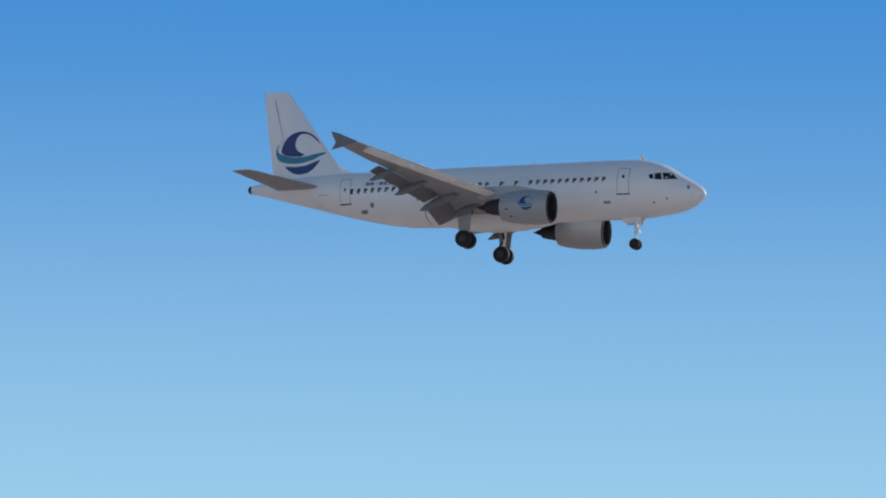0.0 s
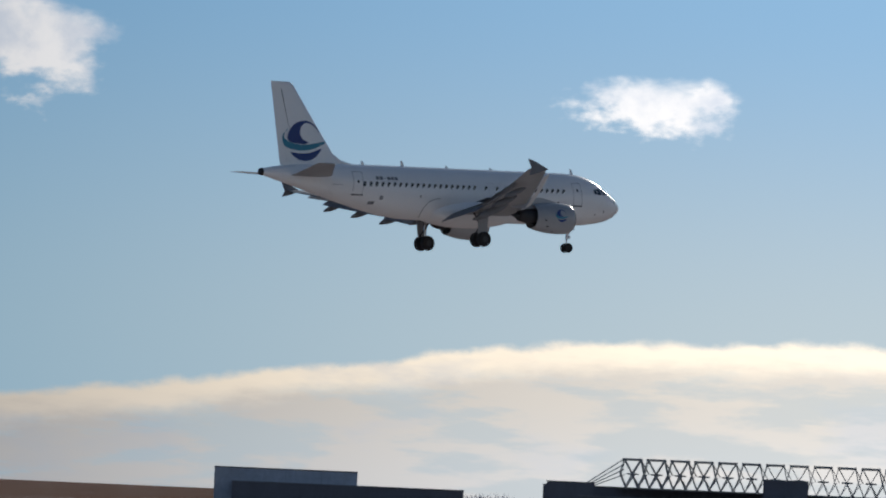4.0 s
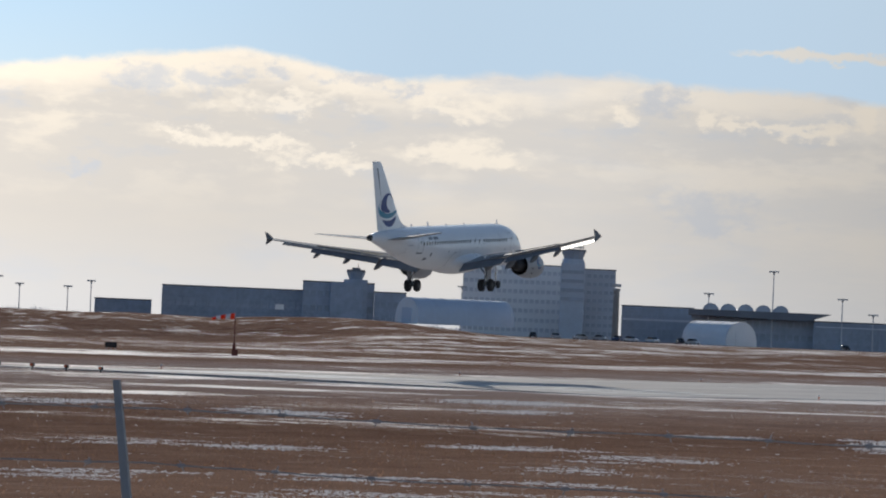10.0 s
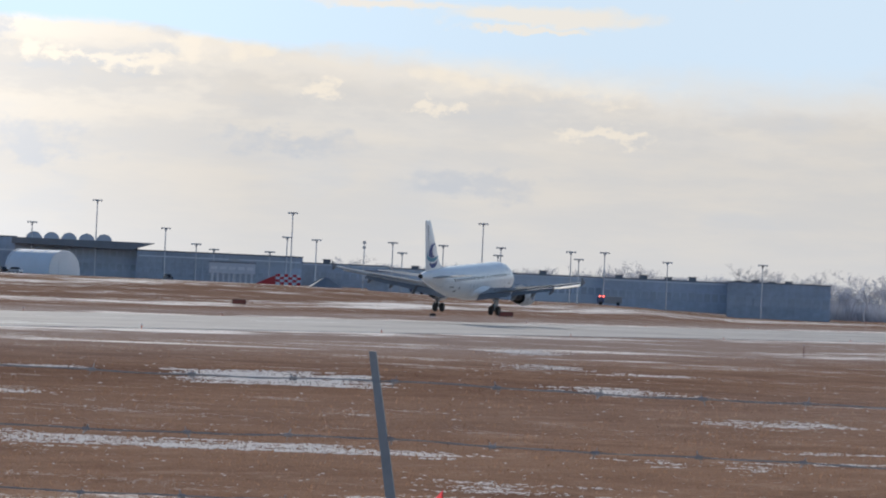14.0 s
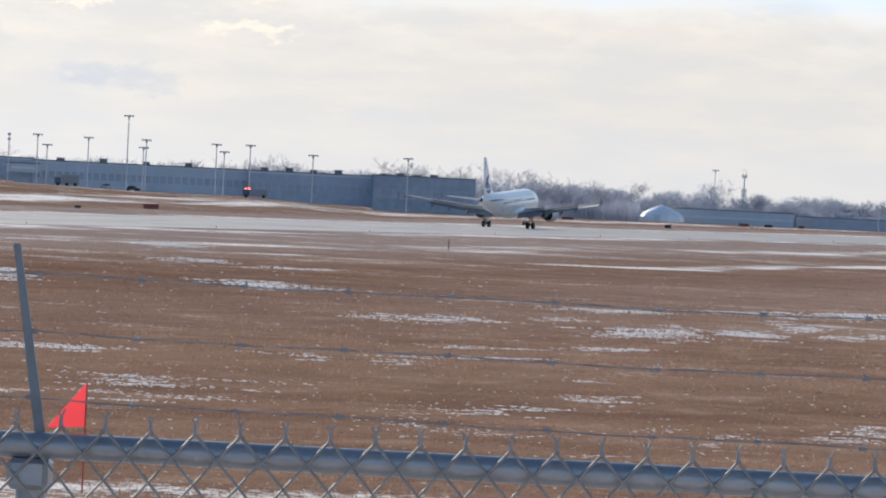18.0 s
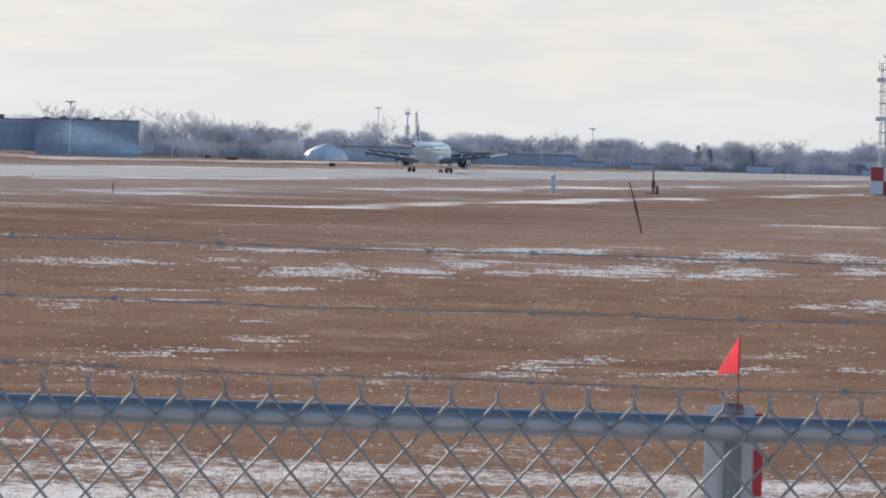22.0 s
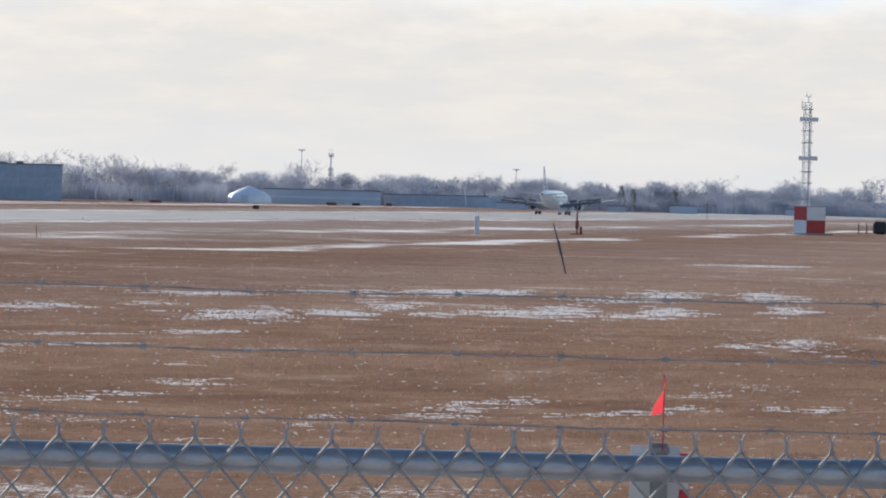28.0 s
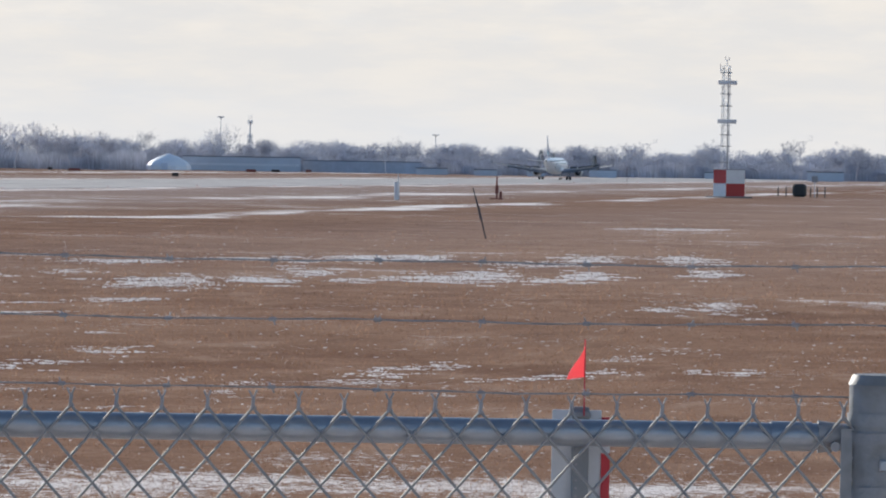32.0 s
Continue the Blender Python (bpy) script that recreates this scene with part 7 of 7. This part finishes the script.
def build_grass():
    rng = np.random.default_rng(11)
    sets = []
    for n, r0, r1 in ((380000, 57, 420),):
        b = np.radians(rng.uniform(-48, 1.5, n))
        r = 1 / rng.uniform(1 / r1, 1 / r0, n)
        x, y = r * np.sin(b), r * np.cos(b)
        keep = (x > -150)
        x, y, r = x[keep], y[keep], r[keep]
        n = len(x)
        a = rng.uniform(0, 2 * math.pi, n)
        clump = 0.6 + 0.4 * np.sin(x * 0.9 + 1.3 * np.sin(y * 0.35)) * np.sin(y * 0.5 + x * 0.2)
        w, h = r * rng.uniform(0.00008, 0.00022, n), np.minimum(r, 170) * rng.uniform(0.0002, 0.0007, n) * (0.5 + 0.7 * clump)
        z = land(x, y)
        lx, ly = rng.normal(0, 0.5, n) * h, rng.normal(0, 0.5, n) * h
        v = np.zeros((n, 3, 3))
        v[:, 0] = np.stack([x - w * np.cos(a), y - w * np.sin(a), z - 0.01], 1)
        v[:, 1] = np.stack([x + w * np.cos(a), y + w * np.sin(a), z - 0.01], 1)
        v[:, 2] = np.stack([x + lx, y + ly, z + h], 1)
        sets.append(v)
    v = np.concatenate(sets)
    fill("dry_grass", len(v), v, ground_material("dry_blades", True), "dry brown winter grass blades over the field", "grass")


# old drifts left in the grass: x, y, half width, half depth, how much is left
DRIFTS_FAR = [
    (-48.3, 211.1, 2.41, 5.6, 0.6), (-46.0, 222.6, 2.78, 6.2, 0.6), (-41.8, 232.1, 1.83, 9.5, 0.7), (-39.5, 235.4, 1.33, 6.9, 0.8), (-42.3, 220.5, 1.0, 4.8, 0.6), (-47.7, 183.9, 1.69, 4.3, 0.5),
    (-45.7, 191.0, 1.09, 3.7, 0.5), (-39.7, 177.9, 1.42, 8.2, 0.8), (-38.9, 182.3, 1.24, 8.5, 0.7), (-36.8, 185.1, 1.68, 6.0, 1.0), (-37.8, 199.1, 0.9, 7.0, 0.8), (-34.1, 187.9, 0.85, 4.4, 0.8),
    (-33.3, 192.3, 0.87, 4.6, 0.7), (-31.6, 196.6, 1.66, 7.7, 1.0), (-30.9, 202.4, 1.14, 8.2, 0.8), (-32.4, 225.5, 2.02, 6.3, 0.6), (-31.8, 238.3, 1.6, 7.0, 0.6), (-28.1, 197.1, 1.11, 4.8, 0.7),
    (-27.3, 204.4, 1.26, 8.3, 1.0), (-23.3, 214.2, 1.2, 6.7, 0.8),
]
DRIFTS_MIDDLE = [
    (-35.7, 155.2, 1.59, 3.0, 0.7), (-38.3, 149.7, 1.72, 2.3, 0.6), (-37.2, 137.4, 1.11, 2.4, 0.7), (-35.7, 140.3, 1.29, 2.5, 0.7), (-35.9, 131.5, 0.91, 2.2, 0.5), (-18.3, 155.4, 0.87, 3.5, 0.6),
    (-17.1, 159.5, 1.07, 6.9, 0.6), (-26.6, 117.3, 0.8, 2.8, 0.8), (-27.5, 117.0, 0.67, 2.1, 0.4), (-26.9, 110.4, 1.01, 1.5, 0.6), (-26.7, 107.0, 0.74, 2.0, 0.7), (-27.8, 106.3, 1.1, 2.6, 0.4),
    (-26.9, 99.1, 0.91, 4.1, 0.4), (-26.9, 237.3, 1.59, 8.3, 0.5), (-29.9, 128.3, 0.59, 1.6, 0.4), (-41.2, 358.8, 3.61, 6.2, 0.6),
]
DRIFTS_BY_FENCE = [
    (-18.9, 108.8, 0.74, 3.2, 0.9), (-18.4, 112.0, 0.76, 2.2, 0.7), (-18.7, 104.4, 0.71, 1.9, 0.7), (-15.9, 106.0, 0.71, 1.6, 0.7), (-14.9, 107.5, 0.72, 1.4, 0.8), (-14.1, 110.2, 0.62, 1.8, 0.8),
    (-14.8, 118.0, 0.79, 1.7, 0.5), (-14.1, 124.0, 0.69, 2.2, 0.3), (-12.4, 111.3, 0.62, 1.2, 0.5), (-11.5, 111.8, 0.62, 1.5, 0.8), (-20.2, 101.0, 1.03, 1.3, 0.4), (-20.1, 97.4, 0.44, 1.4, 0.4),
    (-22.4, 103.1, 0.7, 1.9, 0.3), (-24.5, 97.3, 1.11, 2.4, 0.35), (-20.4, 89.3, 0.61, 0.8, 0.4), (-15.9, 97.9, 0.55, 0.9, 0.3),
]
DRIFTS_WEST = [
    (-82.3, 218.3, 4.15, 6.6, 0.9), (-47.4, 126.7, 2.85, 3.5, 0.95), (-44.6, 130.1, 1.07, 2.7, 0.6), (-36.1, 112.0, 2.22, 3.3, 0.6), (-33.6, 103.6, 1.82, 2.6, 0.6), (-50.1, 181.6, 1.47, 3.4, 0.5),
    (-94.1, 297.6, 2.08, 7.0, 0.4), (-39.4, 134.4, 0.78, 2.3, 0.5), (-36.3, 101.6, 0.72, 2.2, 0.6), (-36.3, 93.1, 1.55, 2.9, 0.5), (-70.7, 232.6, 1.35, 4.2, 0.4), (-47.8, 181.9, 1.46, 5.1, 0.4),
    (-85.1, 289.3, 2.35, 4.3, 0.4),
]
DRIFTS_LONG = [
    (-86.5, 226.5, 3.23, 8.6, 0.9), (-82.2, 227.4, 1.61, 7.1, 0.8), (-96.2, 223.8, 1.62, 4.2, 0.5), (-126.7, 265.1, 2.94, 6.2, 0.5), (-86.6, 180.8, 2.01, 3.8, 0.4), (-76.4, 172.0, 2.51, 5.1, 0.6),
    (-71.3, 154.2, 1.89, 4.1, 0.5), (-52.0, 127.0, 3.51, 5.0, 0.9), (-48.0, 128.6, 2.14, 4.6, 0.9), (-44.3, 129.2, 1.06, 2.7, 0.7), (-51.8, 109.0, 1.48, 5.7, 0.7), (-57.8, 128.8, 1.88, 2.9, 0.6),
    (-60.9, 128.0, 1.57, 2.4, 0.5), (-68.6, 228.7, 2.65, 6.9, 0.5), (-117.7, 365.3, 2.56, 10.6, 0.5), (-47.3, 101.2, 2.11, 3.0, 0.6),
]
DRIFTS_THRESHOLD = [
    (-77.6, 119.8, 2.38, 5.4, 0.8), (-74.4, 125.1, 2.43, 4.6, 0.7), (-122.3, 228.0, 2.87, 6.4, 0.7), (-88.7, 161.1, 4.09, 4.9, 0.6), (-70.3, 134.7, 2.87, 3.9, 0.8), (-144.5, 300.6, 4.82, 10.8, 0.6),
    (-92.0, 140.1, 2.23, 2.7, 0.4), (-63.4, 101.5, 3.72, 3.5, 0.6), (-60.2, 117.1, 2.93, 6.0, 0.8), (-64.9, 139.0, 2.56, 3.4, 0.6), (-140.7, 219.4, 5.79, 6.5, 0.5), (-86.3, 179.7, 3.32, 4.8, 0.5),
    (-135.4, 231.0, 3.57, 6.9, 0.5),
]


def build_snow_crust():
    """Low lumps of crusted snow left in the grass, strewn in streaks over each drift."""
    rng = np.random.default_rng(17)
    spots = []
    drifts = [(x, y, w, d, 0.85 * left, 0.0) for x, y, w, d, left in DRIFTS_FAR]
    drifts += [(x, y, w, d, left, 0.0) for x, y, w, d, left in DRIFTS_MIDDLE + DRIFTS_BY_FENCE]
    drifts += [(x, y, w, d, 1.1 * left, 0.4) for x, y, w, d, left in DRIFTS_WEST + DRIFTS_LONG + DRIFTS_THRESHOLD]
    for x, y, w, d, left, flow in drifts:
        reach = math.hypot(x, y)
        ux, uy = x / reach, y / reach
        streaks = max(8, int(d * 4.5))
        for _ in range(streaks):
            cu, cv = rng.normal(0, 0.5), rng.normal(0, 0.55)
            n = int(left * rng.uniform(5, 26) * min(2.4 + flow * 2, max(0.9, w)))
            u = (cu + rng.normal(0, 0.26, n)) * w
            v = (cv + rng.normal(0, 0.05 + 0.12 * flow, n)) * d + u * rng.uniform(-0.2, 0.7)
            spots.append(np.stack([x + ux * v + uy * u, y + uy * v - ux * u, np.full(n, left)], 1))
    # loose flecks over the whole field
    n = 5500
    b, r = np.radians(rng.uniform(-42, 1.5, n)), 1 / rng.uniform(1 / 330, 1 / 62, n)
    spots.append(np.stack([r * np.sin(b), r * np.cos(b), np.full(n, 0.3)], 1))
    p = np.concatenate(spots)
    p = p[(np.hypot(p[:, 0], p[:, 1]) > 56) & (p[:, 0] > -150)]
    n, k = len(p), 7
    reach = np.hypot(p[:, 0], p[:, 1])
    far = np.clip(reach / 150, 0.45, 1.7) * (0.6 + 0.5 * p[:, 2])
    wide, deep, tall = rng.uniform(0.02, 0.13, n) * far, rng.uniform(0.1, 0.42, n) * far, rng.uniform(0.008, 0.026, n) * far
    z = land(p[:, 0], p[:, 1])
    ux, uy = p[:, 0] / reach, p[:, 1] / reach
    rim = []
    for j in range(k):
        a = 2 * math.pi * j / k + rng.uniform(-0.3, 0.3, n)
        s = rng.uniform(0.6, 1.15, n)
        du, dv = wide * s * np.cos(a), deep * s * np.sin(a)
        rim.append(np.stack([p[:, 0] + uy * du + ux * dv, p[:, 1] - ux * du + uy * dv, z + 0.003], 1))
    top = np.stack([p[:, 0] + rng.normal(0, 0.15, n) * wide, p[:, 1] + rng.normal(0, 0.2, n) * deep, z + tall], 1)
    v = np.stack([np.stack([rim[j], rim[(j + 1) % k], top], 1) for j in range(k)], 1).reshape(-1, 3, 3)
    snow = thin_cloth("crusted_snow", (0.91, 0.82, 0.75), (0.97, 0.885, 0.82), 0.06)
    fill("snow_crust", len(v), v, snow, "broken crust of old snow among the grass", "snow")


build_snow_crust()
build_grass()

def build_smoke():
    """Blue tyre smoke left over the touchdown point, thin enough to see through."""
    m = bpy.data.materials.new("tyre_smoke")
    m.use_nodes = True
    g = Nodes(m.node_tree)
    clear, soft, both = g.add("ShaderNodeBsdfTransparent"), g.add("ShaderNodeBsdfTranslucent"), g.add("ShaderNodeMixShader")
    soft.inputs[0].default_value = (0.42, 0.68, 0.95, 1)
    where = g.add("ShaderNodeTexCoord").outputs["Object"]
    x, y, z = g.split(where)
    core = g.ramp(g.math("SQRT", g.math("ADD", g.math("MULTIPLY", x, x), g.math("MULTIPLY", z, z))), 1.0, 0.0)
    g.put(both.inputs[0], g.math("MULTIPLY", core, g.ramp(g.noise(where, 1.9, 5), 0.30, 0.80, 0.0, 0.11)))
    g.tree.links.new(clear.outputs[0], both.inputs[1])
    g.tree.links.new(soft.outputs[0], both.inputs[2])
    g.tree.links.new(both.outputs[0], g.add("ShaderNodeOutputMaterial").inputs[0])
    smoke = thing("tyre_smoke", None, "thin blue puff of tyre smoke over the runway", "smoke")
    for x0, y0, z0, w, d, h in ((0, 0, 2.6, 6.5, 5.0, 3.2), (-4.5, 6, 3.4, 6.0, 4.0, 3.4), (3.5, -5, 2.0, 6.0, 5.0, 2.4), (-8.0, 10, 4.4, 5.0, 4.0, 3.0), (8.0, -9, 1.5, 7.0, 5.0, 1.8)):
        bm = bmesh.new()
        bmesh.ops.create_icosphere(bm, subdivisions=3, radius=1)
        p = part("puff", bm, m, smoke, smooth=True)
        p.matrix_local = pose(x0, y0, z0, 0, 0, 14) @ Matrix.Diagonal((w, d, h, 1))
    return smoke


tyre_smoke = build_smoke()


def motions():
    walk(airliner, [(t, pose(x, y, z, 0, 0, -h) @ pose(0, 0, 0, p, bank, 0)) for t, x, y, z, h, p, bank in PLANE])
    # the wings bend up under load in the air and settle on the ground
    for wing, side in wings:
        root = pose(side * 1.6, 0, AXIS_Z - 1.25)
        walk(wing, [(t, root @ pose(0, 0, 0, 0, -side * a, 0) @ root.inverted()) for t, a in ((0, 0.7), (2.5, 0.6), (4.5, -0.4), (9, -0.5), (13, -0.5), (16.5, -0.7), (19.0, -1.2), (20.6, -2.0), (32, -2.0))])
    # the spoilers rise after touchdown
    for sp in spoilers:
        at = sp.location.copy()
        walk(sp, [(t, pose(at.x, at.y, at.z, a, 0, 0)) for t, a in ((0, 2), (19.2, 2), (20.6, -22), (32, -22))])
    # the pennants swing on their stems in the wind
    swing = [(0, 20), (14, 20), (16, 8), (18, 14), (20, 40), (21, 30), (22, -5), (23, 10), (24, 15), (25, 38), (26, 70), (27, 68), (28.5, 60), (29, 54), (30, 50), (30.5, 52), (31, 46), (31.5, 50), (32, 44)]
    for cloth, gain in zip(flag_cloths, (1.0, 0.4)):
        walk(cloth, [(t, pose(0, 0, 0, 0, 0, a * gain)) for t, a in swing])
    # the smoke rises where the wheels touch, drifts and sinks away
    walk(tyre_smoke, [(t, pose(-206 + dx, 812 + dy, z, 0, 0, 0)) for t, dx, dy, z in ((0, 0, 0, -9), (17.5, 0, 0, -9), (18.8, 0, 0, -2.2), (20.0, -3, 0, 0), (21.0, -6, 0, 1.0), (22.0, -10, 0, 1.4), (24.0, -13, 0, 0.5), (26.5, -18, 0, -9), (32, -18, 0, -9))])


motions()
